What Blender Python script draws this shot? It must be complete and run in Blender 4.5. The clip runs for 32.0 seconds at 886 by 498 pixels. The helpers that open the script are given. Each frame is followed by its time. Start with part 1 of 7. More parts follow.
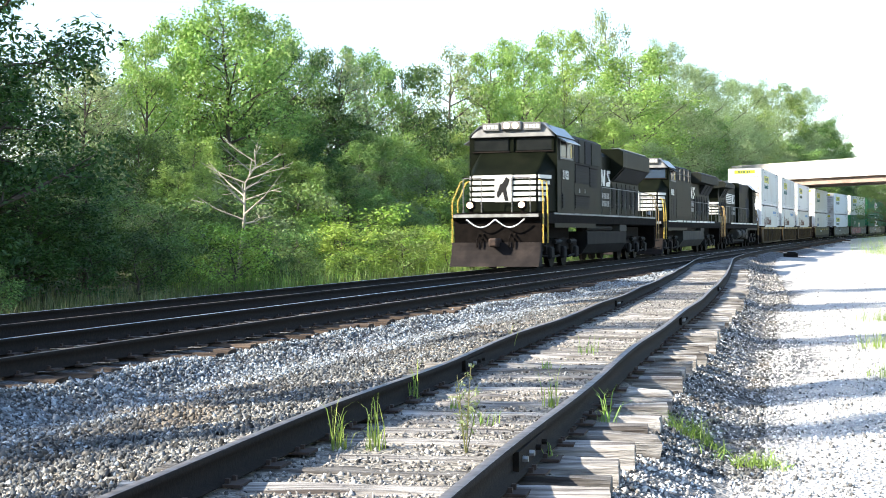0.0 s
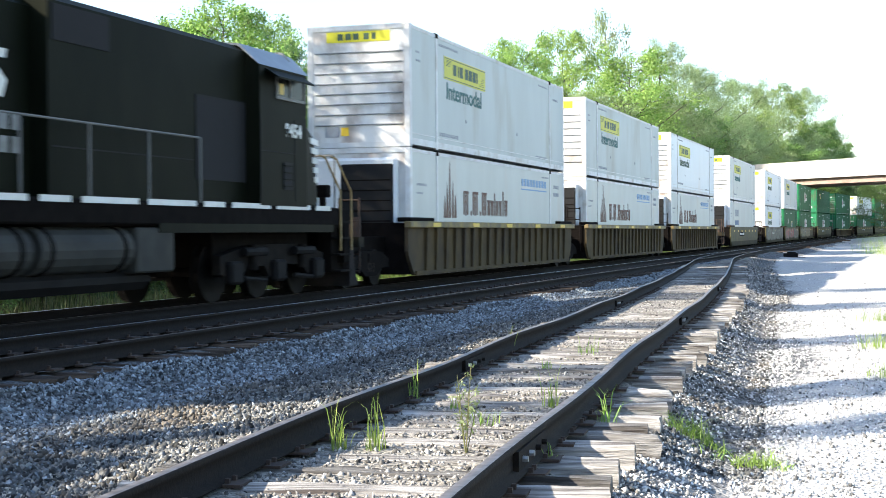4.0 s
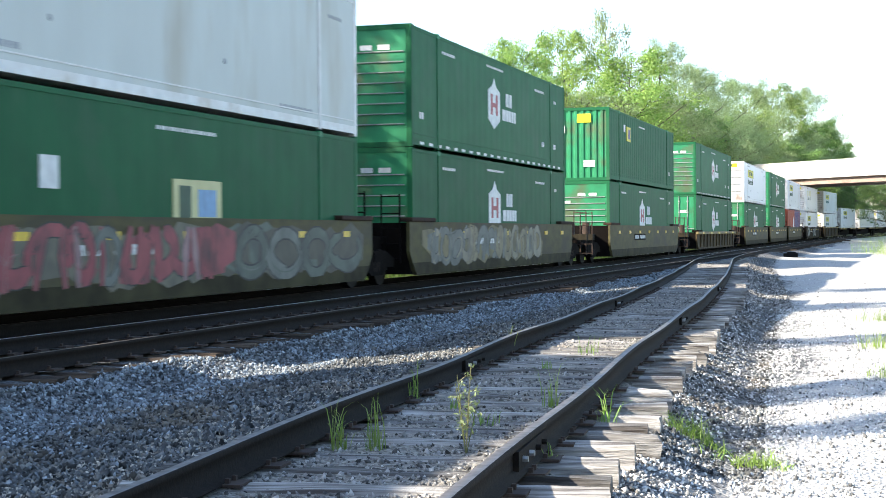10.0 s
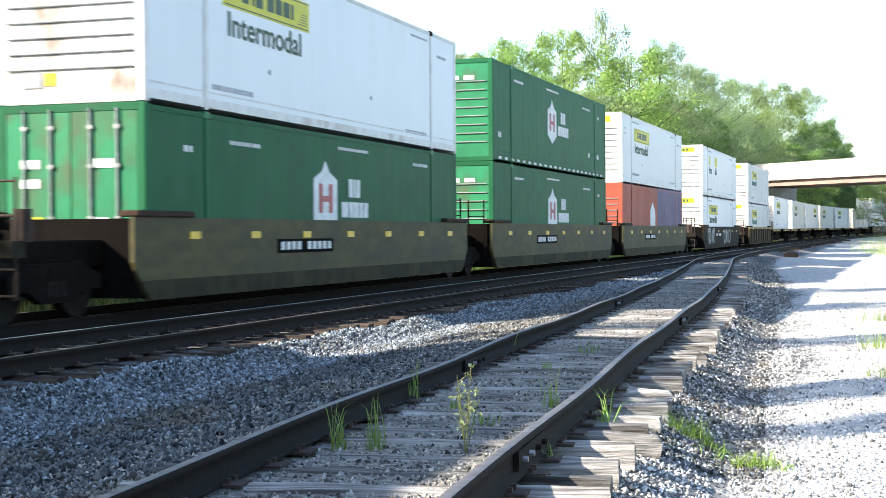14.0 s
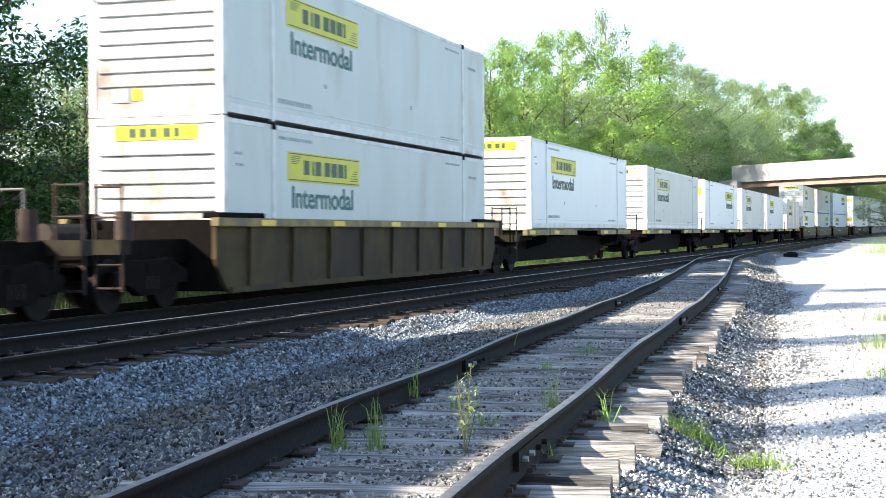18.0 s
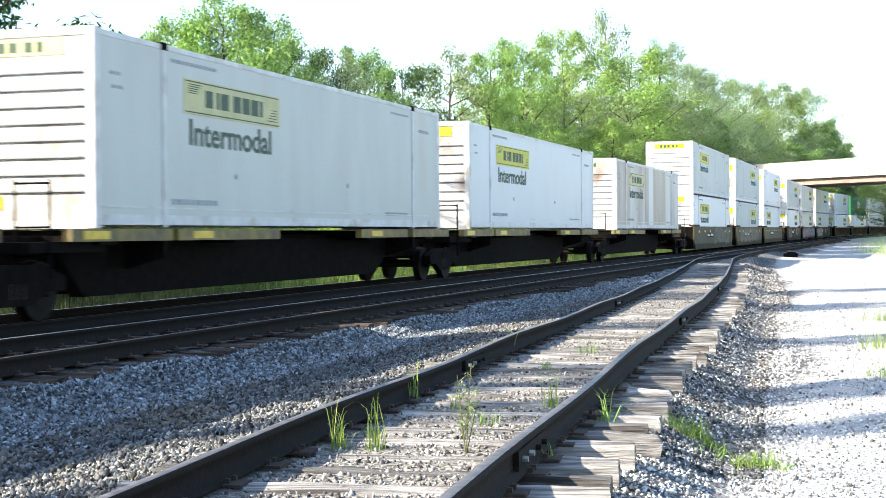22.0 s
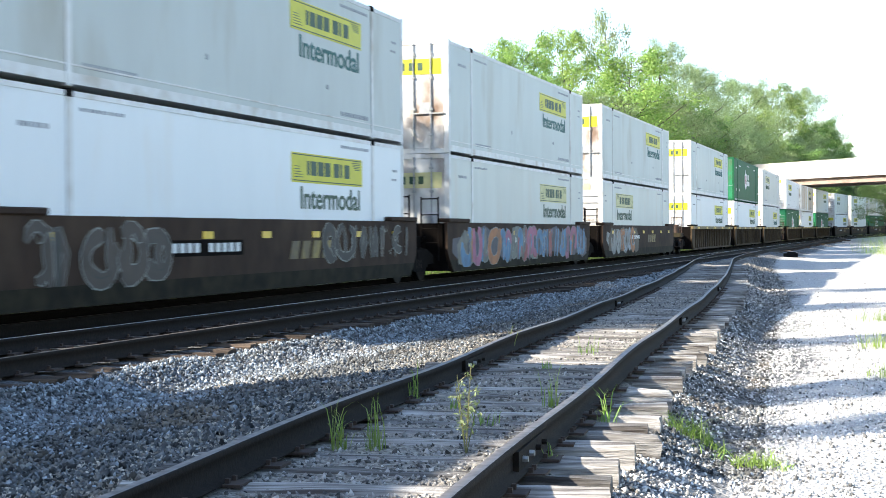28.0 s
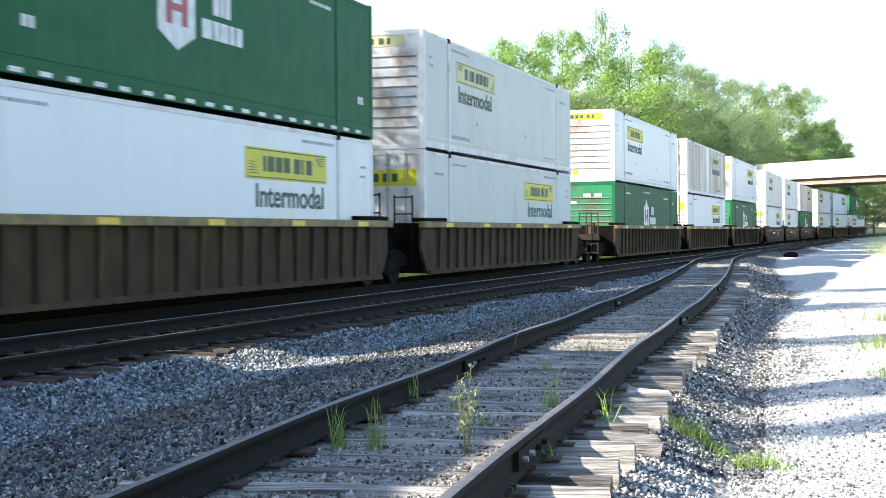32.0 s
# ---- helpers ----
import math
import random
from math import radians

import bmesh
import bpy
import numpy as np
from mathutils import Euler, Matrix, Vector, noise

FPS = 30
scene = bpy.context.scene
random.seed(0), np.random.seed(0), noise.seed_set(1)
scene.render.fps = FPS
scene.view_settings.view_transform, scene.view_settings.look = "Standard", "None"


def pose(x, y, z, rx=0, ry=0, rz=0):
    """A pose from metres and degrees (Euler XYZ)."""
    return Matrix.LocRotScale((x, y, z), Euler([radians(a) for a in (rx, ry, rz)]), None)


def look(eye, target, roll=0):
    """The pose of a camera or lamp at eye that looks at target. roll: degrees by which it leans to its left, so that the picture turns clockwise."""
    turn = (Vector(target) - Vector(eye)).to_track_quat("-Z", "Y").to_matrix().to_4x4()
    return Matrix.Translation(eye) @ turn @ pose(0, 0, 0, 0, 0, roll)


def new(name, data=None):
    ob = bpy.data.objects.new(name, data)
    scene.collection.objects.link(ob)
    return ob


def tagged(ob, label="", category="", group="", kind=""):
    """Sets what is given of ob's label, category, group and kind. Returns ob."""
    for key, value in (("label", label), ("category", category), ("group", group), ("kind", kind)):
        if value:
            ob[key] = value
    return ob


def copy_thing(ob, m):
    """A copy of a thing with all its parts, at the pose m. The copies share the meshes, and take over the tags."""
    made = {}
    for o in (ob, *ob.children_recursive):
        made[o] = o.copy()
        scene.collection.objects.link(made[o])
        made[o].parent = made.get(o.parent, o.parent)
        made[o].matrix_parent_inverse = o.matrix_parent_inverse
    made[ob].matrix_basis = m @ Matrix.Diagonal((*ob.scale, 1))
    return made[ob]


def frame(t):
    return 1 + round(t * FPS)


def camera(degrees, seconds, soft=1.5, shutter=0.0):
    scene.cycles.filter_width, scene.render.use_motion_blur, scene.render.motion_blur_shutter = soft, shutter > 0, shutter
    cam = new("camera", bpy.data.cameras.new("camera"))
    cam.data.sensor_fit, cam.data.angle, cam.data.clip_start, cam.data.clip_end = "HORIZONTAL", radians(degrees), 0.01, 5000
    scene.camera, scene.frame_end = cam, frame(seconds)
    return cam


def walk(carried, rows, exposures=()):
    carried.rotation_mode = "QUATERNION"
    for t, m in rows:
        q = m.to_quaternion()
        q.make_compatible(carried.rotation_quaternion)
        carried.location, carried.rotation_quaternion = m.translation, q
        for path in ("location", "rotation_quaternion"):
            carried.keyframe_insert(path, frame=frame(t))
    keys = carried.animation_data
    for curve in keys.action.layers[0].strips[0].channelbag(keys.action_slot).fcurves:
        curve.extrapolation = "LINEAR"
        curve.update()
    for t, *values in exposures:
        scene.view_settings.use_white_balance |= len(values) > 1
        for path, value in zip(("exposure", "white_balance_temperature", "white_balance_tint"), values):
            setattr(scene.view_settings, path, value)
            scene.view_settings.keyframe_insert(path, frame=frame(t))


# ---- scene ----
# ================= camera =================
SECONDS = 32.0
cam = camera(34.168, SECONDS, soft=0.7, shutter=0.2)
EYE = (0.0, 0.0, 1.1314)
PITCH = 0.00979
view = look(EYE, (0.0, math.cos(PITCH), EYE[2] - math.sin(PITCH)), -0.465)
walk(cam, [(0.0, view), (SECONDS, view)], exposures=[(0.0, 1.52), (SECONDS, 1.52)])

# ================= light =================
SUN_ELEV = radians(30.7)
SUN_FROM = Vector((-0.945, -0.325, 0)).normalized()
world = bpy.data.worlds.new("sky")
scene.world = world
world.use_nodes = True
wn = world.node_tree.nodes
sky = wn.new("ShaderNodeTexSky")
sky.sky_type = 'NISHITA'
sky.sun_disc = False
sky.sun_elevation = SUN_ELEV
sky.sun_rotation = math.atan2(SUN_FROM.x, SUN_FROM.y)
sky.air_density, sky.dust_density, sky.ozone_density = 1.0, 0.7, 1.7
wn["Background"].inputs["Strength"].default_value = 0.137
world.node_tree.links.new(sky.outputs["Color"], wn["Background"].inputs["Color"])
sun = new("sun", bpy.data.lights.new("sun", 'SUN'))
sun.data.energy, sun.data.angle, sun.data.color = 5.0, radians(0.53), (1.0, 0.91, 0.77)
sun_dir = Vector((SUN_FROM.x * math.cos(SUN_ELEV), SUN_FROM.y * math.cos(SUN_ELEV), math.sin(SUN_ELEV)))
sun.matrix_world = look(sun_dir * 200, (0, 0, 0))


# ================= materials =================
def mat(name, col, rough=0.8, metal=0.0, col2=None, scale=6.0, bump=0.0, bscale=40.0, stain=None, stain_scale=1.2,
        stain_amt=0.5, stretch=(1, 1, 1), rnd=0.0, island=0.0, coat=0.0, spec=0.5):
    """Principled material: two colours mixed by a fine noise, stains by a coarse one, relief, and variation piece by piece."""
    m = bpy.data.materials.new(name)
    m.use_nodes = True
    nt = m.node_tree
    N, L = nt.nodes, nt.links
    b = N["Principled BSDF"]
    b.inputs["Roughness"].default_value = rough
    b.inputs["Metallic"].default_value = metal
    b.inputs["Coat Weight"].default_value = coat
    b.inputs["Specular IOR Level"].default_value = spec
    tc = N.new("ShaderNodeTexCoord")
    mp = N.new("ShaderNodeMapping")
    mp.inputs["Scale"].default_value = stretch
    L.new(tc.outputs["Object"], mp.inputs["Vector"])
    vec = mp.outputs["Vector"]
    if rnd:
        oi = N.new("ShaderNodeObjectInfo")
        mul = N.new("ShaderNodeVectorMath")
        mul.operation = 'SCALE'
        mul.inputs[0].default_value = (37, 53, 71)
        L.new(oi.outputs["Random"], mul.inputs["Scale"])
        add = N.new("ShaderNodeVectorMath")
        L.new(vec, add.inputs[0])
        L.new(mul.outputs[0], add.inputs[1])
        vec = add.outputs[0]

    def noise_fac(sc, det, lo, hi):
        n = N.new("ShaderNodeTexNoise")
        n.inputs["Scale"].default_value = sc
        n.inputs["Detail"].default_value = det
        L.new(vec, n.inputs["Vector"])
        r = N.new("ShaderNodeMapRange")
        r.inputs["From Min"].default_value, r.inputs["From Max"].default_value = lo, hi
        L.new(n.outputs["Fac"], r.inputs["Value"])
        return n, r.outputs["Result"]

    def mixer(fac, a, c):
        x = N.new("ShaderNodeMix")
        x.data_type = 'RGBA'
        if isinstance(fac, float):
            x.inputs["Factor"].default_value = fac
        else:
            L.new(fac, x.inputs["Factor"])
        for sock, v in ((x.inputs["A"], a), (x.inputs["B"], c)):
            if isinstance(v, tuple):
                sock.default_value = (*v, 1)
            else:
                L.new(v, sock)
        return x.outputs["Result"]

    c2 = col2 or tuple(v * 0.78 for v in col)
    n1, f1 = noise_fac(scale, 5, 0.35, 0.65)
    out = mixer(f1, col, c2)
    if stain:
        n2, f2 = noise_fac(stain_scale, 6, 0.62 - 0.25 * stain_amt, 0.78 - 0.1 * stain_amt)
        out = mixer(f2, out, stain)
    if rnd or island:
        hs = N.new("ShaderNodeHueSaturation")
        r = N.new("ShaderNodeMapRange")
        amt = max(rnd, island)
        r.inputs["To Min"].default_value, r.inputs["To Max"].default_value = 1 - amt, 1 + amt
        if island:
            g = N.new("ShaderNodeNewGeometry")
            L.new(g.outputs["Random Per Island"], r.inputs["Value"])
        else:
            L.new(oi.outputs["Random"], r.inputs["Value"])
        L.new(r.outputs["Result"], hs.inputs["Value"])
        L.new(out, hs.inputs["Color"])
        out = hs.outputs["Color"]
    L.new(out, b.inputs["Base Color"])
    if bump:
        nb = N.new("ShaderNodeTexNoise")
        nb.inputs["Scale"].default_value, nb.inputs["Detail"].default_value = bscale, 6
        L.new(vec, nb.inputs["Vector"])
        bp = N.new("ShaderNodeBump")
        bp.inputs["Strength"].default_value = bump
        bp.inputs["Distance"].default_value = 0.02
        L.new(nb.outputs["Fac"], bp.inputs["Height"])
        L.new(bp.outputs["Normal"], b.inputs["Normal"])
    return m


def leaf_mat(name, c1, c2, yellow):
    """Leaf: two greens by clump, light passing through the blade."""
    m = bpy.data.materials.new(name)
    m.use_nodes = True
    N, L = m.node_tree.nodes, m.node_tree.links
    b = N["Principled BSDF"]
    b.inputs["Roughness"].default_value = 0.55
    tr = N.new("ShaderNodeBsdfTranslucent")
    mx = N.new("ShaderNodeMixShader")
    mx.inputs[0].default_value = 0.27
    g = N.new("ShaderNodeNewGeometry")
    ramp = N.new("ShaderNodeValToRGB")
    ramp.color_ramp.elements[0].color = (*c1, 1)
    ramp.color_ramp.elements[1].color = (*c2, 1)
    e = ramp.color_ramp.elements.new(0.93)
    e.color = (*yellow, 1)
    L.new(g.outputs["Random Per Island"], ramp.inputs["Fac"])
    tc = N.new("ShaderNodeTexCoord")
    n = N.new("ShaderNodeTexNoise")
    n.inputs["Scale"].default_value = 0.6
    L.new(tc.outputs["Object"], n.inputs["Vector"])
    r = N.new("ShaderNodeMapRange")
    r.inputs["From Min"].default_value, r.inputs["From Max"].default_value = 0.3, 0.7
    r.inputs["To Min"].default_value, r.inputs["To Max"].default_value = 0.7, 1.3
    L.new(n.outputs["Fac"], r.inputs["Value"])
    oi = N.new("ShaderNodeObjectInfo")
    r2 = N.new("ShaderNodeMapRange")
    r2.inputs["To Min"].default_value, r2.inputs["To Max"].default_value = 0.478, 0.512
    L.new(oi.outputs["Random"], r2.inputs["Value"])
    hs = N.new("ShaderNodeHueSaturation")
    L.new(r.outputs["Result"], hs.inputs["Value"])
    L.new(r2.outputs["Result"], hs.inputs["Hue"])
    L.new(ramp.outputs["Color"], hs.inputs["Color"])
    L.new(hs.outputs["Color"], b.inputs["Base Color"])
    L.new(hs.outputs["Color"], tr.inputs["Color"])
    L.new(b.outputs["BSDF"], mx.inputs[1])
    L.new(tr.outputs["BSDF"], mx.inputs[2])
    L.new(mx.outputs["Shader"], N["Material Output"].inputs["Surface"])
    return m


M_RAIL = mat("rail_steel_rusty", (0.018, 0.013, 0.010), 0.85, 0.0, (0.010, 0.008, 0.007), 30, 0.2, 60, spec=0.15)
M_RAILTOP = mat("rail_head_worn", (0.72, 0.74, 0.78), 0.38, 1.0, (0.6, 0.62, 0.66), 20)
# tan colour gives the right-hand polished heads their weaker reflection
M_RAILTOP_TAN = mat("rail_head_dim_glint", (0.22, 0.17, 0.13), 0.5, 0.6, (0.13, 0.10, 0.08), 12)
M_RAILTOP_OLD = mat("rail_head_dull", (0.26, 0.24, 0.23), 0.5, 0.7, (0.15, 0.13, 0.12), 12)
M_TIE = mat("tie_weathered", (0.50, 0.48, 0.45), 0.95, 0, (0.20, 0.185, 0.165), 7, 1.0, 26, (0.05, 0.04, 0.034), 4, 0.9,
            (0.4, 5, 5), rnd=0.5)
M_TIE_DARK = mat("tie_creosote", (0.075, 0.055, 0.042), 0.95, 0, (0.035, 0.028, 0.024), 9, 0.8, 22, (0.16, 0.115, 0.08), 2, 0.5,
                 (0.5, 6, 6), rnd=0.4, spec=0.2)
# grey stone with the blue cast of skylit shade mixed into it
M_STONE_BLUE = mat("ballast_stone_shade_blue", (0.315, 0.35, 0.375), 0.9, 0, (0.10, 0.112, 0.122), 14, 0.3, 60, (0.20, 0.19, 0.175), 0.7, 0.2, island=0.85, spec=0.3)
M_STONE_GREY = mat("ballast_stone_grey", (0.175, 0.18, 0.175), 0.9, 0, (0.055, 0.056, 0.056), 12, 0.3, 60, (0.19, 0.155, 0.115), 0.7, 0.5, island=0.85, spec=0.25)
M_STONE_MID = mat("ballast_stone_mid", (0.36, 0.345, 0.32), 0.9, 0, (0.13, 0.125, 0.118), 12, 0.3, 60, (0.24, 0.205, 0.16), 0.7, 0.4, island=0.85, spec=0.25)
M_STONE = mat("ballast_stone_pale", (0.62, 0.615, 0.60), 0.9, 0, (0.28, 0.28, 0.275), 12, 0.3, 60, (0.27, 0.24, 0.20), 0.7, 0.3, island=0.85, spec=0.3)
M_DUST = mat("ballast_fines_tan", (0.50, 0.46, 0.39), 0.95, 0, (0.25, 0.225, 0.185), 9, 0.3, 60, (0.30, 0.26, 0.20), 0.7, 0.4, island=0.7, spec=0.2)
M_SOIL = mat("verge_soil", (0.07, 0.06, 0.035), 0.95, 0, (0.045, 0.055, 0.02), 3, 0.6, 12)


def ground_mat():
    """Ballast bed, gravel lane and verge soil, blended by two layers of the ground mesh with ragged borders."""
    m = bpy.data.materials.new("ballast_and_gravel")
    m.use_nodes = True
    N, L = m.node_tree.nodes, m.node_tree.links
    b = N["Principled BSDF"]
    b.inputs["Roughness"].default_value = 0.95
    b.inputs["Specular IOR Level"].default_value = 0.2
    tc = N.new("ShaderNodeTexCoord")

    def noise(sc, det=5):
        n = N.new("ShaderNodeTexNoise")
        n.inputs["Scale"].default_value, n.inputs["Detail"].default_value = sc, det
        L.new(tc.outputs["Object"], n.inputs["Vector"])
        return n.outputs["Fac"]

    def ramp(fac, lo, hi, c0, c1):
        r = N.new("ShaderNodeValToRGB")
        r.color_ramp.elements[0].position, r.color_ramp.elements[1].position = lo, hi
        r.color_ramp.elements[0].color, r.color_ramp.elements[1].color = (*c0, 1), (*c1, 1)
        L.new(fac, r.inputs["Fac"])
        return r.outputs["Color"]

    def pebbles(sc, c0, c1):
        v = N.new("ShaderNodeTexVoronoi")
        v.inputs["Scale"].default_value = sc
        L.new(tc.outputs["Object"], v.inputs["Vector"])
        sep = N.new("ShaderNodeSeparateColor")
        L.new(v.outputs["Color"], sep.inputs["Color"])
        return v.outputs["Distance"], ramp(sep.outputs["Red"], 0.1, 0.95, c0, c1)

    def mix(fac, x, y):
        q = N.new("ShaderNodeMix")
        q.data_type = 'RGBA'
        L.new(fac, q.inputs["Factor"])
        L.new(x, q.inputs["A"])
        L.new(y, q.inputs["B"])
        return q.outputs["Result"]

    def layer(name, fine):
        at = N.new("ShaderNodeAttribute")
        at.attribute_name = name
        ad = N.new("ShaderNodeMath")
        ad.operation = 'MULTIPLY_ADD'
        L.new(fine, ad.inputs[0])
        ad.inputs[1].default_value = 0.9
        L.new(at.outputs["Fac"], ad.inputs[2])
        mr = N.new("ShaderNodeMapRange")
        mr.inputs["From Min"].default_value, mr.inputs["From Max"].default_value = 0.82, 1.08
        L.new(ad.outputs[0], mr.inputs["Value"])
        return mr.outputs["Result"]

    d1, bal = pebbles(30, (0.03, 0.03, 0.031), (0.22, 0.222, 0.222))
    d3, dust = pebbles(46, (0.14, 0.128, 0.108), (0.40, 0.37, 0.32))
    bal = mix(layer("dust", noise(6)), bal, dust)
    d2, lane = pebbles(60, (0.35, 0.34, 0.325), (0.60, 0.585, 0.555))
    lane = mix(ramp(noise(0.55, 6), 0.42, 0.62, (0, 0, 0), (0.6, 0.6, 0.6)), lane, ramp(noise(9), 0.3, 0.7, (0.44, 0.42, 0.38), (0.56, 0.54, 0.50)))
    soil = ramp(noise(3), 0.35, 0.65, (0.055, 0.05, 0.03), (0.05, 0.065, 0.022))
    out = mix(layer("lane", noise(5)), bal, lane)
    out = mix(layer("soil", noise(4)), out, soil)
    L.new(out, b.inputs["Base Color"])
    bp = N.new("ShaderNodeBump")
    bp.invert = True
    bp.inputs["Strength"].default_value, bp.inputs["Distance"].default_value = 0.9, 0.02
    L.new(d1, bp.inputs["Height"])
    L.new(bp.outputs["Normal"], b.inputs["Normal"])
    return m


M_GROUND = ground_mat()

# ================= track plan =================
SPEED = 21.154
CANT = 0.0009
SPACING = 3.407
NEAR_Z = 0.036
K_S = (-40, 10, 40, 80, 130, 200, 320)
K_V = (0.000016, 0.000307, -0.000177, -0.000073, 0.001415, 0.0014, 0.0014)
S_MIN, S_MAX = -760, 1120
_s = np.arange(S_MIN, S_MAX + 1, 1.0)
_k = np.where(_s < -60, 0.0, np.interp(_s, K_S, K_V))
_h = np.concatenate([[0], np.cumsum(_k[:-1])])
_i0 = -S_MIN
_h = _h - _h[_i0] + 0.310251
_x = np.concatenate([[0], np.cumsum(np.sin(_h[:-1]))])
_y = np.concatenate([[0], np.cumsum(np.cos(_h[:-1]))])
_x, _y = _x - _x[_i0] + 3.951359, _y - _y[_i0] + 52.831975
_sc = np.clip(_s, -70, 330)
_z = 0.000639 * _sc + 0.09823e-4 * np.maximum(_sc, 0) ** 2


def track(s):
    """Centre of the main track at arc length s: x, y, z of the rail top, heading from +y towards +x."""
    return (float(np.interp(s, _s, _x)), float(np.interp(s, _s, _y)), float(np.interp(s, _s, _z)), float(np.interp(s, _s, _h)))


def track_pose(s, ahead=0.0):
    """Pose on the track with local x away along it, local y to its far side, leaning with the cant; from s to s + ahead."""
    x, y, z, h = track(s)
    if ahead:
        x1, y1, z1, h1 = track(s + ahead)
        yaw = math.degrees(math.atan2(y1 - y, x1 - x))
        pit = -math.degrees(math.atan2(z1 - z, ahead))
    else:
        yaw, pit = math.degrees(math.atan2(math.cos(h), math.sin(h))), 0
    return pose(x, y, z, math.degrees(CANT), pit, yaw)


# the siding: its centre by y
SD_Y = (-30, 0, 9.5, 15, 25, 36.7, 49, 63, 75, 86)
SD_X = (-9.15, -2.2, 0.0, 1.26, 3.73, 6.4, 9.0, 11.9, 15.05, 18.3)
SD_Z = (0.0, 0.0, 0.0, 0.0, 0.005, 0.01, 0.02, 0.036, 0.05, 0.06)
_yy = np.linspace(-30, 86, 233)
_xx = np.interp(_yy, SD_Y, SD_X)
_zz = np.interp(_yy, SD_Y, SD_Z)
for _ in range(60):
    _xx[1:-1] = (_xx[:-2] + _xx[2:] + 2 * _xx[1:-1]) / 4
    _zz[1:-1] = (_zz[:-2] + _zz[2:] + 2 * _zz[1:-1]) / 4


def siding(y):
    x0, x1 = np.interp([y - 0.25, y + 0.25], _yy, _xx)
    return float((x0 + x1) / 2), float(np.interp(y, _yy, _zz)), math.atan2(x1 - x0, 0.5)


# ================= mesh helpers =================
def box(bm, x0, x1, y0, y1, z0, z1, m=None):
    vs = [bm.verts.new(Vector(p)) for p in ((x0, y0, z0), (x1, y0, z0), (x1, y1, z0), (x0, y1, z0), (x0, y0, z1), (x1, y0, z1), (x1, y1, z1), (x0, y1, z1))]
    for f in ((3, 2, 1, 0), (4, 5, 6, 7), (0, 1, 5, 4), (1, 2, 6, 5), (2, 3, 7, 6), (3, 0, 4, 7)):
        bm.faces.new([vs[i] for i in f])
    if m is not None:
        bmesh.ops.transform(bm, matrix=m, verts=vs)
    return vs


def rbox(bm, x0, x1, y0, y1, z0, z1, r=0.02, seg=1):
    """A box with rounded edges."""
    b2 = bmesh.new()
    box(b2, x0, x1, y0, y1, z0, z1)
    bmesh.ops.bevel(b2, geom=b2.edges[:], offset=r, segments=seg, affect='EDGES', profile=0.5)
    tmp = bpy.data.meshes.new("tmp")
    b2.to_mesh(tmp)
    b2.free()
    bm.from_mesh(tmp)
    bpy.data.meshes.remove(tmp)


def rod(bm, a, b, r, n=8, r2=None):
    a, b = Vector(a), Vector(b)
    d = b - a
    q = d.to_track_quat('Z', 'Y').to_matrix()
    r2 = r if r2 is None else r2
    ra, rb = [], []
    for i in range(n):
        c = Vector((math.cos(2 * math.pi * i / n), math.sin(2 * math.pi * i / n), 0))
        ra.append(bm.verts.new(a + q @ (c * r)))
        rb.append(bm.verts.new(b + q @ (c * r2)))
    for i in range(n):
        j = (i + 1) % n
        bm.faces.new((ra[i], ra[j], rb[j], rb[i]))
    bm.faces.new(ra[::-1])
    bm.faces.new(rb)


def tube(bm, pts, r, n=6):
    for a, b in zip(pts[:-1], pts[1:]):
        rod(bm, a, b, r, n)


def prism(bm, prof, x0, x1, axis='x'):
    """A profile of (u, v) points, pushed from x0 to x1: along x it lies in y, z; along y in x, z."""
    def P(t, u, v):
        return (t, u, v) if axis == 'x' else (u, t, v)
    A = [bm.verts.new(P(x0, u, v)) for u, v in prof]
    B = [bm.verts.new(P(x1, u, v)) for u, v in prof]
    n = len(prof)
    for i in range(n):
        j = (i + 1) % n
        bm.faces.new((A[i], A[j], B[j], B[i]))
    bm.faces.new(A[::-1])
    bm.faces.new(B)


def mesh_of(name, bm, *mats):
    bmesh.ops.recalc_face_normals(bm, faces=bm.faces[:])
    me = bpy.data.meshes.new(name)
    bm.to_mesh(me)
    bm.free()
    for m in mats:
        me.materials.append(m)
    return me


def part(name, bm, material, parent, label="", smooth=False):
    me = mesh_of(name, bm, material) if isinstance(bm, bmesh.types.BMesh) else bm
    if smooth:
        me.polygons.foreach_set("use_smooth", [True] * len(me.polygons))
    ob = new(name, me)
    ob.parent = parent
    if label:
        ob["label"] = label
    return ob


def raw_mesh(name, verts, faces, material, smooth=False):
    me = bpy.data.meshes.new(name)
    verts = np.asarray(verts, dtype=np.float32)
    faces = np.asarray(faces, dtype=np.int32)
    me.vertices.add(len(verts))
    me.vertices.foreach_set("co", verts.ravel())
    k = faces.shape[1]
    me.loops.add(faces.size)
    me.loops.foreach_set("vertex_index", faces.ravel())
    me.polygons.add(len(faces))
    me.polygons.foreach_set("loop_start", np.arange(0, faces.size, k, dtype=np.int32))
    me.update(calc_edges=True)
    me.materials.append(material)
    if smooth:
        me.polygons.foreach_set("use_smooth", [True] * len(faces))
    return me


# ================= ground =================
def fbm(x, y, k=1.0):
    return (np.sin(x * 0.9 * k + 1.3 * np.sin(y * 0.7 * k)) + np.sin(y * 1.1 * k + 1.7 * np.sin(x * 0.6 * k + 2))) * 0.5


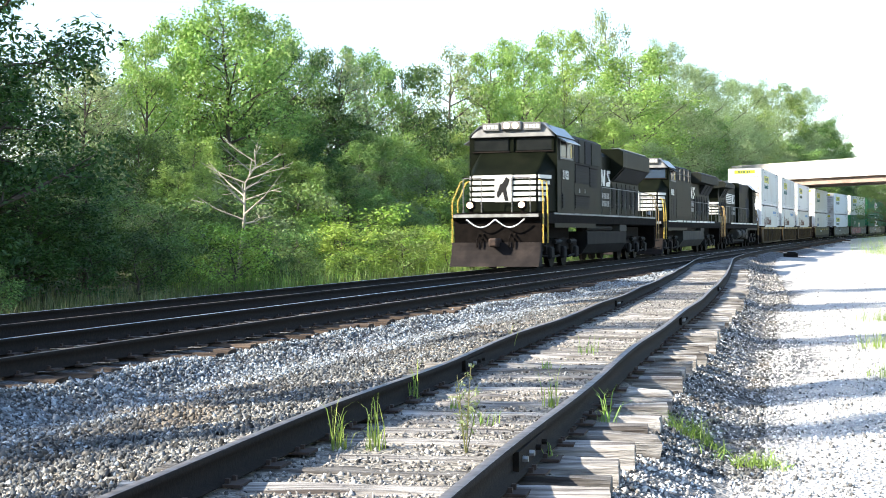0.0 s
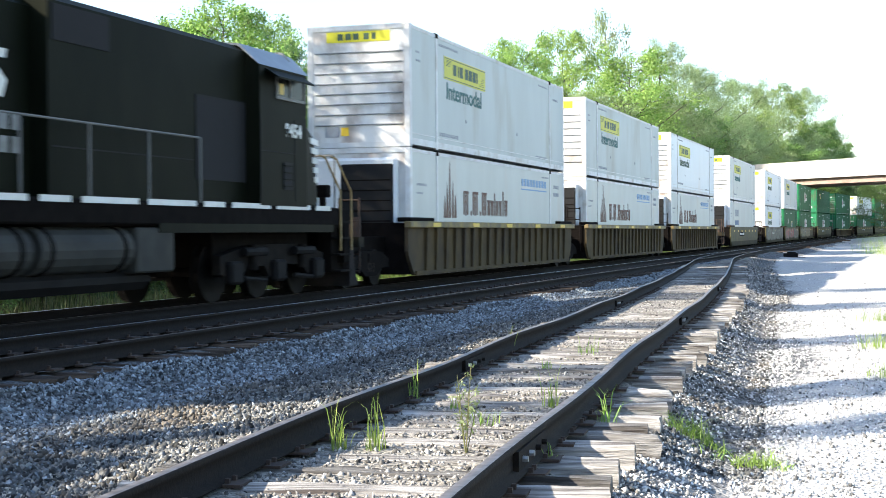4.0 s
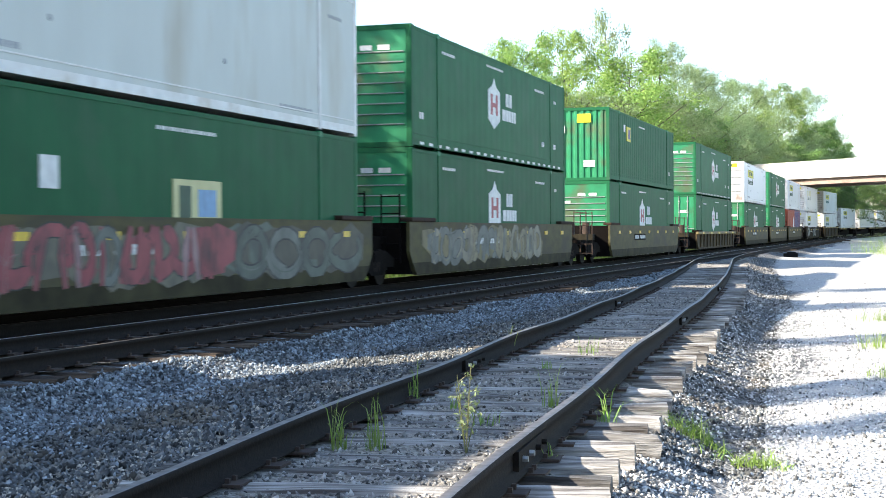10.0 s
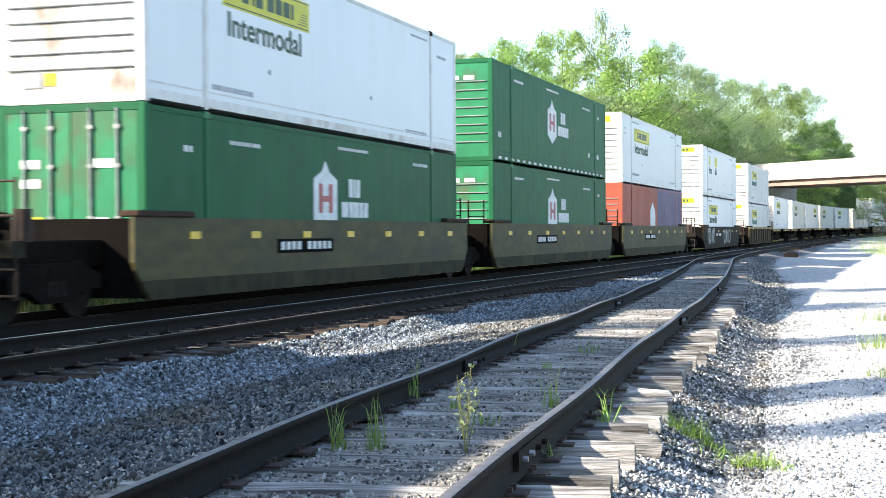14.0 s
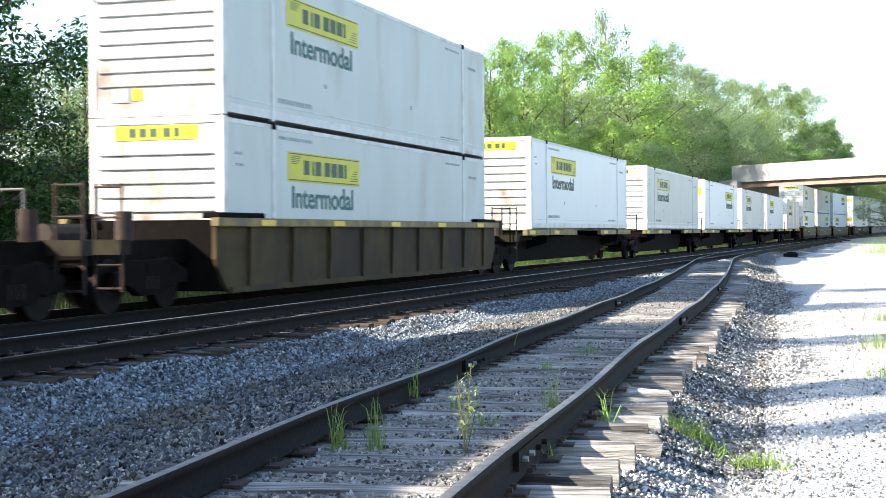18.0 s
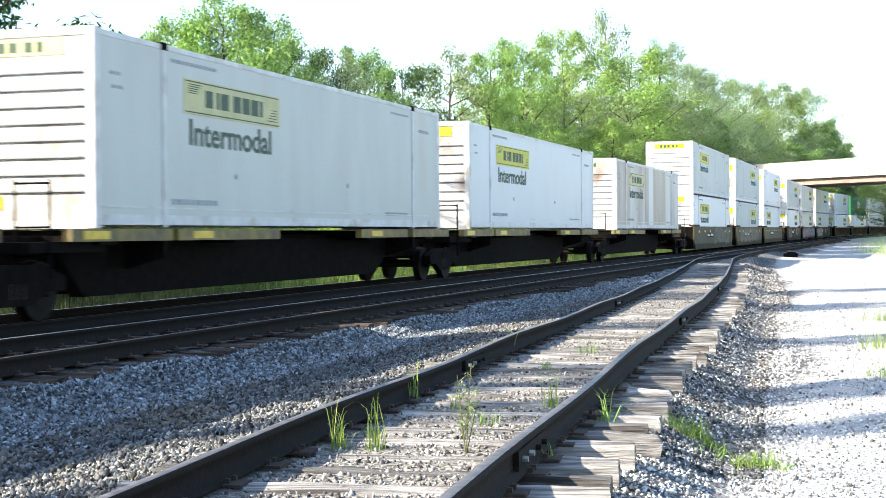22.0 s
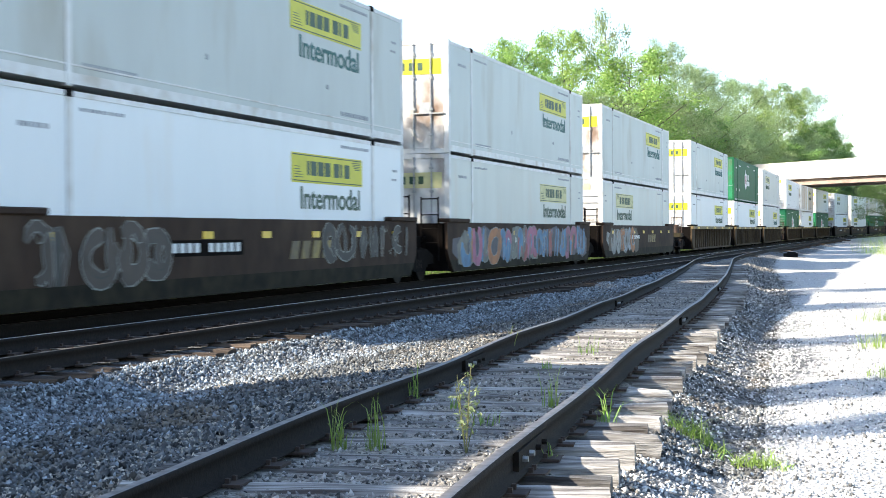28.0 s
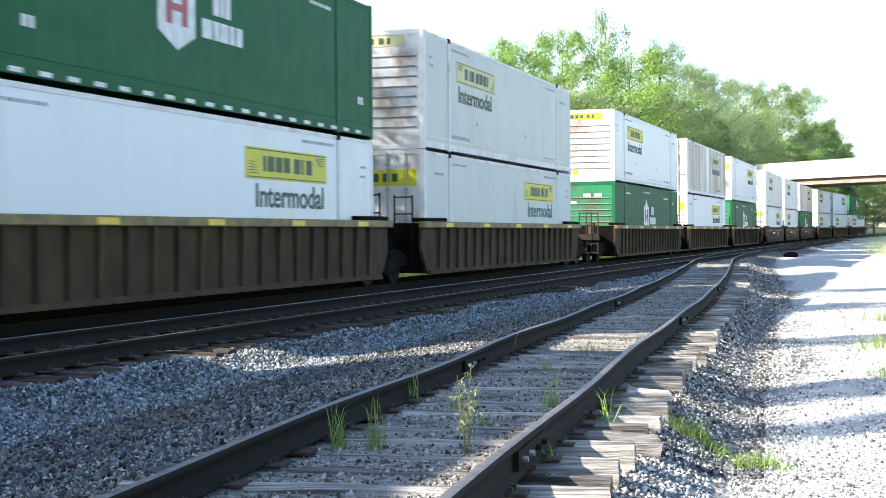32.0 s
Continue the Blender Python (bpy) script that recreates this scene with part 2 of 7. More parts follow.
def dist_main(X, Y):
    """Signed distance from the main track's centre (positive on the camera's side) and the height of its rail top."""
    sel = (_s >= -120) & (_s <= 700)
    tx, ty, tz, th = _x[sel], _y[sel], _z[sel], _h[sel]
    D = np.full(X.shape, 1e9)
    Z = np.zeros(X.shape)
    for i in range(0, len(tx), 2):
        dx, dy = X - tx[i], Y - ty[i]
        lat = dx * np.cos(th[i]) - dy * np.sin(th[i])
        d2 = np.hypot(dx, dy)
        near = d2 < np.abs(D) if i else np.ones(X.shape, bool)
        D = np.where(near, np.where(lat >= 0, 1, -1) * d2, D)
        Z = np.where(near, tz[i], Z)
    return D, Z


def ground_z(X, Y):
    X, Y = np.asarray(X, float), np.asarray(Y, float)
    D, Z = dist_main(X, Y)
    D2 = np.abs(D - SPACING)
    sx = np.interp(Y, _yy, _xx)
    sz = np.interp(Y, _yy, _zz)
    ds = (X - sx) * 0.975
    g = np.where(D > 0, Z - 0.48, Z - 0.62)
    # shoulders of the two main tracks
    a = np.minimum(np.abs(D), D2)
    between = (D > -0.5) & (D < SPACING + 0.5)
    g = np.maximum(g, Z - 0.215 + np.where(D > 1.7, NEAR_Z, 0) - np.where(between, 0, np.clip(a - 1.5, 0, 9) * 0.26 + np.clip((a - 0.95) / 0.3, 0, 1) * 0.07))
    # shoulder of the siding
    b = np.abs(ds)
    gs = sz - 0.196 - np.clip((b - np.where(ds > 0, 0.80, 0.9)) / np.where(ds > 0, 0.18, 0.35), 0, 1) * np.where(ds > 0, 0.11, 0.03) - np.where(ds > 0, np.clip(b - 1.3, 0, 9) * 0.40, np.clip(b - 1.3, 0, 9) * 0.08)
    g = np.maximum(g, np.where(Y > 86, -9, gs))
    lane_z = sz - 0.54 + 0.08 * np.clip((ds - 2.0) / 1.2, 0, 1) + 0.03 * np.sin(Y * 0.55) * np.clip(1.6 - np.abs(ds - 2.2), 0, 1)
    g = np.maximum(g, np.where((ds > 0) & (Y < 86), lane_z, -9))
    far = np.where(D < -6, np.clip((-D - 6) * 0.03, 0, 2.0), 0)
    bumps = np.where((a > 1.6) & (b > 1.6), 0.03, 0.006)
    mound = np.where((Y > 38) & (Y < 90), np.clip((ds - 0.9) / 0.5, 0, 1) * np.clip((6.0 - ds) / 3.0, 0, 1), 0) * 0.20 * np.clip(fbm(X, Y, 0.9) + 0.15, 0, 1) * np.clip((Y - 38) / 10, 0, 1)
    heap = mound + np.clip(1 - np.abs(D - SPACING - 1.42) / 0.42, 0, 1) * (0.05 + 0.055 * fbm(X, Y, 1.7))
    return g + far + heap + bumps * fbm(X, Y, 3.1) * 0.6 + 0.015 * np.where(a > 4, fbm(X, Y, 0.5), 0)


def grid_axis(stops):
    out = []
    for (a, b, st) in stops:
        out += list(np.arange(a, b, st))
    return np.array(out + [stops[-1][1]])


gx = grid_axis([(-900, -100, 100), (-100, -30, 5), (-30, -14, 1), (-14, 14, 0.22), (14, 40, 0.8), (40, 130, 4), (130, 900, 60)])
gy = grid_axis([(-900, -60, 80), (-60, 0, 5), (0, 6, 1), (6, 40, 0.22), (40, 100, 0.7), (100, 330, 4), (330, 1500, 80)])
GX, GY = np.meshgrid(gx, gy)
GZ = ground_z(GX, GY)
nx, ny = len(gx), len(gy)
ids = np.arange(nx * ny).reshape(ny, nx)
quads = np.stack([ids[:-1, :-1], ids[:-1, 1:], ids[1:, 1:], ids[1:, :-1]], -1).reshape(-1, 4)
ground_me = raw_mesh("ground", np.stack([GX, GY, GZ], -1).reshape(-1, 3), quads, M_GROUND, True)
cD = dist_main(GX, GY)[0]
road_edge = np.where(GY < 80, np.interp(GY, _yy, _xx), 0.31 * GY - 8.0) + np.interp(GY, (8.0, 14.0), (1.7, 2.45)) + 0.3 * fbm(GX, GY, 0.8)
lane_l = np.clip((GX - road_edge) / 1.3 + 0.5, 0, 1)
soil_l = np.maximum(np.clip((-cD - 3.2) / 1.2 + 0.5, 0, 1), np.clip((GX - road_edge - 9 - 0.15 * GY) / 3 + 0.5, 0, 1))
_ds = GX - np.interp(GY, _yy, _xx)
dust_l = np.where(GY < 86, np.clip((_ds + 2.5 + 0.25 * fbm(GX, GY, 0.9)) / 0.9 + 0.5, 0, 1) * np.clip((1.0 - _ds) / 0.4 + 0.5, 0, 1), 0)
for nm, lay in (("lane", lane_l), ("soil", soil_l), ("dust", dust_l)):
    ground_me.attributes.new(nm, 'FLOAT', 'POINT').data.foreach_set("value", lay.ravel().astype(np.float32))
ground = tagged(new("ground", ground_me), "grey crushed-stone ballast and pale gravel lane beside the tracks", "ground", kind="structure")

# ================= rails =================
RAIL_PROF = [(-0.07, -0.172), (0.07, -0.172), (0.07, -0.160), (0.012, -0.145), (0.009, -0.05), (0.036, -0.036), (0.036, -0.008),
             (0.028, 0.0), (-0.028, 0.0), (-0.036, -0.008), (-0.036, -0.036), (-0.009, -0.05), (-0.012, -0.145), (-0.07, -0.160)]


def sweep_rail(name, pts, top_mat, wob=0.0):
    """Rail along points (x, y, z, side-vector)."""
    V, F, MI = [], [], []
    n = len(RAIL_PROF)
    for i, (x, y, z, sx, sy, lean) in enumerate(pts):
        for u, v in RAIL_PROF:
            V.append((x + sx * (u - lean * v), y + sy * (u - lean * v), z + v - lean * u))
        if i:
            a, b = (i - 1) * n, i * n
            for k in range(n):
                j = (k + 1) % n
                F.append((a + k, a + j, b + j, b + k))
                MI.append(1 if k == 7 else 0)
    me = raw_mesh(name, V, F, M_RAIL)
    me.materials.append(top_mat)
    me.polygons.foreach_set("material_index", np.array(MI, dtype=np.int32))
    return me


def rail_pts_main(off):
    out = []
    for s in list(np.arange(-90, 150, 1.5)) + list(np.arange(150, 421, 4.0)):
        x, y, z, h = track(s)
        c, sn = math.cos(h), math.sin(h)
        out.append((x + off * c, y - off * sn, z + (NEAR_Z if off > 2 else 0), c, -sn, 0.0))
    return out


def dip(y, ph):
    """Low joints of the worn siding."""
    return 0.016 * math.sin(y * 0.9 + ph) * math.exp(-abs(y - 13) / 30)


def rail_pts_siding(off):
    out = []
    for y in np.arange(-29.5, 86, 0.5):
        x, z, h = siding(y)
        c, sn = math.cos(h), math.sin(h)
        out.append((x + off * c, y - off * sn, z + dip(y, 0.4 + off), c, -sn, 0.0))
    return out


main_track = tagged(new("railway_track"), "far main line track of dark rusty steel rails on creosoted ties", "railway track", kind="structure")
near_track = tagged(new("railway_track"), "near main line track with shiny rail heads on dark brown ties", "railway track", kind="structure")
side_track = tagged(new("siding_track"), "worn siding track with rusty rails on grey split ties", "railway track", kind="structure")
for o in (0.7525, -0.7525):
    part("rail", sweep_rail("rail", rail_pts_main(o), M_RAILTOP if o < 0 else M_RAILTOP_TAN), None, main_track)
    part("rail", sweep_rail("rail", rail_pts_main(SPACING + o), M_RAILTOP if o < 0 else M_RAILTOP_TAN), None, near_track)
    part("rail", sweep_rail("rail", rail_pts_siding(o), M_RAILTOP_OLD), None, side_track)
# ================= train: materials =================
# white shifted slightly to blue, the skylight on shaded sides included in its colour
M_WHITE = mat("white_panel", (0.69, 0.72, 0.73), 0.45, 0, (0.67, 0.70, 0.71), 1.6, 0.04, 6, (0.66, 0.645, 0.61), 1.0, 0.12, (0.9, 1, 0.25), rnd=0.07)
M_WHITE_OLD = mat("white_panel_rusty", (0.70, 0.69, 0.65), 0.6, 0, (0.58, 0.55, 0.49), 1.2, 0.08, 6, (0.36, 0.22, 0.12), 0.55, 0.75, (1.0, 1, 0.18), rnd=0.06)
M_WHITE_WARM = mat("warm_white_panel", (0.57, 0.59, 0.545), 0.5, 0, (0.53, 0.545, 0.50), 1.4, 0.04, 6, (0.55, 0.51, 0.44), 1.0, 0.2, (0.9, 1, 0.25), rnd=0.07)
M_WHITE_AGED = mat("aged_grey_white_panel", (0.545, 0.58, 0.55), 0.55, 0, (0.51, 0.54, 0.51), 1.4, 0.04, 6, (0.42, 0.41, 0.35), 0.9, 0.25, (0.9, 1, 0.25), rnd=0.06)
M_TANPATCH = mat("tan_weathered_panel", (0.56, 0.46, 0.33), 0.65, 0, (0.47, 0.38, 0.27), 1.5, 0.06, 6, (0.66, 0.62, 0.54), 0.5, 0.7, (1.2, 1, 0.15), rnd=0.08)
M_ENDW = mat("white_end_panel", (0.74, 0.74, 0.72), 0.5, 0, (0.58, 0.56, 0.53), 2.2, 0.1, 8, (0.20, 0.13, 0.09), 1.1, 0.5, (1, 1, 0.7), rnd=0.07)
# grey that draws the shadow lines of the end walls' ribs as colour
M_SEAM = mat("seam_shadow_grey", (0.30, 0.31, 0.31), 0.7)
M_TRIMW = mat("white_rail", (0.71, 0.715, 0.70), 0.55, 0, (0.62, 0.61, 0.585), 4, 0.1, 15, (0.45, 0.40, 0.33), 1.5, 0.3, rnd=0.08)
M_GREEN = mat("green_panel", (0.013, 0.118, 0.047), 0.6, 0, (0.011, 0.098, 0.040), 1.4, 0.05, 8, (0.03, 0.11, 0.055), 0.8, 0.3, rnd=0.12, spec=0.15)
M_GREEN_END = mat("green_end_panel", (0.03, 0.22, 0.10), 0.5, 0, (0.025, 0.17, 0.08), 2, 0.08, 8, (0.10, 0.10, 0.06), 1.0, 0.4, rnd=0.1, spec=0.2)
M_RED = mat("red_panel", (0.36, 0.07, 0.035), 0.6, 0, (0.30, 0.06, 0.03), 2)
M_PURPLE = mat("purple_panel", (0.17, 0.13, 0.24), 0.6, 0, (0.14, 0.11, 0.2), 2)
M_YELLOW = mat("yellow_sign", (0.60, 0.56, 0.015), 0.5, 0, (0.53, 0.5, 0.015), 3)
M_PALE = mat("faded_sign", (0.60, 0.57, 0.30), 0.6, 0, (0.5, 0.48, 0.24), 3)
M_TEAL = mat("teal_lettering", (0.02, 0.13, 0.12), 0.6)
M_GREENTXT = mat("dark_green_lettering", (0.04, 0.09, 0.05), 0.6)
M_BAR = mat("grey_marking", (0.36, 0.38, 0.40), 0.7)
M_BARW = mat("white_marking", (0.75, 0.76, 0.74), 0.6)
M_BROWNTXT = mat("brown_marking", (0.13, 0.055, 0.03), 0.6)
M_BLUE = mat("blue_marking", (0.03, 0.10, 0.25), 0.5)
M_LBLUE = mat("light_blue_marking", (0.16, 0.33, 0.55), 0.5)
M_REDMARK = mat("red_marking", (0.38, 0.05, 0.06), 0.5)
M_STEEL = mat("galvanised_steel", (0.45, 0.46, 0.46), 0.45, 0.6, (0.3, 0.3, 0.3), 15)
# grimy steel, blackened further to hold the deep shade beneath the cars
M_DARK = mat("grimy_shade_dark_steel", (0.006, 0.005, 0.0045), 0.85, 0.0, (0.010, 0.008, 0.007), 5, 0.2, 20, spec=0.04)
M_WHEEL = mat("wheel_steel", (0.012, 0.010, 0.009), 0.7, 0.2, (0.008, 0.007, 0.006), 8, spec=0.1)
M_RUST = mat("rusty_steel", (0.050, 0.027, 0.017), 0.85, 0.0, (0.024, 0.016, 0.012), 6, 0.2, 20)
M_OLIVE = mat("car_olive_yellow", (0.088, 0.078, 0.030), 0.65, 0, (0.062, 0.054, 0.025), 3, 0.1, 15, (0.05, 0.045, 0.035), 0.8, 0.45, (0.6, 1, 1.5), rnd=0.12, spec=0.2)
M_OLIVE_LOW = mat("car_brownish_black", (0.014, 0.012, 0.009), 0.8, 0, (0.034, 0.029, 0.017), 3, 0.1, 15, rnd=0.15, spec=0.12)
M_OLIVE_DIM = mat("car_dark_olive", (0.045, 0.040, 0.020), 0.75, 0, (0.028, 0.024, 0.014), 3, 0.1, 15, (0.07, 0.062, 0.03), 0.8, 0.45, rnd=0.12, spec=0.12)
M_RIBBED = mat("car_tan_brown", (0.092, 0.066, 0.030), 0.8, 0, (0.06, 0.043, 0.024), 3, 0.15, 15, (0.045, 0.036, 0.03), 0.9, 0.5, (0.7, 1, 0.5), rnd=0.12, spec=0.15)
M_BROWN = mat("car_dark_brown", (0.048, 0.029, 0.019), 0.8, 0, (0.03, 0.019, 0.014), 3, 0.15, 15, (0.075, 0.05, 0.033), 0.9, 0.4, (0.7, 1, 0.5), rnd=0.12, spec=0.15)
M_BROWN_RIB = mat("car_rusty_tan_brown", (0.080, 0.055, 0.031), 0.8, 0, (0.052, 0.036, 0.022), 3, 0.15, 15, (0.04, 0.03, 0.022), 0.9, 0.4, (0.7, 1, 0.5), rnd=0.12, spec=0.12)
M_SILL = mat("sill_yellow", (0.26, 0.19, 0.045), 0.65, 0, (0.15, 0.11, 0.045), 4, 0.1, 15, (0.09, 0.07, 0.05), 1.0, 0.5)
M_PATCH = mat("yellow_reflector", (0.75, 0.50, 0.02), 0.4)
# black paint, its faint green the light thrown back by foliage
M_LOCO = mat("loco_black_foliage_tint", (0.0045, 0.006, 0.0036), 0.5, 0, (0.0075, 0.0095, 0.0055), 1.6, 0.04, 6, (0.013, 0.014, 0.009), 0.7, 0.35, (1, 1, 0.4), spec=0.03)
M_LOCO_GREY = mat("loco_dusty_black", (0.022, 0.024, 0.020), 0.6, 0, (0.015, 0.017, 0.014), 2, 0.05, 8, spec=0.05)
# black roof given the sky's pale blue reflection as base colour
M_ROOFBLUE = mat("loco_roof_sky_tint", (0.20, 0.215, 0.24), 0.3, 0.2, (0.15, 0.16, 0.175), 2, 0.03, 8, spec=0.5)
M_TRUCK = mat("truck_grimy_brown", (0.017, 0.014, 0.012), 0.85, 0, (0.010, 0.009, 0.008), 5, 0.2, 20, (0.032, 0.026, 0.02), 1.5, 0.4, spec=0.06)
M_PLOUGH = mat("plough_dusty", (0.024, 0.020, 0.019), 0.8, 0, (0.014, 0.012, 0.012), 3, 0.1, 12, (0.05, 0.04, 0.035), 1.2, 0.5, spec=0.1)
M_TANKPALE = mat("tank_dusty_grey", (0.050, 0.050, 0.045), 0.7, 0, (0.033, 0.033, 0.03), 2, 0.05, 8, (0.065, 0.06, 0.05), 0.8, 0.4, spec=0.1)
M_HANDTAN = mat("handrail_dull_yellow", (0.30, 0.20, 0.07), 0.6)
M_ROOFPALE = mat("loco_pale_roof", (0.22, 0.22, 0.21), 0.6, 0, (0.12, 0.122, 0.118), 2, 0.05, 10)
M_LOCO_DUSTY = mat("loco_dusty_roof", (0.10, 0.10, 0.09), 0.5, 0, (0.06, 0.06, 0.055), 2)
M_LOCOW = mat("loco_white_stripe", (0.72, 0.72, 0.68), 0.5, 0, (0.6, 0.6, 0.55), 3)
M_STRIPE = mat("dull_pale_grey", (0.28, 0.29, 0.28), 0.6, 0, (0.16, 0.16, 0.15), 5)
M_HAND = mat("handrail_yellow", (0.58, 0.40, 0.06), 0.5)
M_HANDW = mat("handrail_grey", (0.16, 0.16, 0.15), 0.6)
M_TANK = mat("fuel_tank_grey", (0.015, 0.014, 0.013), 0.75, 0.0, (0.009, 0.008, 0.008), 2, spec=0.1)
M_VOID = mat("louvre_black", (0.006, 0.006, 0.007), 0.9)
M_HOSE = mat("white_hose", (0.65, 0.68, 0.72), 0.5)

M_GLASS = bpy.data.materials.new("window_glass")
M_GLASS.use_nodes = True
_g = M_GLASS.node_tree.nodes["Principled BSDF"]
_g.inputs["Base Color"].default_value = (0.10, 0.15, 0.22, 1)
_g.inputs["Roughness"].default_value = 0.06
_g.inputs["Metallic"].default_value = 0.6
M_GLASS_DARK = mat("dark_side_glass", (0.010, 0.012, 0.012), 0.25, 0, (0.016, 0.018, 0.017), 3, spec=0.10)
M_LAMP = bpy.data.materials.new("headlight_lit")
M_LAMP.use_nodes = True
_g = M_LAMP.node_tree.nodes["Principled BSDF"]
_g.inputs["Emission Color"].default_value = (1.0, 0.62, 0.32, 1)
_g.inputs["Emission Strength"].default_value = 1.4


def paint(name, col):
    return mat(name, col, 0.6, 0, tuple(v * 0.7 for v in col), 3, 0.05, 15, tuple(v * 0.35 + 0.02 for v in col), 1.5, 0.5)


# sprayed lettering: backdrop, outline, fills
P_BLK, P_WHT = paint("spray_black", (0.025, 0.025, 0.025)), paint("spray_white", (0.25, 0.26, 0.24))
P_GREY, P_PINK, P_BLUE, P_ORANGE, P_RED = (paint("spray_grey", (0.15, 0.16, 0.14)), paint("spray_pink", (0.36, 0.11, 0.20)), paint("spray_blue", (0.07, 0.20, 0.36)),
                                            paint("spray_orange", (0.40, 0.15, 0.05)), paint("spray_red", (0.30, 0.06, 0.07)))
P_SILVER = paint("spray_silver", (0.27, 0.28, 0.27))
GRAF = {
    "grey": (paint("spray_dull_green", (0.085, 0.078, 0.055)), P_BLK, P_GREY, paint("spray_grey_green", (0.105, 0.125, 0.10))),
    "red": (paint("spray_pale_olive", (0.15, 0.135, 0.095)), P_BLK, P_RED, paint("spray_rose", (0.32, 0.19, 0.19)), P_GREY, P_RED),
    "tan": (paint("spray_ochre", (0.19, 0.155, 0.07)), P_BLK, paint("spray_tan", (0.24, 0.205, 0.12)), paint("spray_light_tan", (0.26, 0.235, 0.17)), P_GREY),
    "bright": (paint("spray_navy", (0.06, 0.06, 0.09)), P_SILVER, P_BLUE, P_PINK, P_ORANGE, P_RED, P_BLUE, P_GREY),
    "blue": (paint("spray_brown", (0.07, 0.05, 0.035)), P_BLK, P_ORANGE, paint("spray_light_blue", (0.30, 0.34, 0.38)), P_SILVER),
    "white": (None, P_WHT, paint("spray_olive", (0.115, 0.10, 0.045)), paint("spray_olive_dark", (0.08, 0.07, 0.04))),
    "teal": (None, P_BLK, paint("spray_teal", (0.12, 0.27, 0.28)), P_SILVER),
    "dark": (None, P_WHT, paint("spray_dark_brown", (0.05, 0.035, 0.028)), P_BLK),
}


def graffiti(parent, k, x0, x1, z0, z1, key, seed):
    """Sprayed strokes: a ragged backdrop, swollen bent strokes with outlines in several paints, thin scrawls over them; no real letters."""
    r = random.Random(seed)
    mats_ = GRAF[key]
    bm = bmesh.new()
    h = z1 - z0
    count = [0]

    def stroke(pts, wd, mi, lift):
        """A bent band along pts, its ends rounded by tapering, laid a hair over the one before."""
        y = k * (1.4215 + 0.0022 * lift + 0.00002 * count[0])
        count[0] += 1
        lef, rig = [], []
        n = len(pts)
        for q, (px, pz) in enumerate(pts):
            a, b = pts[max(0, q - 1)], pts[min(n - 1, q + 1)]
            dx, dz = b[0] - a[0], b[1] - a[1]
            d = math.hypot(dx, dz) or 1
            w = wd * (0.55 if q in (0, n - 1) else 1.0)
            lim = lambda v: min(z1, max(z0, v))
            lef.append(bm.verts.new((px - dz / d * w, y, lim(pz + dx / d * w))))
            rig.append(bm.verts.new((px + dz / d * w, y, lim(pz - dx / d * w))))
        for q in range(n - 1):
            bm.faces.new((lef[q], lef[q + 1], rig[q + 1], rig[q])).material_index = mi

    def bend(cx_, cz_, rx_, rz_, a0, a1, sl, n=11):
        return [(cx_ + rx_ * math.cos(a0 + (a1 - a0) * q / (n - 1)) + sl * rz_ * math.sin(a0 + (a1 - a0) * q / (n - 1)),
                 cz_ + rz_ * math.sin(a0 + (a1 - a0) * q / (n - 1))) for q in range(n)]

    if mats_[0]:
        n = int((x1 - x0) / 0.5) + 4
        for i in range(n):
            u = x0 + (x1 - x0) * (i + 0.5) / n
            stroke([(u - 0.7, z0 + h * r.uniform(0.3, 0.7)), (u, z0 + h * r.uniform(0.4, 0.6)), (u + 0.7, z0 + h * r.uniform(0.3, 0.7))], h * r.uniform(0.25, 0.5), 0 if r.random() < 0.75 else len(mats_) - 1, 0)
    big = key == "grey"
    x = x0 + 0.3
    i = 0
    fills = list(range(2, len(mats_)))
    while x < x1 - 0.4:
        w = r.uniform(1.5, 2.1) if big else r.uniform(0.7, 1.25)
        cx_, cz_ = x + w / 2, (z0 + z1) / 2 + r.uniform(-0.06, 0.06)
        sl = r.uniform(-0.1, 0.4)
        lines = []
        for m_ in range(2 if big else 3):
            t = r.random()
            if big or t < 0.5:
                a0 = r.uniform(0, 6.28)
                lines.append(bend(cx_ + r.uniform(-0.1, 0.1), cz_, w * r.uniform(0.32, 0.46), h * r.uniform(0.28, 0.42), a0, a0 + r.uniform(2.6, 5.6), sl))
            else:
                u = cx_ + r.uniform(-0.4, 0.4) * w
                lines.append([(u - 0.25 * h * sl + r.uniform(-0.1, 0.1), z0 + 0.1 * h), (u + r.uniform(-0.08, 0.08), cz_), (u + 0.3 * h * sl + r.uniform(-0.15, 0.15), z1 - 0.1 * h)])
        wd = h * (r.uniform(0.085, 0.11) if big else r.uniform(0.07, 0.13))
        c_ = r.choice(fills)
        for ln in lines:
            stroke(ln, wd + (0.03 if big else 0.022), 1, 1 + (i % 2))
        for ln in lines:
            stroke(ln, wd, c_ if r.random() < 0.7 else r.choice(fills), 1.5 + (i % 2))
        if r.random() < 0.7:
            stroke([(px + 0.02, pz + wd * 0.4) for px, pz in lines[0][1:-1]] if len(lines[0]) > 4 else lines[0], 0.012, r.choice(fills), 3.5)
        x += w * r.uniform(0.7, 0.9)
        i += 1
    for m_ in range(int((x1 - x0) * 0.8)):
        u, v = r.uniform(x0, x1 - 0.5), z0 + h * r.uniform(0.15, 0.85)
        stroke([(u + 0.12 * q, v + 0.09 * math.sin(q * 1.9 + m_)) for q in range(5)], 0.010, r.choice(fills + [1]), 4)
    me = bpy.data.meshes.new("graffiti")
    bm.to_mesh(me)
    bm.free()
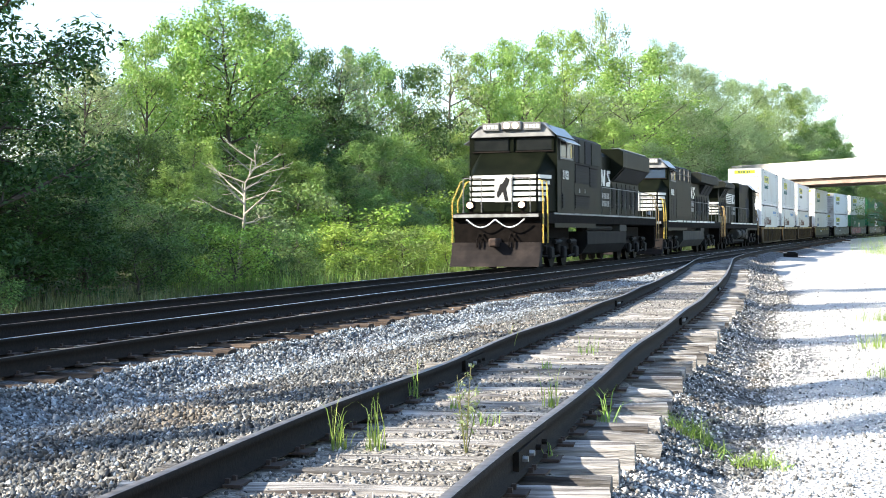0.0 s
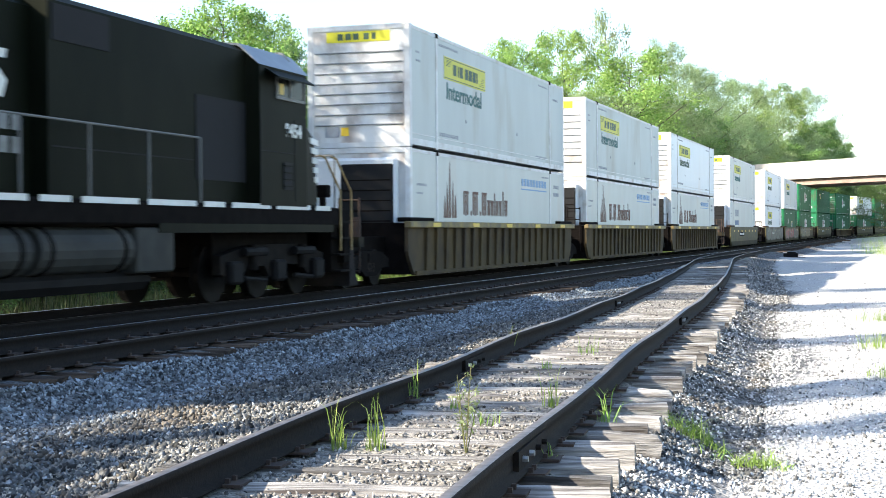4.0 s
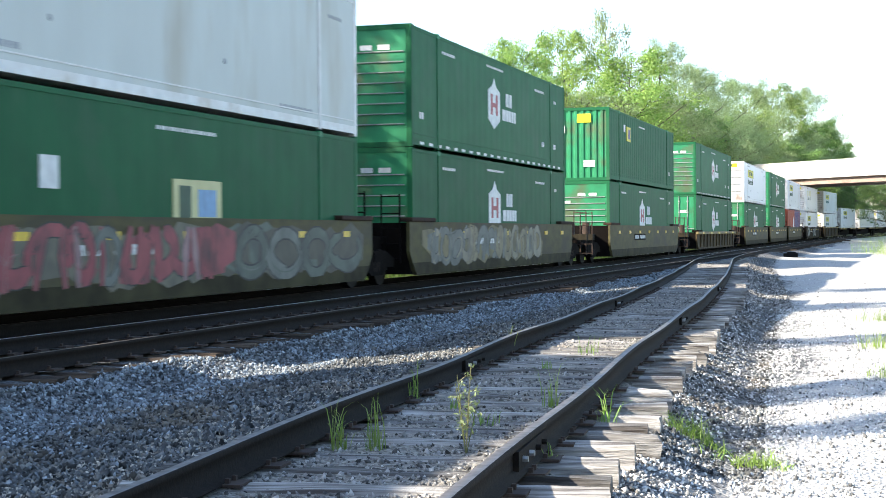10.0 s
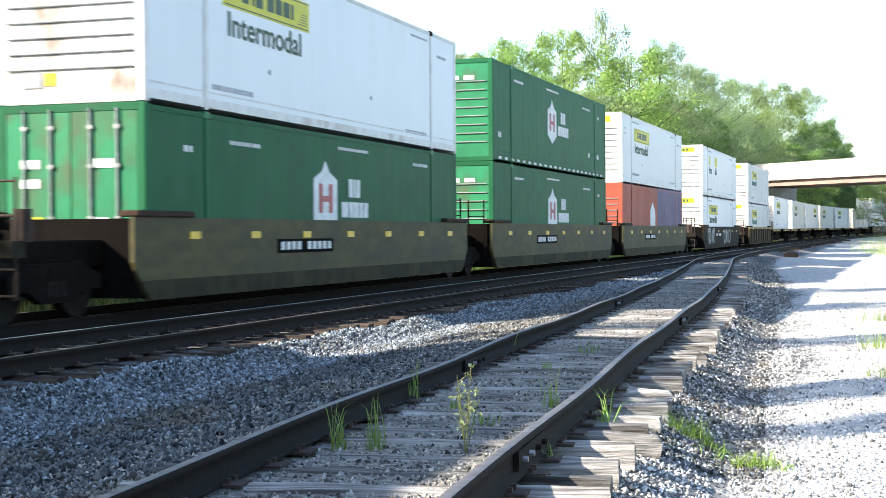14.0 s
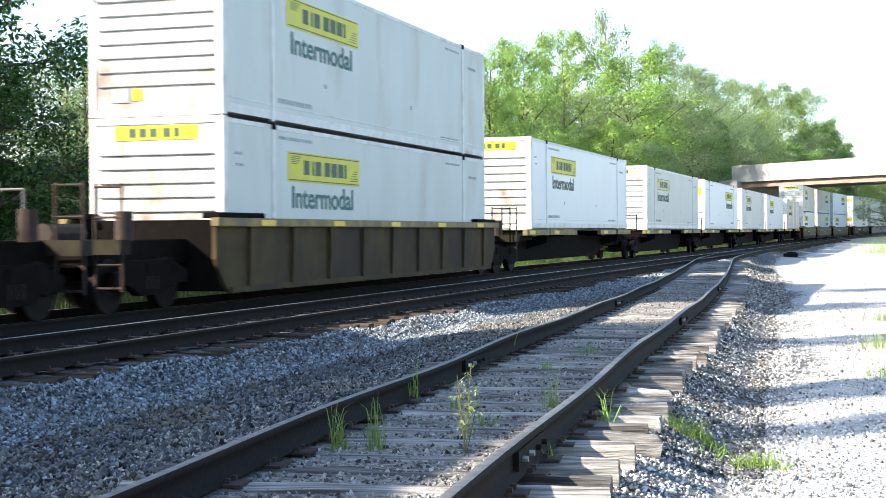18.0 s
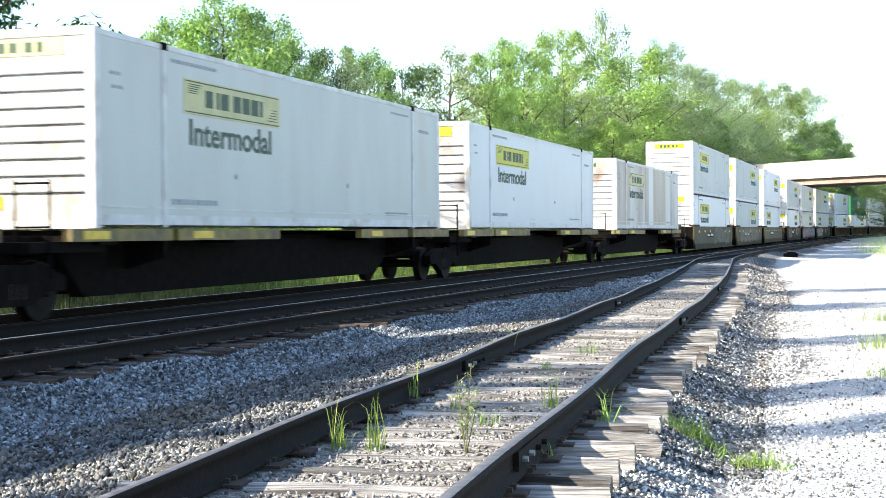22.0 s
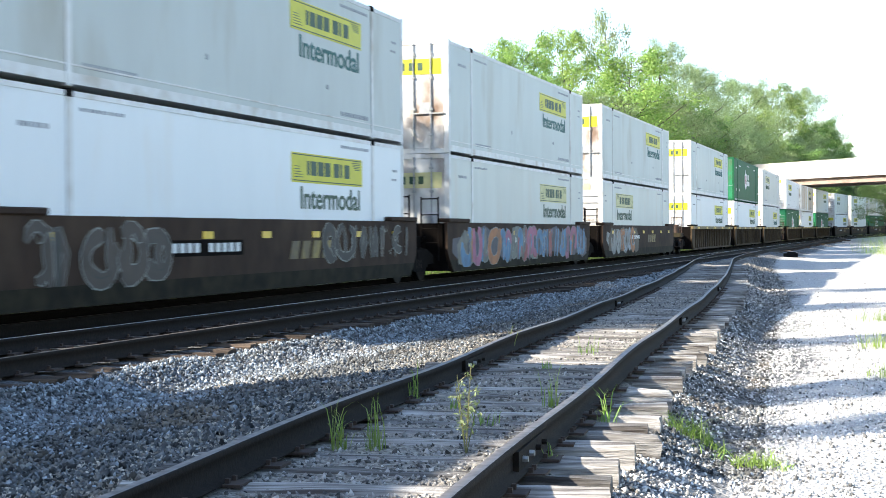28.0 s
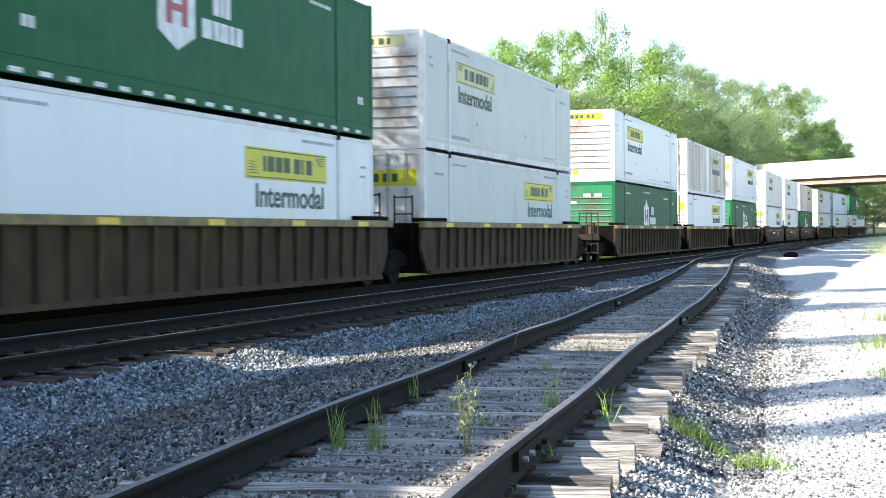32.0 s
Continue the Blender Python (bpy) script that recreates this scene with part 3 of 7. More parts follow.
    for m in mats_:
        me.materials.append(m or P_BLK)
    ob = part("graffiti", me, None, parent, "sprayed graffiti of swollen outlined strokes")
    ob["kind"] = "stuff"
    return ob


MOVERS = []


def bx(name, parent, material, x0, x1, y0, y1, z0, z1, label="", r=0.0):
    bm = bmesh.new()
    if r:
        rbox(bm, x0, x1, y0, y1, z0, z1, r)
    else:
        box(bm, x0, x1, y0, y1, z0, z1)
    return part(name, bm, material, parent, label)


def text_mesh(word, size, material, bold=0.0, wide=1.0):
    """Lettering as a thin mesh that faces -y, its lower left corner at the origin."""
    cu = bpy.data.curves.new("lettering", 'FONT')
    cu.body, cu.size, cu.extrude, cu.offset = word, size, 0.004, bold
    tmp = bpy.data.objects.new("lettering", cu)
    scene.collection.objects.link(tmp)
    bpy.context.view_layer.update()
    me = bpy.data.meshes.new_from_object(tmp.evaluated_get(bpy.context.evaluated_depsgraph_get()))
    bpy.data.objects.remove(tmp)
    me.transform(Matrix.Rotation(radians(90), 4, 'X') @ Matrix.Diagonal((wide, 1, 1, 1)))
    me.materials.clear()
    me.materials.append(material)
    return me


def mesh_copy_at(me, m):
    me2 = me.copy()
    me2.transform(m)
    return me2


# ================= containers =================
CL, CW, CH = 16.15, 1.295, 2.896


def container_frame(name, side_mat, end_mat, rail_mat, corrugated=0.0, front="ribs", rib_mat=None, casting_mat=None, deep=0.011):
    """Hollow-looking box with rails, posts, end wall and doors. Its end wall stands at x = 0, its doors at x = CL."""
    c = new(name)
    bm = bmesh.new()
    if corrugated:
        # sides folded into shallow vertical waves
        step, xs, prof = corrugated, 0.12, []
        pts = []
        x = xs
        while x < CL - 0.12 - step:
            pts += [(x, 0.0), (x + step * 0.38, 0.0), (x + step * 0.5, deep), (x + step * 0.88, deep)]
            x += step
        pts.append((CL - 0.12, 0.0))
        ring = [(px, -(CW - 0.012 - d)) for px, d in pts] + [(px, CW - 0.012 - d) for px, d in reversed(pts)]
        lo = [bm.verts.new((px, py, 0.12)) for px, py in ring]
        hi = [bm.verts.new((px, py, CH - 0.04)) for px, py in ring]
        for i in range(len(ring)):
            k = (i + 1) % len(ring)
            bm.faces.new((lo[i], lo[k], hi[k], hi[i]))
        h_ = len(pts)
        for i in range(h_ - 1):
            bm.faces.new((hi[i], hi[i + 1], hi[2 * h_ - 2 - i], hi[2 * h_ - 1 - i]))
    else:
        box(bm, 0.06, CL - 0.08, -CW + 0.012, CW - 0.012, 0.10, CH - 0.035)
    part("body", bm, side_mat, c)
    for sg in (-1, 1):
        y0, y1 = sorted((sg * CW, sg * (CW - 0.06)))
        bm = bmesh.new()
        box(bm, 0.15, CL - 0.15, y0, y1, 0.055, 0.21)
        box(bm, 0.17, CL - 0.17, *sorted((sg * (CW - 0.002), sg * (CW - 0.05))), 0.31, 0.335)
        part("bottom_rail", bm, rail_mat, c)
        bx("top_rail", c, rail_mat, 0.15, CL - 0.15, y0, y1, CH - 0.11, CH - 0.03)
        for px in (0.0, CL - 0.16):
            bx("corner_post", c, rail_mat, px, px + 0.16, *sorted((sg * CW, sg * (CW - 0.14))), 0.0, CH, r=0.012)
        for px in (1.98, CL - 1.98 - 0.14):
            ya, yb = sorted((sg * (CW + 0.006), sg * (CW - 0.06)))
            bx("stacking_post", c, rail_mat, px, px + 0.13, ya, yb, 0.02, CH - 0.0)
            for pz in (CH - 0.12,):
                ya, yb = sorted((sg * (CW + 0.014), sg * (CW - 0.1)))
                bx("corner_casting", c, casting_mat or M_DARK, px - 0.03, px + 0.17, ya, yb, pz, pz + 0.12, r=0.01)
    # end wall
    if front == "ribs":
        bx("end_wall", c, end_mat, 0.02, 0.06, -CW + 0.13, CW - 0.13, 0.05, CH - 0.05)
        for i in range(8):
            z = 0.52 + i * 0.245
            bm = bmesh.new()
            prism(bm, [(0.022, z), (0.022, z + 0.034), (-0.016, z + 0.024), (-0.016, z + 0.008)], -CW + 0.2, CW - 0.2, 'y')
            part("rib", bm, rib_mat or M_SEAM, c)
    elif front == "waves":
        bm = bmesh.new()
        pts = []
        y = -CW + 0.14
        while y < CW - 0.3:
            pts += [(y, 0.06), (y + 0.10, 0.06), (y + 0.13, 0.015), (y + 0.23, 0.015)]
            y += 0.26
        lo = [bm.verts.new((d, py, 0.1)) for py, d in pts]
        hi = [bm.verts.new((d, py, CH - 0.1)) for py, d in pts]
        for i in range(len(pts) - 1):
            bm.faces.new((lo[i], lo[i + 1], hi[i + 1], hi[i]))
        part("end_wall", bm, end_mat, c)
    elif front == "reefer":
        bx("end_wall", c, end_mat, 0.03, 0.06, -CW + 0.13, CW - 0.13, 0.05, CH - 0.05)
        unit = bx("cooling_unit", c, M_WHITE, -0.26, 0.03, -CW + 0.28, CW - 0.28, 0.35, CH - 0.25, "white refrigeration unit with a black grille", r=0.06)
        bx("grille", unit, M_VOID, -0.285, -0.25, -CW + 0.34, 0.35, 0.75, CH - 0.4, r=0.03)
        for i in range(6):
            bx("slat", unit, M_DARK, -0.295, -0.284, -CW + 0.4, 0.3, 0.9 + i * 0.24, 0.93 + i * 0.24)
        bx("panel", unit, M_BAR, -0.275, -0.25, 0.5, 0.9, 1.2, 1.5)
    for z in (0.0, CH - 0.12):
        bx("end_beam", c, rail_mat, 0.0, 0.1, -CW + 0.14, CW - 0.14, z, z + 0.12)
        bx("end_beam", c, rail_mat, CL - 0.1, CL, -CW + 0.14, CW - 0.14, z, z + 0.12)
    # doors
    for k in (-1, 1):
        y0, y1 = sorted((k * 0.012, k * (CW - 0.145)))
        door = bx("door", c, end_mat, CL - 0.05, CL - 0.01, y0, y1, 0.13, CH - 0.13)
        for yy in (0.35, 0.82):
            bm = bmesh.new()
            rod(bm, (CL + 0.02, k * yy, 0.08), (CL + 0.02, k * yy, CH - 0.08), 0.02, 6)
            for hz in (0.45, 1.1, 1.9, 2.5):
                box(bm, CL - 0.012, CL + 0.035, k * yy - 0.05, k * yy + 0.05, hz, hz + 0.06)
            box(bm, CL + 0.01, CL + 0.04, k * yy - 0.02 if k > 0 else k * yy - 0.36, k * yy + 0.36 if k > 0 else k * yy + 0.02, 1.0, 1.035)
            part("lock_rod", bm, M_STEEL, door)
    return c


def on_side(c, name, material, xa, xb, za, zb, d=0.006, label=""):
    """A flat plate on both long sides, at the same reading place as seen from outside."""
    for sg in (-1, 1):
        ya, yb = sorted((sg * CW - sg * 0.012, sg * CW - sg * 0.012 + sg * d))
        bx(name, c, material, xa, xb, ya, yb, za, zb, label)


def marks(c, material, spots, name="marking"):
    """Small rows of unreadable marks, as bars."""
    for sg in (-1, 1):
        bm = bmesh.new()
        for (xa, xb, z, h) in spots:
            x = xa
            k = 0
            while x < xb - 0.05:
                w = (0.10, 0.14, 0.08, 0.12)[k % 4]
                ya, yb = sorted((sg * (CW - 0.012), sg * (CW - 0.005)))
                box(bm, x, min(x + w, xb), ya, yb, z, z + h)
                x += w + 0.05
                k += 1
        part(name, bm, material, c)["kind"] = "stuff"


def lettering(c, me, x, z):
    """Lettering on both sides: on the far side turned round so that it reads from there."""
    w = max(v.co.x for v in me.vertices)
    part("lettering", mesh_copy_at(me, Matrix.Translation((x, -CW + 0.006, z))), None, c)
    m = Matrix.Translation((x + w, CW - 0.006, z)) @ Matrix.Rotation(math.pi, 4, 'Z')
    part("lettering", mesh_copy_at(me, m), None, c)


def sign(c, sign_mat, txt_me, ends=True, broken=False):
    """Bright name board with dark blocks where a trade name stands, and the word below it."""
    for sg in (-1, 1):
        ya, yb = sorted((sg * (CW - 0.012), sg * (CW - 0.004)))
        if broken:
            for xa, xb in ((2.75, 3.3), (5.35, 6.3)):
                bx("name_board", c, sign_mat, xa, xb, ya, yb, 1.85, 2.42, "torn remains of a yellow name board")
            continue
        b = bx("name_board", c, sign_mat, 2.7, 6.45, ya, yb, 1.85, 2.42, "yellow name board with dark blocks")
        bm = bmesh.new()
        y0, y1 = sorted((sg * (CW - 0.004), sg * (CW - 0.001)))
        for i, (u, w) in enumerate(((3.45, .28), (3.86, .1), (4.02, .3), (4.5, .3), (4.86, .3), (5.22, .3), (5.58, .12))):
            box(bm, u, u + w, y0, y1, 2.0, 2.28)
        for z in (1.88, 2.375):
            box(bm, 2.75, 6.4, y0, y1, z, z + 0.02)
        for i in range(5):
            box(bm, 2.85, 3.3 - i * 0.04, y0, y1, 2.33 - i * 0.035, 2.345 - i * 0.035)
            box(bm, 5.9 + i * 0.05, 6.32, y0, y1, 1.95 + i * 0.05, 1.965 + i * 0.05)
        part("name_block", bm, M_GREENTXT, b)["kind"] = "stuff"
    if not broken:
        lettering(c, txt_me, 2.85, 1.36)
    if ends:
        e = bx("end_sign", c, sign_mat, 0.008, 0.02, -0.8, 0.8, 2.5, 2.75)
        bm = bmesh.new()
        for i, (u, w) in enumerate(((-.45, .1), (-.28, .14), (-.02, .14), (.18, .14), (.38, .14))):
            box(bm, 0.004, 0.009, u, u + w, 2.55, 2.7)
        part("name_block", bm, M_GREENTXT, e)["kind"] = "stuff"
    d = bx("door_sign", c, sign_mat, CL - 0.01, CL - 0.002, -CW + 0.2, CW - 0.2, 2.02, 2.42)
    bm = bmesh.new()
    for i, (u, w) in enumerate(((-.52, .12), (-.34, .16), (-.04, .16), (.22, .16), (.46, .14))):
        box(bm, CL - 0.003, CL + 0.001, u, u + w, 2.12, 2.32)
    part("name_block", bm, M_GREENTXT, d)["kind"] = "stuff"
    bx("placard", c, M_YELLOW, CL - 0.008, CL + 0.002, -CW + 0.25, -CW + 0.6, 1.0, 1.35)
    bx("placard", c, M_BAR, CL - 0.008, CL + 0.002, 0.5, 0.85, 1.0, 1.3)


W_MARKS = [(0.45, 0.75, 2.25, 0.05), (0.5, 0.85, 2.05, 0.05), (2.3, 3.9, 2.62, 0.06), (2.3, 3.9, 0.38, 0.09), (12.2, 13.7, 0.30, 0.08), (14.6, 15.3, 2.3, 0.07), (12.6, 13.8, 2.6, 0.05)]


def white_container(label, side, end, sgn, txt, broken=False):
    c = container_frame("container", side, end, M_TRIMW, front="ribs")
    sign(c, sgn, txt, broken=broken)
    marks(c, M_BAR, W_MARKS)
    for x in (4.6, 9.9):
        bm = bmesh.new()
        for sg in (-1, 1):
            rod(bm, (x, sg * (CW - 0.012), 0.9), (x, sg * (CW - 0.002), 0.9), 0.05, 8)
        part("vent", bm, M_BAR, c)["kind"] = "stuff"
    bx("end_label", c, M_PATCH, 0.004, 0.02, 0.25, 0.45, 0.28, 0.48)
    bx("end_label", c, M_BAR, 0.004, 0.02, 0.5, 0.85, 0.25, 0.5)
    return tagged(c, label, "container", group="intermodal containers")


def emblem_container(label, dashes=True):
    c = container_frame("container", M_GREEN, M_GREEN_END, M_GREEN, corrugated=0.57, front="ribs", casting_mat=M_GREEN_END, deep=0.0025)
    for sg in (-1, 1):
        turn = (lambda b_: bmesh.ops.transform(b_, matrix=Matrix.Translation((CL, 0, 0)) @ Matrix.Rotation(math.pi, 4, 'Z'), verts=b_.verts)) if sg > 0 else (lambda b_: None)
        sg0, sg = sg, -1
        ya, yb = sg * (CW - 0.012), sg * (CW + 0.002)
        bm = bmesh.new()
        cxm, top, bot, hw = 7.22, 2.22, 0.90, 0.62
        prof = [(cxm - hw, 1.15), (cxm, bot - 0.02), (cxm + hw, 1.15), (cxm + hw, 1.95), (cxm + 0.2, 2.1), (cxm, 2.32), (cxm - 0.2, 2.1), (cxm - hw, 1.95)]
        prism(bm, prof, ya, yb, 'y')
        turn(bm)
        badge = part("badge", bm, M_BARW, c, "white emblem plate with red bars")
        y0, y1 = sorted((sg * (CW + 0.002), sg * (CW + 0.006)))
        bm = bmesh.new()
        for u in (cxm - 0.36, cxm + 0.16):
            box(bm, u, u + 0.2, y0, y1, 1.28, 1.5)
            box(bm, u, u + 0.2, y0, y1, 1.62, 1.86)
        box(bm, cxm - 0.36, cxm + 0.36, y0, y1, 1.5, 1.62)
        turn(bm)
        part("emblem_bar", bm, M_REDMARK, badge)
        bm = bmesh.new()
        y0, y1 = sorted((sg * (CW - 0.012), sg * (CW + 0.002)))
        for u, w in ((8.5, .22), (8.78, .12), (8.95, .2)):
            box(bm, u, u + w, y0, y1, 1.62, 2.0)
        for u, w in ((8.1, .36), (8.52, .2), (8.76, .3), (9.12, .2), (9.38, .24)):
            box(bm, u, u + w, y0, y1, 1.2, 1.52)
        turn(bm)
        part("name_block", bm, M_BARW, c)["kind"] = "stuff"
        if dashes:
            bm = bmesh.new()
            for i in range(22):
                y0, y1 = sorted((sg * CW, sg * (CW + 0.003)))
                box(bm, 0.6 + i * 0.69, 0.9 + i * 0.69, y0, y1, 0.08, 0.15)
            turn(bm)
            part("reflector_row", bm, M_BARW, c)["kind"] = "stuff"
    marks(c, M_BARW, [(0.6, 0.95, 0.7, 0.16), (2.4, 3.5, 2.45, 0.07), (6.5, 8.3, 2.58, 0.06), (12.0, 13.2, 2.4, 0.07), (14.6, 14.9, 2.2, 0.1), (14.5, 14.85, 0.7, 0.16), (12.9, 13.2, 0.7, 0.16)])
    for y, z in ((-0.75, 2.3), (-0.3, 2.3), (0.3, 2.0), (0.3, 0.5)):
        bx("end_label", c, M_BARW, 0.0, 0.02, y, y + 0.3, z, z + 0.12)
    for y, z in ((-0.9, 1.9), (-0.9, 1.6), (-0.9, 0.45), (0.4, 1.9), (0.3, 1.0)):
        bx("door_label", c, M_BARW, CL - 0.01, CL + 0.002, y, y + 0.35, z, z + 0.14)
    bx("placard", c, M_YELLOW, CL - 0.008, CL + 0.002, -0.95, -0.5, 0.9, 1.15)
    return tagged(c, label, "container", group="intermodal containers")


def build_containers():
    t1 = text_mesh("Intermodal", 0.60, M_GREENTXT, 0.009, 1.22)
    t2 = text_mesh("Intermodal", 0.60, M_TEAL, 0.009, 1.22)
    P = {}
    P["W"] = white_container("white steel container with a bright yellow name board and green lettering", M_WHITE, M_ENDW, M_YELLOW, t1)
    P["A"] = white_container("aged grey-white steel container with a yellow name board", M_WHITE_AGED, M_ENDW, M_YELLOW, t2)
    P["P"] = white_container("white steel container with a faded cream name board", M_WHITE_WARM, M_ENDW, M_PALE, t1)
    P["T"] = white_container("white container with a rust-stained end and teal lettering", M_WHITE_WARM, M_ENDW, M_YELLOW, t2)
    P["R"] = white_container("white container with long brown rust streaks down its sides", M_WHITE_OLD, M_ENDW, M_PALE, t1)
    for xa, xb, m_ in ((2.15, 2.6, M_TANPATCH), (6.6, 7.5, M_TANPATCH), (7.5, 8.7, M_WHITE), (8.7, 10.1, M_TANPATCH), (10.1, 11.3, M_WHITE_OLD), (11.3, 12.2, M_TANPATCH), (12.2, 13.5, M_WHITE_OLD)):
        on_side(P["R"], "patch_panel", m_, xa, xb, 0.22, CH - 0.1, 0.006, "tan weathered panel" if m_ is M_TANPATCH else "")
    P["B"] = white_container("white container whose yellow name board is torn away in the middle", M_WHITE, M_ENDW, M_YELLOW, t2, True)
    t3 = text_mesh("Inte", 0.60, M_TEAL, 0.009, 1.22)
    t4 = text_mesh("dal", 0.60, M_TEAL, 0.009, 1.22)
    lettering(P["B"], t3, 2.85, 1.36)
    lettering(P["B"], t4, 5.3, 1.36)
    P["G"] = emblem_container("dark green corrugated container with a white emblem plate")
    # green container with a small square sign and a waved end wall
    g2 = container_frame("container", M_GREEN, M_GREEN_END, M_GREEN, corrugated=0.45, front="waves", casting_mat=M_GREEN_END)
    on_side(g2, "sign_plate", M_YELLOW, 3.6, 4.5, 1.75, 2.35, 0.016)
    on_side(g2, "sign_block", M_PURPLE, 3.95, 4.4, 1.85, 2.25, 0.02)
    on_side(g2, "marking", M_BARW, 3.0, 3.3, 2.1, 2.4, 0.016)
    marks(g2, M_BARW, [(6.5, 8.0, 2.5, 0.06), (14.6, 14.9, 0.7, 0.16)])
    bx("end_label", g2, M_YELLOW, 0.0, 0.02, -0.55, 0.0, 2.3, 2.65)
    bx("end_label", g2, M_BARW, 0.0, 0.02, 0.5, 0.8, 1.9, 2.2)
    bx("end_label", g2, M_BARW, 0.0, 0.02, -0.7, -0.25, 0.55, 0.8)
    P["E"] = tagged(g2, "green container with deep vertical corrugations and a small yellow sign", "container", group="intermodal containers")
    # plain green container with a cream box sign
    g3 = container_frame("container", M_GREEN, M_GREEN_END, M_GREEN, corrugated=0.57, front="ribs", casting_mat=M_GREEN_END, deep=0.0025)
    on_side(g3, "sign_plate", M_PALE, 8.0, 9.7, 1.05, 1.75, 0.016)
    on_side(g3, "sign_block", M_GREENTXT, 8.2, 8.6, 1.1, 1.65, 0.02)
    on_side(g3, "sign_block", M_LBLUE, 8.85, 9.5, 1.15, 1.6, 0.02)
    on_side(g3, "marking", M_BARW, 4.3, 4.75, 1.5, 1.95, 0.016)
    marks(g3, M_BARW, [(7.5, 9.6, 2.5, 0.06), (2.4, 3.4, 2.4, 0.07), (14.6, 14.9, 0.7, 0.16)])
    bx("end_label", g3, M_YELLOW, 0.0, 0.02, -0.35, -0.1, 0.9, 2.2)
    P["F"] = tagged(g3, "dark green container with a cream box sign", "container", group="intermodal containers")
    # red and purple repainted container
    r = container_frame("container", M_RED, M_RED, M_RED, corrugated=0.28, front="ribs", casting_mat=M_RED)
    for sg in (-1, 1):
        bm = bmesh.new()
        x = 8.6
        while x < CL - 0.4:
            ya, yb = sorted((sg * (CW - 0.02), sg * (CW - 0.004)))
            box(bm, x, x + 0.16, ya, yb, 0.2, CH - 0.1)
            ya, yb = sorted((sg * (CW - 0.03), sg * (CW - 0.012)))
            box(bm, x + 0.16, x + 0.28, ya, yb, 0.2, CH - 0.1)
            x += 0.28
        part("repainted_panel", bm, M_PURPLE, r, "dull purple repainted half")
        ya, yb = sorted((sg * (CW + 0.002), sg * (CW - 0.05)))
        bx("rail_paint", r, M_PURPLE, 8.6, CL - 0.16, ya, yb, CH - 0.085, CH - 0.004)
        bm = bmesh.new()
        prism(bm, [(6.6, 1.0), (7.9, 1.0), (7.9, 1.8), (7.25, 2.2), (6.6, 1.8)], sg * (CW - 0.012), sg * (CW + 0.002), 'y')
        part("badge", bm, M_BARW, r, "faded white emblem")
    P["Q"] = tagged(r, "red container with its rear half repainted purple", "container", group="intermodal containers")
    # refrigerated containers
    for key, lab in (("C", "white refrigerated container with brown lettering bars and a black cooling grille"), ("M", "white refrigerated container with a blue sign")):
        c = container_frame("container", M_WHITE_WARM, M_ENDW, M_TRIMW, front="reefer")
        for sg in (-1, 1):
            y0, y1 = sorted((sg * (CW - 0.012), sg * (CW - 0.005)))
            bm = bmesh.new()
            if key == "C":
                for u, w, h in ((4.3, .5, .62), (4.95, .12, .1), (5.15, .55, .62), (5.85, .1, .1), (6.05, .5, .62), (6.6, .3, .42), (6.95, .3, .42), (7.3, .1, .62), (7.45, .32, .42), (7.82, .3, .42), (8.2, .12, .7), (8.4, .35, .45)):
                    for i in range(3):
                        box(bm, u + i * w / 3, u + i * w / 3 + w * 0.22, y0, y1, 1.35 - 0.03 * (i % 2), 1.35 + h)
                    box(bm, u, u + w, y0, y1, 1.35 + h - 0.07, 1.35 + h)
                part("name_block", bm, M_BROWNTXT, c)
                bm = bmesh.new()
                for i, (h, dx) in enumerate(((0.55, 0), (0.9, .2), (1.45, .42), (0.95, .68), (0.6, .9))):
                    prism(bm, [(2.6 + dx, 1.25), (2.78 + dx, 1.25), (2.74 + dx, 1.25 + h * .7), (2.69 + dx, 1.25 + h), (2.64 + dx, 1.25 + h * .7)], y0, y1, 'y')
                part("emblem", bm, M_BROWNTXT, c)
                bm = bmesh.new()
                for i in range(9):
                    box(bm, 10.4 + i * 0.36, 10.66 + i * 0.36, y0, y1, 2.28, 2.5)
                box(bm, 10.4, 13.6, y0, y1, 2.16, 2.2)
                part("name_block", bm, M_LBLUE, c)
            else:
                for i in range(6):
                    box(bm, 2.95 + i * 0.36, 3.22 + i * 0.36, y0, y1, 1.85, 2.3)
                part("name_block", bm, M_BAR, c)
                bx("sign_plate", c, M_BLUE, 2.95, 5.05, y0, y1, 1.27, 1.58)
        marks(c, M_BAR, [(0.5, 1.2, 2.0, 0.06), (0.5, 1.0, 1.8, 0.05), (14.6, 15.4, 2.3, 0.12), (14.6, 15.4, 2.05, 0.12), (13.0, 13.9, 2.6, 0.05)])
        P[key] = tagged(c, lab, "container", group="intermodal containers")
    return P


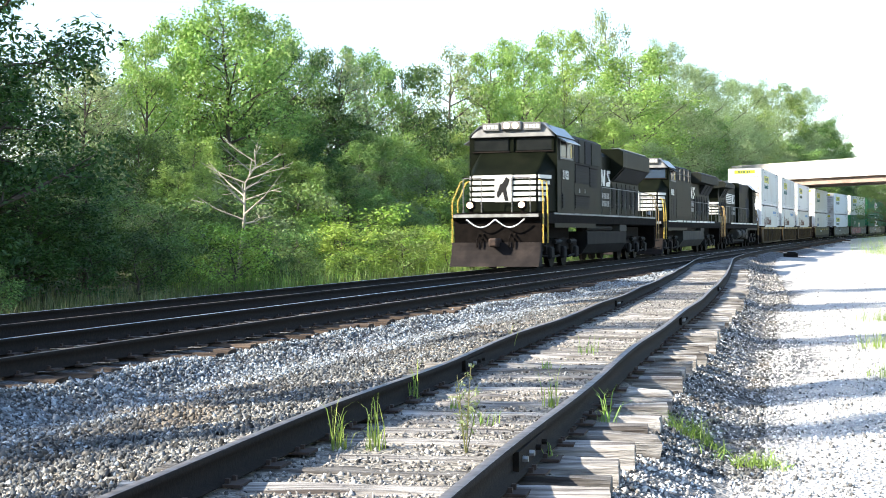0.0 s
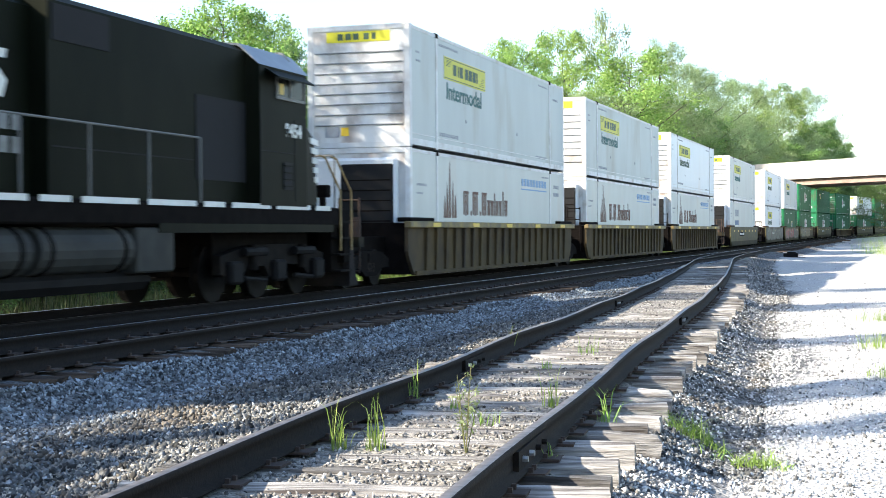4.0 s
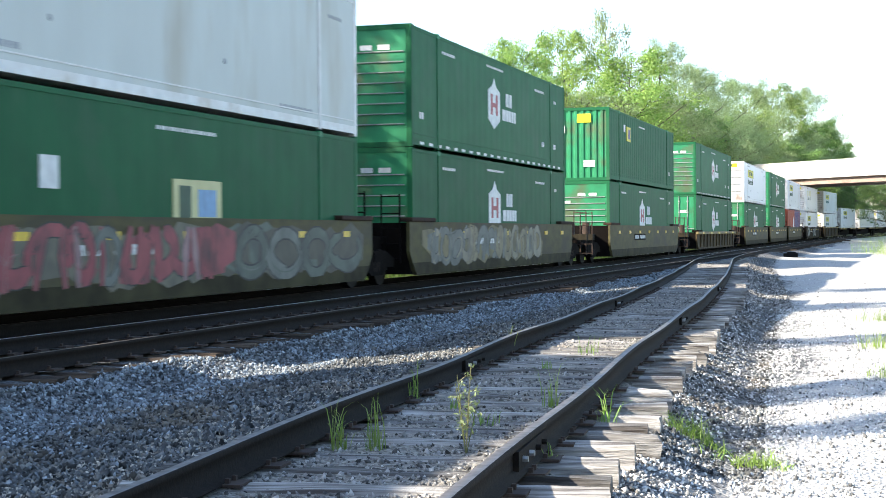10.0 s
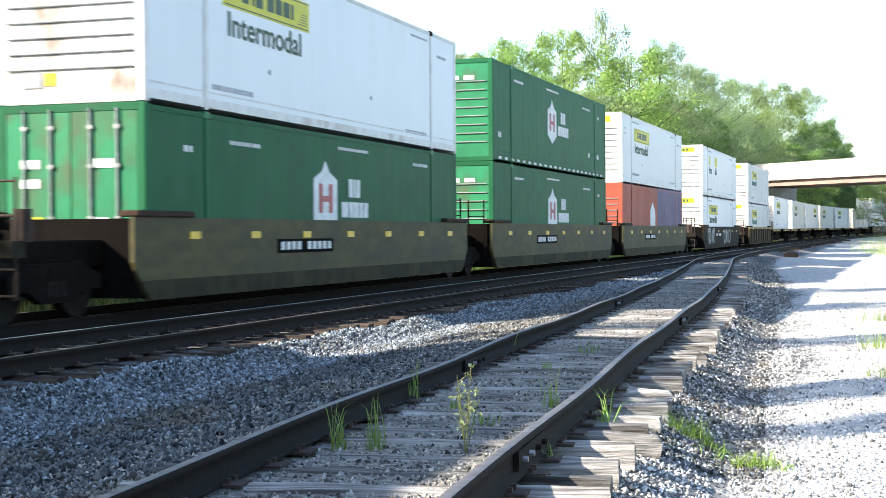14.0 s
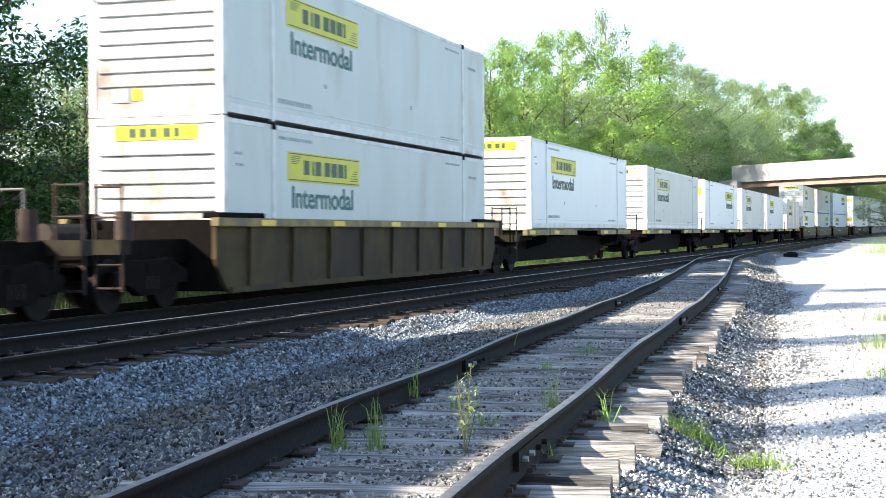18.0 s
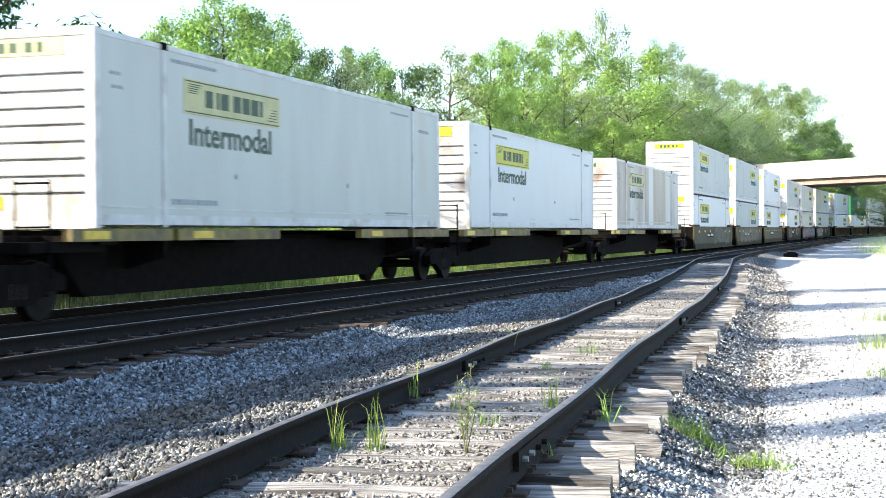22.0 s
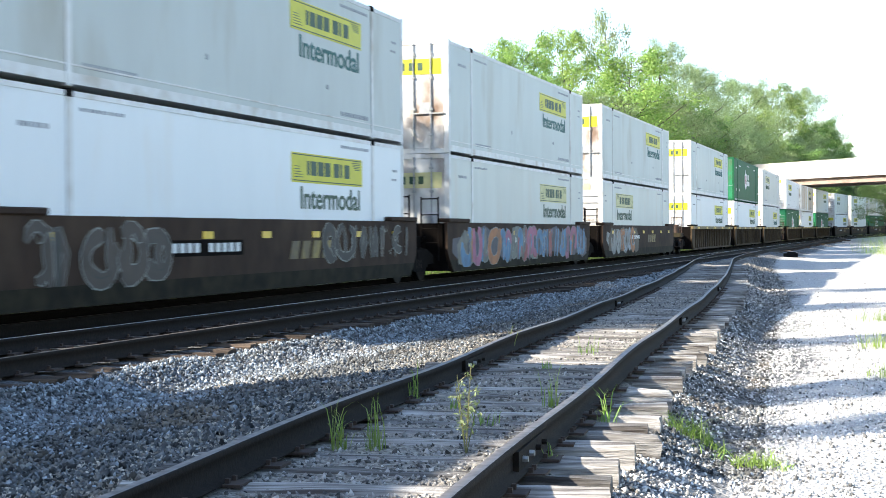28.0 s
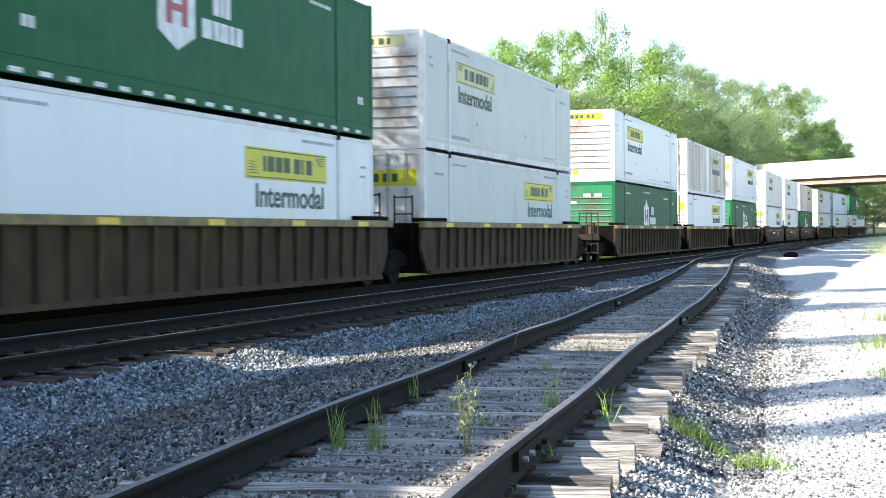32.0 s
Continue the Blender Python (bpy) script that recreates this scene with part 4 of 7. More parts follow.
# ================= well cars and flat car =================
def truck(parent, x, wheels=2, gauge=0.75):
    """A two-axle truck: side frames, bolster, springs, wheelsets."""
    for k in (-1, 1):
        bm = bmesh.new()
        prism(bm, [(x - 1.15, 0.62), (x - 1.15, 0.42), (x - 0.7, 0.42), (x - 0.35, 0.25), (x + 0.35, 0.25), (x + 0.7, 0.42), (x + 1.15, 0.42), (x + 1.15, 0.62), (x + 0.6, 0.80), (x - 0.6, 0.80)], k * 0.92, k * 1.08, 'y')
        part("truck_side_frame", bm, M_DARK, parent)
        bm = bmesh.new()
        for dx in (-0.16, 0.0, 0.16):
            rod(bm, (x + dx, k * 1.0, 0.34), (x + dx, k * 1.0, 0.62), 0.085, 8)
        part("spring_set", bm, M_RUST, parent)
    bx("bolster", parent, M_DARK, x - 0.2, x + 0.2, -1.1, 1.1, 0.55, 0.75)
    for dx in (-0.89, 0.89):
        wheelset(parent, x + dx, 0.42, True)


def wheelset(parent, x, r, split=False):
    bm = bmesh.new()
    rod(bm, (x, -0.98, r), (x, 0.98, r), 0.08, 8)
    axle = None
    if split:
        axle = part("axle", bm, M_WHEEL, parent)
    for k in (-1, 1):
        if split:
            bm = bmesh.new()
        rod(bm, (x, k * 0.69, r), (x, k * 0.83, r), r - 0.005, 22)
        rod(bm, (x, k * 0.665, r), (x, k * 0.69, r), r + 0.02, 22)
        rod(bm, (x, k * 0.829, r), (x, k * 0.84, r), r * 0.72, 16, r * 0.45)
        if split:
            part("wheel", bm, M_WHEEL, axle)
    return axle or part("wheelset", bm, M_WHEEL, parent)


def well_unit(style, pre, post, truck_front, truck_rear, end_front, end_rear, sill=1.46, rib_n=16, side=None, graf=None, label=""):
    """One platform of a well car. x = 0 at the container's end wall; pre and post: how far it reaches past the load."""
    c = new("well_car")
    side = side or (M_OLIVE if style == "smooth" else M_RIBBED)
    lo = 0.20
    for k in (-1, 1):
        y0, y1 = sorted((k * 1.33, k * 1.41))
        bm = bmesh.new()
        # side plate, cut away over the trucks
        a, b = -0.55, CL + 0.55
        prof = [(a, 0.78), (a + 0.06, 0.66), (a + 0.30, 0.36), (a + 0.50, lo), (b - 0.50, lo), (b - 0.30, 0.36), (b - 0.06, 0.66), (b, 0.78), (b, sill), (a, sill)]
        prism(bm, prof, y0, y1, 'y')
        part("side_plate", bm, side, c)
        if style == "smooth":
            ya, yb = sorted((k * 1.41, k * 1.418))
            bm = bmesh.new()
            prism(bm, [(a + 0.32, 0.36), (a + 0.5, lo), (b - 0.5, lo), (b - 0.32, 0.36), (b - 0.2, 0.5), (a + 0.2, 0.5)], ya, yb, 'y')
            part("lower_panel", bm, M_OLIVE_DIM if side is M_OLIVE else M_OLIVE_LOW, c, "darker lower side")
            for i in range(7 if k < 0 else 0):
                x = 1.2 + i * 2.3
                ya, yb = sorted((k * 1.41, k * 1.422))
                bx("reflector", c, M_PATCH, x, x + 0.36, ya, yb, 1.12, 1.24)
            ya, yb = sorted((k * 1.41, k * 1.42))
            bx("number_panel", c, M_DARK, 4.6, 7.3, ya, yb, 0.84, 1.10)
            bm = bmesh.new()
            ya, yb = sorted((k * 1.42, k * 1.424))
            for i in range(10):
                if i != 4:
                    box(bm, 4.75 + i * 0.25, 4.92 + i * 0.25, ya, yb, 0.90, 1.05)
            part("number_bars", bm, M_BARW, c)
            if side is M_BROWN and sill > 1.4:
                bm = bmesh.new()
                for i in range(4):
                    u = 9.3 + i * 0.52
                    prism(bm, [(u, 0.72), (u + 0.36, 0.72), (u + 0.48, 1.06), (u + 0.12, 1.06)], *sorted((k * 1.41, k * 1.421)), 'y')
                part("name_block", bm, M_SILL, c, "slanted faded yellow name blocks")["kind"] = "stuff"
        else:
            ya, yb = sorted((k * 1.36, k * 1.52))
            bx("top_sill", c, M_SILL, a - 0.1, b + 0.1, ya, yb, sill - 0.14, sill + 0.01, r=0.015)
            for i in range(5 if k < 0 else 0):
                x = 1.0 + i * 3.4
                y0_, y1_ = sorted((k * 1.52, k * 1.528))
                bx("reflector", c, M_PATCH, x, x + 0.6, y0_, y1_, sill - 0.12, sill - 0.02)
            far_bm = bmesh.new()
            for i in range(rib_n):
                x = 0.7 + i * (CL - 1.4) / (rib_n - 1)
                bm = bmesh.new() if k < 0 else far_bm
                prism(bm, [(k * 1.41, lo + 0.02), (k * 1.46, lo + 0.1), (k * 1.50, sill - 0.14), (k * 1.41, sill - 0.14)], x - 0.055, x + 0.055, 'x')
                if k < 0:
                    part("rib", bm, side, c)
            if k > 0:
                part("rib_row", far_bm, side, c)["kind"] = "stuff"
            ya, yb = sorted((k * 1.41, k * 1.45))
            bx("bottom_chord", c, side, a + 0.5, b - 0.5, ya, yb, lo, lo + 0.1)
        ya, yb = sorted((k * 1.12, k * 1.46))
        for x in (-0.5, CL - 1.3):
            bm = bmesh.new()
            rbox(bm, x, x + 1.8, ya, yb, sill + 0.0, sill + 0.10, 0.02)
            part("guide_rail", bm, M_BROWN if style == "smooth" else M_DARK, c)
        if graf:
            for (gx0, gx1, gz0, gz1, gname) in graf:
                graffiti(c, k, gx0, gx1, gz0, gz1, gname, int(gx0 * 10 + gx1 * 7) + len(gname) * 5 + k)
    bx("floor", c, M_DARK, 0.0, CL, -1.3, 1.3, lo + 0.02, lo + 0.10)
    # end structures
    for (x0, x1, xt, has, kind) in ((-pre, -0.3, -truck_front if truck_front is not None else None, truck_front is not None, end_front), (CL + 0.3, CL + post, CL + truck_rear if truck_rear is not None else None, truck_rear is not None, end_rear)):
        bx("end_platform", c, M_DARK, x0, x1, -0.75, 0.75, 0.72, 1.12, r=0.02)
        s_ = -1 if x1 < 1 else 1
        xin = x1 if s_ < 0 else x0
        xout = x0 if s_ < 0 else x1
        bx("end_bulkhead", c, M_DARK, min(xin, xin - s_ * 0.12), max(xin, xin - s_ * 0.12), -1.325, 1.325, 0.24, sill - 0.02)
        if kind == "coupler":
            bx("end_sill", c, M_OLIVE_LOW, min(xout, xout - s_ * 0.3), max(xout, xout - s_ * 0.3), -1.35, 1.35, 0.9, 1.12)
            bx("coupler", c, M_RUST, min(xout, xout + s_ * 0.45), max(xout, xout + s_ * 0.45), -0.13, 0.13, 0.74, 1.0, r=0.04)
            bm = bmesh.new()
            xm = xout - s_ * 0.15
            for yy in (-1.3, -0.85):
                rod(bm, (xm, yy, 0.35), (xm, yy, 1.95), 0.022, 6)
            for zz in (0.4, 0.75, 1.1, 1.45, 1.9):
                rod(bm, (xm, -1.3, zz), (xm, -0.85, zz), 0.02, 6)
            part("ladder", bm, M_RUST, c)
            bm = bmesh.new()
            xm2 = xout - s_ * 0.9
            rod(bm, (xm2, -0.9, 1.1), (xm2, -0.9, 1.55), 0.14, 10)
            part("brake_valve", bm, M_RUST, c)
            bm = bmesh.new()
            rod(bm, (xm2 - 0.5, 0.2, 1.22), (xm2 + 0.5, 0.2, 1.22), 0.16, 10)
            part("brake_cylinder", bm, M_RUST, c)
            bm = bmesh.new()
            xm3 = xout - s_ * 0.35
            for yy in (0.5, 1.2):
                rod(bm, (xm3, yy, 1.1), (xm3, yy, 1.9), 0.02, 6)
            rod(bm, (xm3, 0.5, 1.9), (xm3, 1.2, 1.9), 0.02, 6)
            part("grab_rail", bm, M_HANDW, c)
        else:
            bm = bmesh.new()
            for yy in (-1.2, -0.75):
                rod(bm, (xin + s_ * 0.35, yy, 0.5), (xin + s_ * 0.35, yy, 2.1), 0.022, 6)
            for zz in (0.6, 0.95, 1.3, 1.65, 2.05):
                rod(bm, (xin + s_ * 0.35, -1.2, zz), (xin + s_ * 0.35, -0.75, zz), 0.018, 6)
            part("ladder", bm, M_DARK, c)
        if has:
            truck(c, xt)
    return tagged(c, label, "rail car", group="well cars")


def spine_unit(pre, post, label):
    """A platform of an articulated flat car that carries one container on a spine."""
    c = new("spine_car")
    bx("centre_sill", c, M_DARK, -pre, CL + post, -0.35, 0.35, 0.62, 1.18)
    bm = bmesh.new()
    for k in (-1, 1):
        prism(bm, [(0.1, 0.9), (0.8, 0.27), (CL - 2.9, 0.27), (CL - 1.7, 0.9), (CL - 1.4, 1.10), (0.1, 1.10)], k * 0.35, k * 0.62, 'y')
    part("side_beam", bm, M_DARK, c)
    for x in (0.1, 4.5, 11.0, CL - 1.1):
        bx("cross_bearer", c, M_DARK, x, x + 0.5, -1.3, 1.3, 1.05, 1.26)
    for k in (-1, 1):
        ya, yb = sorted((k * 1.2, k * 1.34))
        for x0, x1 in ((-0.7, 2.2), (2.4, 6.3), (CL - 5.6, CL - 2.6), (CL - 2.2, CL + 0.6)):
            bx("side_rail", c, M_SILL, x0, x1, ya, yb, 1.10, 1.28)
        for x in (-0.4, 2.9, CL - 5.0):
            ya, yb = sorted((k * 1.34, k * 1.348))
            bx("reflector", c, M_PATCH, x, x + 0.7, ya, yb, 1.13, 1.25)
        for x in (1.98, CL - 2.12):
            bm = bmesh.new()
            prism(bm, [(k * 1.3, 1.1), (k * 1.3, 0.85), (k * 0.5, 0.62), (k * 0.5, 1.1)], x, x + 0.12, 'x')
            part("bracket", bm, M_DARK, c)
        bm = bmesh.new()
        prism(bm, [(-1.5, 0.95), (0.4, 0.95), (0.4, 1.1), (-1.5, 1.1)], k * 0.5, k * 1.2, 'y')
        part("end_deck", bm, M_DARK, c)
    bm = bmesh.new()
    for yy in (-1.25, -0.7):
        rod(bm, (-pre + 0.2, yy, 0.6), (-pre + 0.2, yy, 1.95), 0.022, 6)
    for zz in (0.9, 1.3, 1.9):
        rod(bm, (-pre + 0.2, -1.25, zz), (-pre + 0.2, -0.7, zz), 0.018, 6)
    part("ladder", bm, M_DARK, c)
    truck(c, -1.6)
    return tagged(c, label, "rail car", group="spine car platforms")

# ================= ties, ballast, small track parts =================
rng = np.random.default_rng(7)


def tie_mesh(name, l, w, h, seed, rough=0.012):
    """A wooden tie with uneven ends, worn edges and a few splits along its grain."""
    r = random.Random(seed)
    bm = bmesh.new()
    nx_ = 7
    prof_n = 6
    rings = []
    for i in range(nx_ + 1):
        x = -l / 2 + l * i / nx_
        ring = []
        for (py, pz) in ((-w / 2, -h), (-w / 2, -0.03), (-w / 2 + 0.025, 0.0), (w / 2 - 0.025, 0.0), (w / 2, -0.03), (w / 2, -h)):
            ring.append(bm.verts.new((x + (r.uniform(-0.02, 0.02) if i in (0, nx_) else 0), py + r.uniform(-rough, rough), pz + r.uniform(-rough, rough) * (pz > -h))))
        rings.append(ring)
    for a, b in zip(rings[:-1], rings[1:]):
        for k in range(prof_n):
            j = (k + 1) % prof_n
            bm.faces.new((a[k], a[j], b[j], b[k]))
    bm.faces.new(rings[0][::-1])
    bm.faces.new(rings[-1])
    return bm


TIES_G = [mesh_of("tie", tie_mesh("tie", 2.6, 0.20, 0.17, i, 0.016), M_TIE) for i in range(5)]
TIES_D = [mesh_of("tie", tie_mesh("tie", 2.6, 0.225, 0.17, 20 + i), M_TIE_DARK) for i in range(4)]
M_PLATE = mat("tie_plate_rust", (0.07, 0.045, 0.032), 0.85, 0.2, (0.045, 0.03, 0.025), 20)

trng = random.Random(11)
plate_m = []
y = -28.0
while y < 66:
    x, z, h = siding(y)
    dy_ = 0.56
    if trng.random() > 0.03:
        ob = new("tie", trng.choice(TIES_G))
        ob.parent = side_track
        ob.matrix_local = pose(x + trng.uniform(-0.06, 0.10), y, z - 0.176 + trng.uniform(-0.02, 0.004), trng.uniform(-3.5, 3.5), trng.uniform(-0.6, 0.6), -math.degrees(h) + trng.uniform(-3.5, 3.5))
        plate_m.append((x, y, z, h))
    y += dy_ + trng.uniform(-0.10, 0.10)
bm = bmesh.new()
s = -46.0
far_bm = bmesh.new()
while s < 140:
    x, y, z, h = track(s)
    for off, tr_, dz in ((0.0, main_track, 0), (SPACING, near_track, NEAR_Z)):
        m = pose(x + off * math.cos(h) + trng.uniform(-0.05, 0.08), y - off * math.sin(h), z + dz - 0.185 + trng.uniform(-0.03, 0.005), 0, 0, -math.degrees(h) + trng.uniform(-1.5, 1.5))
        if off and s < 50:
            ob = new("tie", trng.choice(TIES_D))
            ob.parent = tr_
            ob.matrix_local = m
        else:
            box(far_bm, -1.3, 1.3, -0.11, 0.11, -0.17, 0.0, m)
    s += 0.52 + trng.uniform(-0.04, 0.04)
t_ = part("tie_row", far_bm, M_TIE_DARK, main_track)
t_["kind"] = "stuff"

# tie plates, spikes and anchors on the near rails
bm = bmesh.new()
for (x, y, z, h) in plate_m:
    if y < 34:
        for o in (-0.7525, 0.7525):
            m = pose(x + o * math.cos(h), y - o * math.sin(h), z, 0, 0, -math.degrees(h))
            box(bm, -0.17, 0.17, -0.09, 0.09, -0.178, -0.162, m)
            for u in (-0.085, 0.085):
                for v in (-0.05, 0.05):
                    box(bm, u - 0.012, u + 0.012, v - 0.012, v + 0.012, -0.165, -0.135, m)
p_ = part("tie_plate", bm, M_PLATE, side_track)
p_["kind"] = "stuff"
bm = bmesh.new()
s = -46.0
while s < 20:
    x, y, z, h = track(s)
    for o in (-0.7525, 0.7525):
        m = pose(x + (SPACING + o) * math.cos(h), y - (SPACING + o) * math.sin(h), z + NEAR_Z, 0, 0, -math.degrees(h))
        box(bm, -0.17, 0.17, -0.09, 0.09, -0.18, -0.16, m)
        for u in (-0.085, 0.085):
            box(bm, u - 0.014, u + 0.014, -0.06, -0.03, -0.165, -0.13, m)
    s += 0.52
p_ = part("tie_plate", bm, M_PLATE, near_track)
p_["kind"] = "stuff"


def joint_bar(y, off):
    x, z, h = siding(y)
    m = pose(x + off * math.cos(h), y - off * math.sin(h), z + dip(y, 0.4 + off), 0, 0, -math.degrees(h))
    for k in (-1, 1):
        bm = bmesh.new()
        box(bm, *sorted((k * 0.012, k * 0.045)), -0.45, 0.45, -0.148, -0.042)
        bmesh.ops.transform(bm, matrix=m, verts=bm.verts)
        bar = part("joint_bar", bm, M_RAIL, side_track)
        for i in range(4):
            b2 = bmesh.new()
            rod(b2, (k * 0.045, -0.33 + i * 0.22, -0.095), (k * 0.075, -0.33 + i * 0.22, -0.095), 0.018, 6)
            bmesh.ops.transform(b2, matrix=m, verts=b2.verts)
            part("bolt", b2, M_STEEL if k > 0 and i < 2 else M_RAIL, bar)


for jy, jo in ((8.3, 0.7525), (20.5, 0.7525), (13.8, -0.7525), (25.5, -0.7525), (32.0, 0.7525)):
    joint_bar(jy, jo)

# stones: low solids with broken faces
ICO = bmesh.new()
for co in ((1, 0, 0), (-1, 0, 0), (0, 1, 0), (0, -1, 0), (0, 0, 1), (0, 0, -1)):
    ICO.verts.new(co)
ICO.verts.ensure_lookup_table()
for a in (0, 1):
    for b in (2, 3):
        for c_ in (4, 5):
            ICO.faces.new([ICO.verts[i] for i in (a, b, c_)])
bmesh.ops.recalc_face_normals(ICO, faces=ICO.faces[:])
ICO.verts.index_update()
ICO_V = np.array([v.co[:] for v in ICO.verts])
ICO_F = np.array([[v.index for v in f.verts] for f in ICO.faces])
ICO.free()


def stones(name, pts, sizes, material, label):
    n = len(pts)
    k = len(ICO_V)
    j = rng.uniform(0.75, 1.35, (n, k, 1))
    st = rng.uniform(0.6, 1.15, (n, 1, 3))
    V = (ICO_V[None] * j + rng.uniform(-0.35, 0.35, (n, k, 3))) * st * sizes[:, None, None]
    a = rng.uniform(0, 6.28, n)
    b = rng.uniform(-0.7, 0.7, n)
    ca, sa, cb, sb = np.cos(a), np.sin(a), np.cos(b), np.sin(b)
    x, y, z = V[..., 0], V[..., 1], V[..., 2]
    x, z = x * cb[:, None] - z * sb[:, None], x * sb[:, None] + z * cb[:, None]
    x, y = x * ca[:, None] - y * sa[:, None], x * sa[:, None] + y * ca[:, None]
    V = np.stack([x, y, z], -1) + pts[:, None, :]
    F = ICO_F[None] + (np.arange(n) * k)[:, None, None]
    ob = new(name, raw_mesh(name, V.reshape(-1, 3), F.reshape(-1, 3), material))
    return tagged(ob, label, "ballast", kind="stuff")


def scatter(n, y0, y1, lo, hi, power=1.6):
    """Points more dense towards the camera, between two lines that lo and hi give by y."""
    yy = y0 + (y1 - y0) * rng.random(n) ** power
    u = rng.random(n)
    xx = lo(yy) + (hi(yy) - lo(yy)) * u
    return xx, yy


def near_line(yy, off):
    """x at which the line that runs off metres from the far track's centre lies, by y."""
    sel = (_s > -60) & (_s < 120)
    return np.interp(yy, (_y - off * np.sin(_h))[sel], (_x + off * np.cos(_h))[sel])


def spread(name, n, y0, y1, lo, hi, smin, smax, label, power=1.6, sink=0.35, avoid=True, material=M_STONE):
    xx, yy = scatter(n, y0, y1, lo, hi, power)
    if avoid:
        for off in (-0.7525, 0.7525):
            d = np.abs((xx - np.interp(yy, _yy, _xx)) * 0.975 - off)
            keep = d > 0.10
            xx, yy = xx[keep], yy[keep]
    size = rng.uniform(smin, smax, len(xx)) * (0.75 + 0.5 * rng.random(len(xx)) ** 3)
    zz = ground_z(xx, yy) + size * sink
    return stones(name, np.stack([xx, yy, zz], -1), size, material, label)


side_x = lambda yy: np.interp(yy, _yy, _xx)
spread("ballast", 34000, 7.2, 42, lambda q: near_line(q, SPACING + 1.12), lambda q: near_line(q, SPACING + 2.6), 0.015, 0.029, "clean grey ballast stones on the main track's shoulder, tinted with the blue of shade", 1.5, material=M_STONE_BLUE)
spread("ballast", 36000, 6.6, 42, lambda q: np.minimum(near_line(q, SPACING + 2.1), side_x(q) - 1.6), lambda q: side_x(q) - 1.35, 0.012, 0.028, "dark grey-brown ballast stones in the hollow between the tracks", 1.8, material=M_STONE_GREY)
spread("ballast", 4500, 6.6, 42, lambda q: np.minimum(near_line(q, SPACING + 2.1), side_x(q) - 2.0), lambda q: side_x(q) - 1.5, 0.012, 0.026, "scattered grey stones tinted with the blue of shade in the hollow between the tracks", 1.8, material=M_STONE_BLUE)
spread("ballast", 16000, 6.6, 42, lambda q: side_x(q) - 2.2, lambda q: side_x(q) - 0.82, 0.008, 0.019, "dusty tan ballast fines beside the siding", 1.8, material=M_DUST)
spread("ballast", 15000, 6.3, 42, lambda q: side_x(q) - 0.9, lambda q: side_x(q) + 0.9, 0.008, 0.021, "small ballast stones lying between the siding's ties", 1.6, 0.2, material=M_STONE_MID)
spread("ballast", 24000, 6.3, 40, lambda q: side_x(q) + 0.95, lambda q: side_x(q) + 2.35, 0.008, 0.021, "pale ballast stones on the siding's sloping shoulder", 1.8, 0.1)
spread("ballast", 11000, 9.5, 40, lambda q: side_x(q) + 0.95, lambda q: side_x(q) + 2.1, 0.011, 0.026, "dark ballast stones on the siding's shoulder", 1.6, material=M_STONE_GREY)
spread("ballast", 5000, 6.3, 30, lambda q: side_x(q) + 2.1, lambda q: side_x(q) + 3.4, 0.010, 0.022, "ballast stones strewn along the lane's edge", 1.8)
spread("gravel", 13000, 6.3, 30, lambda q: side_x(q) + 2.3, lambda q: side_x(q) + 4.6 + 0.12 * q, 0.005, 0.012, "fine pale gravel scattered over the lane", 1.9, avoid=False)
spread("ballast", 3500, 11, 60, lambda q: near_line(q, SPACING - 0.6), lambda q: near_line(q, SPACING + 0.6), 0.02, 0.04, "dark ballast stones between the rails of the near track", 1.4, 0.2, avoid=False, material=M_STONE_GREY)
spread("ballast", 7000, 30, 72, lambda q: side_x(q) + 1.0, lambda q: side_x(q) + 2.4, 0.022, 0.042, "coarse ballast along the far part of the siding's shoulder", 1.3, material=M_STONE_MID)
spread("gravel", 5000, 28, 75, lambda q: side_x(q) + 2.4, lambda q: side_x(q) + 5.5 + 0.1 * q, 0.010, 0.022, "gravel on the far part of the lane", 1.3, avoid=False)
spread("ballast", 7000, 38, 75, lambda q: near_line(q, SPACING + 1.2), lambda q: side_x(q) - 0.9, 0.025, 0.045, "coarse ballast between the far tracks", 1.2, material=M_STONE_BLUE)
# switch motor beside the turnout
sx_, sy_ = 20.0, 82.9
sw = tagged(new("switch_machine"), "small grey switch machine on long ties beside the turnout", "switch machine")
gz = float(ground_z(np.array([sx_]), np.array([sy_]))[0])
for nm, a in (("body", (-0.4, 0.4, -0.22, 0.22, 0.05, 0.28)), ("lid", (-0.2, 0.3, -0.2, 0.2, 0.28, 0.36)), ("base_tie", (-1.6, 0.8, -0.4, -0.2, -0.1, 0.06)), ("base_tie", (-1.6, 0.8, 0.2, 0.4, -0.1, 0.06))):
    bx(nm, sw, M_TIE_DARK if nm == "base_tie" else M_TANK, *a, r=0.02)
sw.matrix_world = pose(sx_, sy_, gz + 0.05, 0, 0, -18)

# ================= plants =================
M_BARK = mat("bark", (0.11, 0.09, 0.07), 0.95, 0, (0.06, 0.05, 0.04), 8, 0.8, 20, stretch=(3, 3, 0.6))
M_PALEBARK = mat("pale_dead_wood", (0.42, 0.38, 0.31), 0.9, 0, (0.3, 0.27, 0.22), 8)
